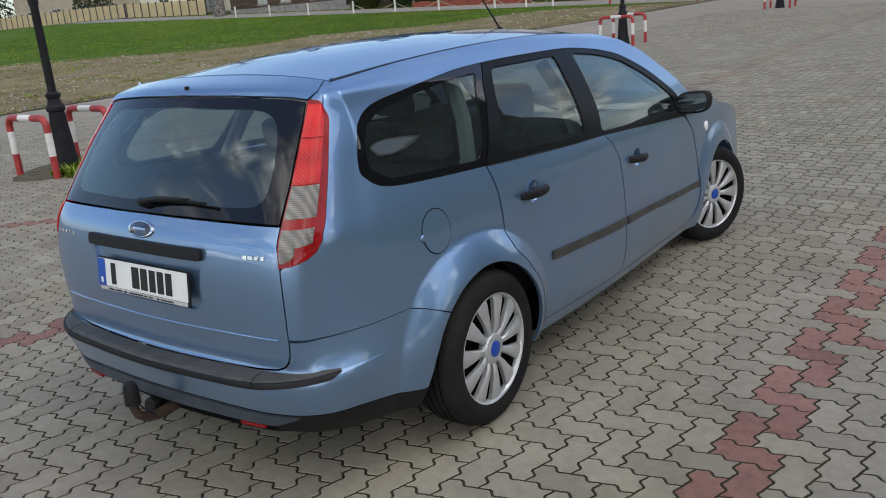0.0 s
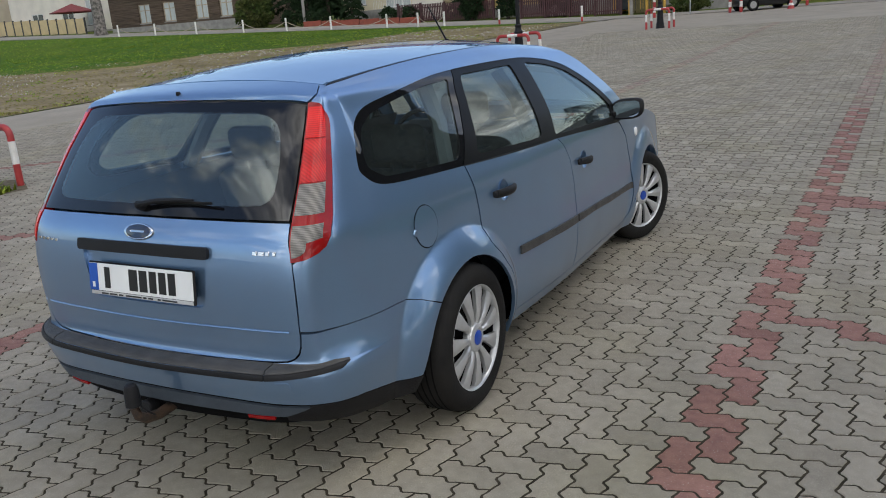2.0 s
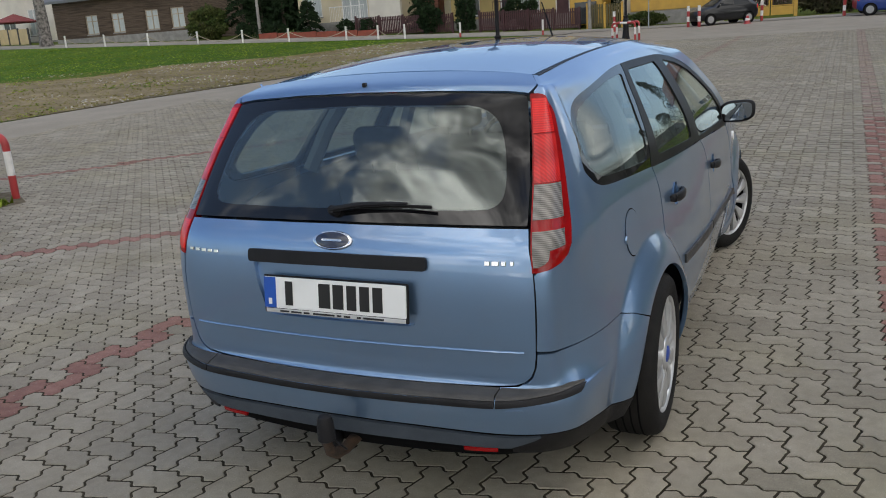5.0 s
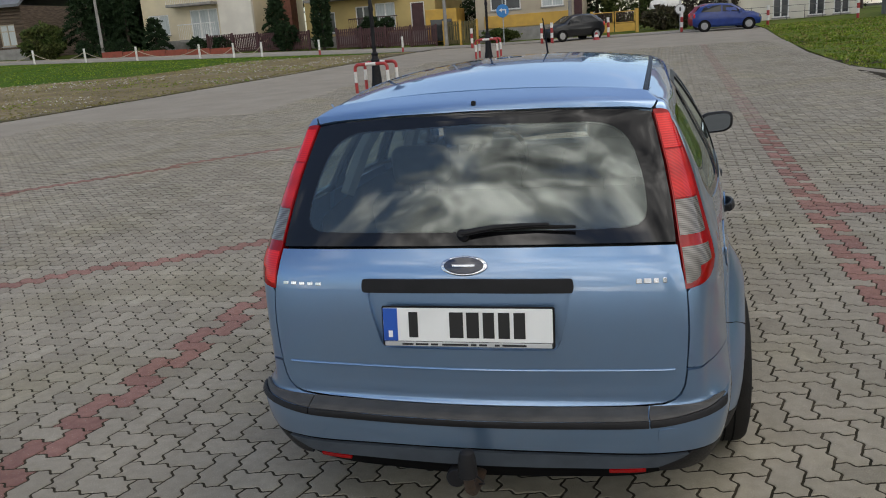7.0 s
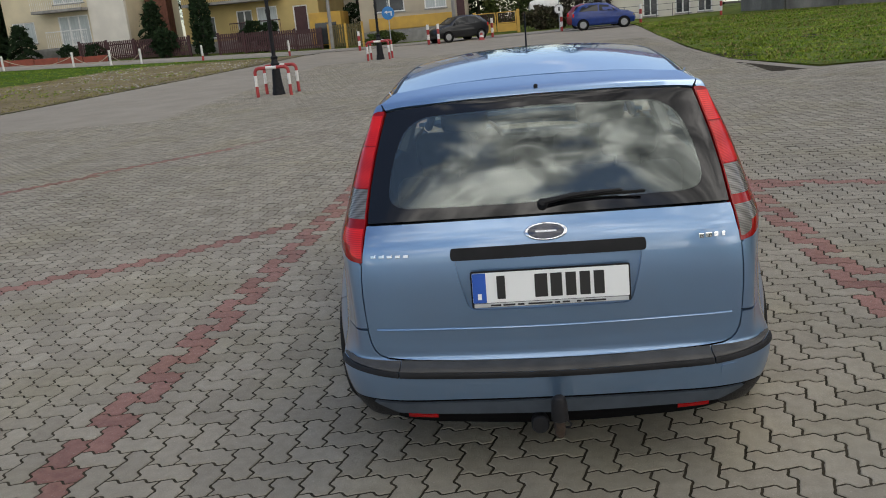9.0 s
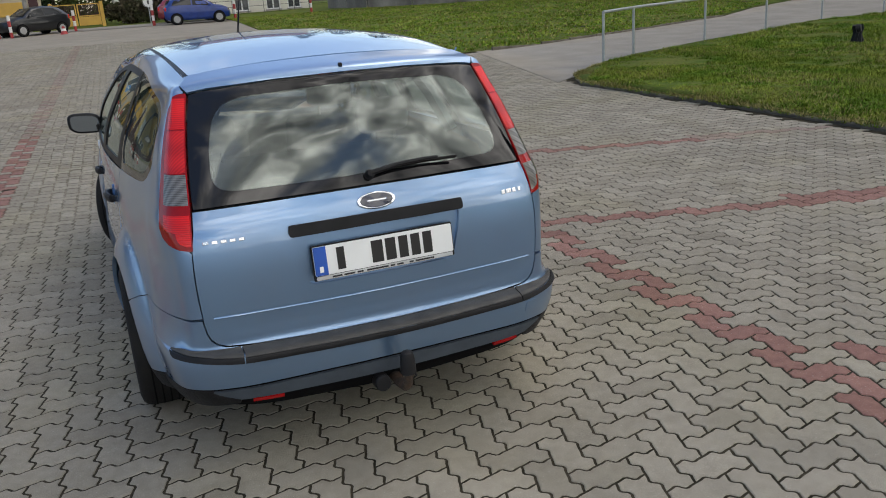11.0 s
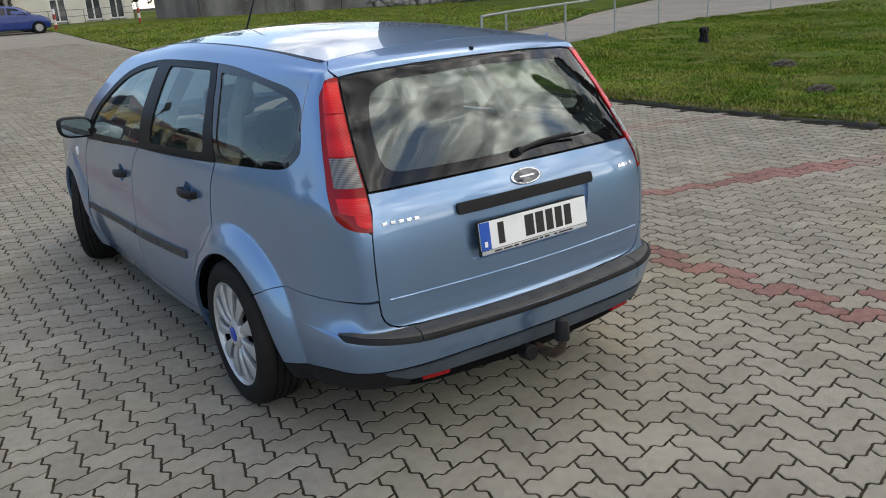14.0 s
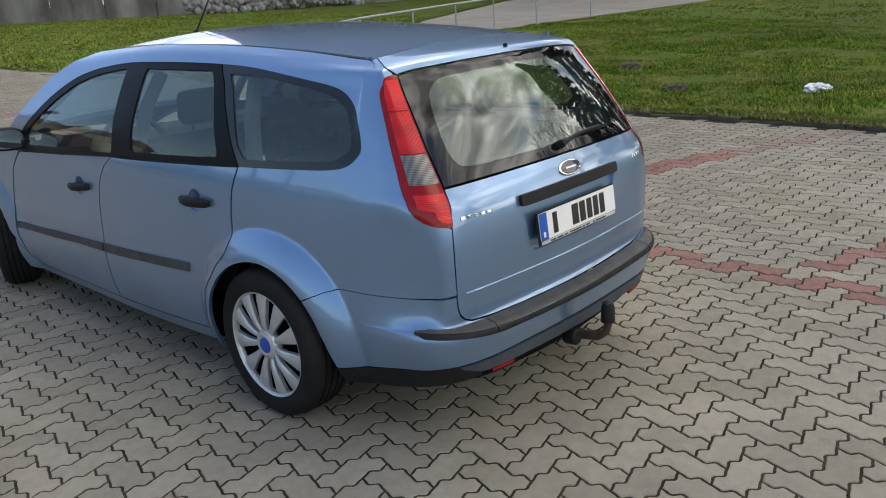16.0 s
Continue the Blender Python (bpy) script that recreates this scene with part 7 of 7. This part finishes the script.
# x, half width, lowest, belt, top, half width of the top
STATIONS = ((-1.82, 0.52, 0.36, 0.58, 0.62, 0.46), (-1.74, 0.68, 0.26, 0.70, 0.75, 0.58), (-1.40, 0.79, 0.22, 0.84, 0.90, 0.62), (-0.98, 0.815, 0.21, 0.91, 0.97, 0.66),
            (-0.62, 0.82, 0.21, 0.93, 1.22, 0.60), (-0.28, 0.82, 0.21, 0.95, 1.40, 0.56), (0.30, 0.82, 0.21, 0.97, 1.47, 0.57), (0.95, 0.82, 0.21, 0.99, 1.45, 0.56),
            (1.40, 0.81, 0.23, 1.00, 1.33, 0.54), (1.66, 0.78, 0.26, 1.00, 1.06, 0.60), (1.80, 0.68, 0.36, 0.86, 0.90, 0.56))


def station(x):
    k = max(i for i in range(len(STATIONS) - 1) if STATIONS[i][0] <= x or i == 0)
    p, q = STATIONS[k], STATIONS[k + 1]
    t = (x - p[0]) / (q[0] - p[0])
    return [a + (b - a) * t for a, b in zip(p, q)]


def parked_car(label, x, y, turn, paint, size=0.88):
    c = thing("parked_car", label, "car", Matrix.Translation((x, y, land(x, y))) @ pose(0, 0, 0, 0, 0, turn) @ Matrix.Scale(size, 4))

    def ring(px, w, low, belt, top, tw):
        half = [(0, low), (w * 0.86, low), (w * 0.97, low + 0.10), (w, (low + belt) * 0.5), (w * 0.985, belt - 0.07), (w * 0.95, belt), (tw + 0.02, top - 0.07), (tw * 0.86, top - 0.015), (0, top + 0.015)]
        return [(px, a, b) for a, b in half] + [(px, -a, b) for a, b in half[-2:0:-1]]

    bm = bmesh.new()
    rings = [[bm.verts.new(p) for p in ring(*s)] for s in STATIONS]
    n = len(rings[0])
    for a, b in zip(rings, rings[1:]):
        for k in range(n):
            bm.faces.new((a[k], a[(k + 1) % n], b[(k + 1) % n], b[k]))
    bm.faces.new(rings[0])
    bm.faces.new(rings[-1])
    shell = part("body", bm, paint, c, "", True)

    def flank_at(px, f, s, out=0.012):
        _, w, low, belt, top, tw = station(px)
        return (px, s * (w * 0.95 + (tw + 0.02 - w * 0.95) * f + out), belt + (top - 0.07 - belt) * f)

    def panel(points, name, note):
        bm = bmesh.new()
        a = [bm.verts.new(p) for p in points]
        mid = Vector((points[0][0] * 0 + sum(p[0] for p in points) / len(points), 0, 0.9))
        b = [bm.verts.new(Vector(p) + (mid - Vector(p)).normalized() * 0.03) for p in points]
        bm.faces.new(a)
        bm.faces.new(b[::-1])
        for k in range(len(a)):
            bm.faces.new((a[k], a[(k + 1) % len(a)], b[(k + 1) % len(a)], b[k]))
        part(name, bm, CAR_PANE, shell, note)

    for s in (-1, 1):
        panel([flank_at(-0.80, 0.12, s), flank_at(0.22, 0.10, s), flank_at(0.22, 0.92, s), flank_at(-0.22, 0.90, s), flank_at(-0.50, 0.80, s)], "side_window", "dark side window")
        panel([flank_at(0.30, 0.10, s), flank_at(1.36, 0.14, s), flank_at(1.22, 0.86, s), flank_at(0.90, 0.92, s), flank_at(0.30, 0.92, s)], "side_window", "dark side window")
        for wx in (-1.16, 1.16):
            side = pose(wx, s * 0.70, 0.285, -90 * s, 0, 0)
            # a black disc on the closed flank paints the arch opening's shade
            part("wheel_arch", lathe(bmesh.new(), [(0.0, 0.10), (0.335, 0.122), (0.345, 0.10)], 24, side), BLACK_AND_SHADE, c)
            wheel = part("wheel", lathe(bmesh.new(), [(0.0, -0.05), (0.285, -0.06), (0.285, 0.11), (0.25, 0.135), (0.19, 0.128)], 24, side), RUBBER, c, "", True)
            part("hubcap", lathe(bmesh.new(), [(0.0, 0.135), (0.07, 0.140), (0.15, 0.136), (0.19, 0.128)], 20, side), HUB_GREY, wheel, "silver hubcap")
        part("tail_light", boxed((1.60, s * 0.70 - 0.07, 0.74), (1.76, s * 0.70 + 0.07, 0.96), 0.03), LAMP_RED, c)
        part("headlight", boxed((-1.76, s * 0.55 - 0.12, 0.56), (-1.62, s * 0.55 + 0.14, 0.72), 0.03), LAMP_CLEAR, c)
        part("door_mirror", boxed((-0.72, s * 0.86 - 0.07, 0.93), (-0.62, s * 0.86 + 0.07, 1.06), 0.02), paint, c)
    for x0, x1, nm in ((-0.93, -0.32, "windscreen"), (1.62, 1.42, "rear_screen")):
        (_, w0, _, _, t0, h0), (_, w1, _, _, t1, h1) = station(x0), station(x1)
        panel([(x0, -h0 * 0.9, t0 + 0.022), (x0, h0 * 0.9, t0 + 0.022), (x1, h1 * 0.86, t1 + 0.022), (x1, -h1 * 0.86, t1 + 0.022)], nm, "dark screen glass")


BLUE_CAR = surf("blue_car_paint", (0.006, 0.034, 0.20), None, 4, 0.4, coat=0.6, spec=0.3)
BLACK_CAR = surf("black_car_paint", (0.008, 0.009, 0.011), None, 4, 0.3, coat=0.5, spec=0.3)
RED_CAR = surf("red_car_paint", (0.22, 0.012, 0.02), None, 4, 0.3, coat=1.0)
parked_car("dark blue small hatchback parked beside a bollard", 4.45, 40.8, 176, BLUE_CAR)
parked_car("dark red small car parked behind the blue one", 4.35, 43.4, 176, RED_CAR)
parked_car("black small hatchback parked across from the gate", -3.1, 41.2, 36, BLACK_CAR)

# ---- what stands behind the camera, seen mirrored in the car's glass ----
conifer(20.5, -5.6, 17.0, 9.0, "tall dark spruce behind the lawn", 62, False, 9000)
conifer(25.0, -0.5, 16.0, 8.5, "tall dark spruce behind the lawn", 61, False, 9000)
conifer(11.0, -22.0, 8.5, 5.0, "tall dark spruce behind the lawn", 63, False, 9000)


def bare_tree(x, y, high, seed):
    r = random.Random(seed)
    tree = thing("bare_tree", "tall leafless tree with a wide branching crown", "tree", Matrix.Translation((x, y, land(x, y))))
    part("trunk", tube(bmesh.new(), [(0, 0, -0.3), (0, 0, high * 0.2), (0.1, 0.1, high * 0.42)], [0.32, 0.24, 0.19], 10), BARK_DARK, tree)
    bm = bmesh.new()

    def grow(p, d, length, rad, level):
        mid = p + d * length * 0.5 + Vector((r.uniform(-1, 1), r.uniform(-1, 1), r.uniform(-0.3, 0.6))) * length * 0.08
        end = p + d * length
        tube(bm, [p, mid, end], [rad, rad * 0.8, rad * 0.55], 4, False)
        if level:
            for _ in range(3 if level > 1 else 4):
                e = (d + Vector((r.uniform(-1, 1), r.uniform(-1, 1), r.uniform(-0.2, 0.9))) * 0.75).normalized()
                grow(p + d * length * r.uniform(0.55, 1.0), e, length * r.uniform(0.55, 0.8), rad * 0.5, level - 1)

    for k in range(6):
        a = k * 1.05
        grow(Vector((0.05, 0.05, high * (0.28 + 0.025 * k))), Vector((math.cos(a) * 0.7, math.sin(a) * 0.7, 0.8)).normalized(), high * 0.26, 0.11, 4)
    part("limbs", bm, BARK_DARK, tree)


bare_tree(17.0, -11.5, 13.0, 3)
for k in range(6):
    conifer(46 + 2 * math.sin(k * 2.1), -22 + 8 * k, 9 + 2 * math.sin(k * 1.3), 7.5, "dark spruce in the tree belt beside the lawn", 90 + k, False, 2400)


def apartment_building(at, wide, deep, high):
    home = thing("apartment_building", "grey apartment building with a pitched roof behind the old wall", "building", at)
    grey = surf("grey_building_render", (0.10, 0.099, 0.097), (0.08, 0.08, 0.08), 0.6, 0.9, stain=0.2)
    part("wall", boxed((-wide / 2, 0, -1.5), (wide / 2, deep, high)), grey, home)
    bm = bmesh.new()
    ends = [[bm.verts.new(p) for p in ((xx, -0.5, high + 0.004), (xx, deep / 2, high + 4.5), (xx, deep + 0.5, high + 0.004))] for xx in (-wide / 2 - 0.5, wide / 2 + 0.5)]
    bm.faces.new(ends[0])
    bm.faces.new(ends[1][::-1])
    for k in range(3):
        bm.faces.new((ends[0][k], ends[0][(k + 1) % 3], ends[1][(k + 1) % 3], ends[1][k]))
    part("roof", bm, ROOF_GREY, home)
    for j in range(int(high / 2.9) - 1):
        for i in range(9):
            xx, zz = -wide / 2 + 1.8 + i * (wide - 5.0) / 8, 1.8 + j * 2.9
            win = part("window", boxed((xx, -0.05, zz), (xx + 1.4, -0.003, zz + 1.5)), STONE, home)
            part("pane", boxed((xx + 0.08, -0.06, zz + 0.08), (xx + 1.32, -0.052, zz + 1.42)), WIN_DARK, win)


apartment_building(Matrix.Translation((39.5, 34.3, 0.5)) @ pose(0, 0, 0, 0, 0, -49), 34, 12, 31)
house("beige house with dark windows at the meadow's far end", -100, -80, 52, 62, 2.4, 7.6, BEIGE, ROOF_GREY, [(-97.5, -95.5, 3.4, 5.0, WIN_DARK, 1), (-92, -90, 3.4, 5.0, WIN_DARK, 1), (-86, -84, 3.4, 5.0, WIN_DARK, 1)])
panel_fence([(-125, 45.6), (-68.3, 45.6)], 1.25, 1.15, TRIM_GREY, FENCE_CREAM, "long cream panel fence with dark posts", 0.05)
for k, x in enumerate((-79.0, -77.2, -75.6, -73.8)):
    conifer(x, 47.5, 2.6 + 0.4 * (k % 2), 1.4, "small dark conifer behind the cream fence", 150 + k, False, 1200)
for k in range(9):
    conifer(-104 - 5.5 * k, 52 - 1.5 * k, 7 + 2 * math.sin(k * 1.7), 6.0, "dark spruce at the meadow's far end", 170 + k, False, 1500)
# added backdrop that keeps brightness from showing through the spruces
bush(-34.6, 50.5, 4.6, 1.3, 5.6, "tall dark evergreen backdrop added behind the spruces", NEEDLES, 180, 7000, 0, 0.42)
conifer(-32.6, 53.0, 9.0, 5.5, "dark spruce between the houses", 160)
for k in range(22):
    x = -78 + 4.9 * k
    conifer(x, 66 + 4 * math.sin(k * 1.9), 10 + 2.0 * math.sin(k * 2.7), 6.5, "dark spruce in the belt behind the houses", 120 + k, False, 1500)

# ---- block paving: interlocking zigzag blocks in herringbone bond ----
A = 0.119
GRID_TURN = -1.6
ORIGIN = (1.672, 0.135)
cg, sg = math.cos(radians(GRID_TURN)), math.sin(radians(GRID_TURN))


def grid_to_world(u, v):
    return ORIGIN[0] + u * cg - v * sg, ORIGIN[1] + u * sg + v * cg


def edge_wave(fine):
    h = 0.0128
    if fine:
        return [(0.0, 0.0), (0.18, h * 0.4), (0.34, h), (0.43, h * 0.8), (0.57, -h * 0.8), (0.66, -h), (0.82, -h * 0.4)]
    return [(0.0, 0.0), (0.28, h), (0.72, -h)]


def block_outline(flat, fine):
    """The outline of a block that lies along u (flat) or along v, from its lower left cell corner, in metres."""
    w, h = (2, 1) if flat else (1, 2)
    pts = []
    for i in range(w):
        pts += [((i + t) * A, d) for t, d in edge_wave(fine)]
    for j in range(h):
        pts += [(w * A + d, (j + t) * A) for t, d in edge_wave(fine)]
    back = [((i + t) * A, h * A + d) for i in range(w) for t, d in edge_wave(fine)] + [(w * A, h * A)]
    pts += back[::-1][:-1]
    back = [(d, (j + t) * A) for j in range(h) for t, d in edge_wave(fine)] + [(0.0, h * A)]
    pts += back[::-1][:-1]
    return np.array(pts)


def inset(pts, d):
    a, b = np.roll(pts, 1, 0), np.roll(pts, -1, 0)
    e1, e2 = pts - a, b - pts
    n1 = np.stack([-e1[:, 1], e1[:, 0]], 1) / np.linalg.norm(e1, axis=1)[:, None]
    n2 = np.stack([-e2[:, 1], e2[:, 0]], 1) / np.linalg.norm(e2, axis=1)[:, None]
    m = n1 + n2
    m /= np.linalg.norm(m, axis=1)[:, None] + 1e-9
    k = np.clip(1 / np.maximum((m * n1).sum(1), 0.5), 1, 1.6)
    return pts + m * (d * k)[:, None]


def block_mesh(flat, fine):
    """Vertices round the block's middle and faces: a chamfered top and upright sides."""
    pts = block_outline(flat, fine)
    mid = np.array([A, A / 2]) if flat else np.array([A / 2, A])
    rim, top, low = inset(pts, 0.0050) - mid, inset(pts, 0.0078) - mid, inset(pts, 0.0050) - mid
    n = len(pts)
    rows = [(low, -0.02), (rim, -0.0028), (top, 0.0)] if fine else [(low, -0.02), (inset(pts, 0.0070) - mid, 0.0)]
    verts = np.vstack([np.column_stack([r, np.full(n, z)]) for r, z in rows])
    faces = []
    for k in range(len(rows) - 1):
        faces += [(k * n + i, k * n + (i + 1) % n, (k + 1) * n + (i + 1) % n, (k + 1) * n + i) for i in range(n)]
    faces.append(tuple(range((len(rows) - 1) * n, len(rows) * n)))
    return verts, faces, mid


RED_LINES = [((1.95, -1.15), (6.2, -2.95)), ((1.95, 1.47), (6.2, -0.05)), ((1.95, 4.05), (6.2, 2.75)), ((-2.2, 3.55), (-5.3, 1.0)), ((-3.9, 9.6), (-9.0, 4.0))]


def is_red(i, j, flat, x, y):
    for col in (0, -32):
        if (flat and i == col) or (not flat and col <= i <= col + 1):
            return True
    for (ax, ay), (bx, by) in RED_LINES:
        dx, dy = bx - ax, by - ay
        t = ((x - ax) * dx + (y - ay) * dy) / (dx * dx + dy * dy)
        if -0.01 <= t <= 1.01 and abs((x - ax) * dy - (y - ay) * dx) / math.hypot(dx, dy) < 0.088:
            return True
    return False


paving = tagged(new("pavement"), "grey interlocking concrete block paving with red marking lines", "paving", kind="structure")
cells = []
for i in range(-140, 45):
    for j in range(-75, 260):
        k = (i - j) % 4
        if k not in (0, 3):
            continue
        flat = k == 0
        u, v = (i + 1.0, j + 0.5) if flat else (i + 0.5, j + 1.0)
        x, y = grid_to_world(u * A, v * A)
        right = 6.16 if y < 7.3 else (5.9 if y < 13.4 else 4.9)
        if 7.3 <= y < 13.4:
            right = 5.95 + (y - 7.3) * 0.2
        if x > right or y < -7.6:
            continue
        if not ((y < 13.9 and x > -12.9) or (y < 29.5 and x > -8.0)):
            continue
        cells.append((i, j, flat, x, y))

shapes = {(flat, fine): block_mesh(flat, fine) for flat in (True, False) for fine in (True, False)}
single, joined = [], {}
for i, j, flat, x, y in cells:
    red = is_red(i, j, flat, x, y)
    near = -4.2 < x < 4.6 and -5.2 < y < 6.0
    if -2.08 < x < 2.08 and -2.95 < y < -0.95:
        single.append((flat, red, x, y))
    else:
        joined.setdefault((flat, red and (2 if y > 8.8 or x > 4.7 else 1), near), []).append((x, y))

rng = np.random.default_rng(5)
for (flat, red, near), places in joined.items():
    verts, faces, _ = shapes[(flat, near)]
    rot = np.array([[cg, sg], [-sg, cg]])
    local = verts.copy()
    local[:, :2] = verts[:, :2] @ rot
    P = np.array(places)
    V = np.repeat(local[None], len(P), 0)
    tilt = rng.normal(0, 0.0026, (len(P), 2))
    V[:, :, 2] += (V[:, :, :2] * tilt[:, None, :]).sum(2) + rng.normal(0, 0.0004, len(P))[:, None]
    V[:, :, 0] += P[:, 0, None]
    V[:, :, 1] += P[:, 1, None]
    V[:, :, 2] += np.array([land(x, y) for x, y in P])[:, None]
    n = len(verts)
    mesh = bpy.data.meshes.new("blocks")
    counts = np.array([len(f) for f in faces])
    loops = np.concatenate([np.array(f) for f in faces])
    mesh.vertices.add(n * len(P))
    mesh.vertices.foreach_set("co", V.reshape(-1))
    all_loops = (loops[None] + (np.arange(len(P)) * n)[:, None]).reshape(-1)
    all_counts = np.tile(counts, len(P))
    mesh.loops.add(len(all_loops))
    mesh.loops.foreach_set("vertex_index", all_loops.astype(np.int32))
    mesh.polygons.add(len(all_counts))
    mesh.polygons.foreach_set("loop_start", np.concatenate([[0], np.cumsum(all_counts)[:-1]]).astype(np.int32))
    mesh.update(calc_edges=True)
    mesh.validate()
    mesh.shade_flat()
    ob = link("blocks", mesh, (PAVER, PAVER_RED, PAVER_WORN)[int(red)], paving)
    ob["kind"] = "stuff"

one = {}
for flat, red, x, y in single:
    if (flat, red) not in one:
        verts, faces, _ = shapes[(flat, True)]
        mesh = bpy.data.meshes.new("paving_block")
        mesh.from_pydata([tuple(map(float, v)) for v in verts], [], faces)
        mesh.materials.append(PAVER_RED_ONE if red else PAVER_ONE)
        one[(flat, red)] = mesh
    ob = new("paving_block", one[(flat, red)])
    ob.parent = paving
    ob.matrix_basis = pose(x, y, land(x, y) + random.gauss(0, 0.0004), random.gauss(0, 0.15), random.gauss(0, 0.15), GRID_TURN)
structure(sheet("far_paving", far_paving, land, 1.5, PAVED, -0.0015, 0.0), "grey block paving of the wide square", "paving")
structure(sheet("paving_apron", apron, land, 0.6, PAVED, -0.0015, 0.0), "grey paving where the path leaves the square", "paving")
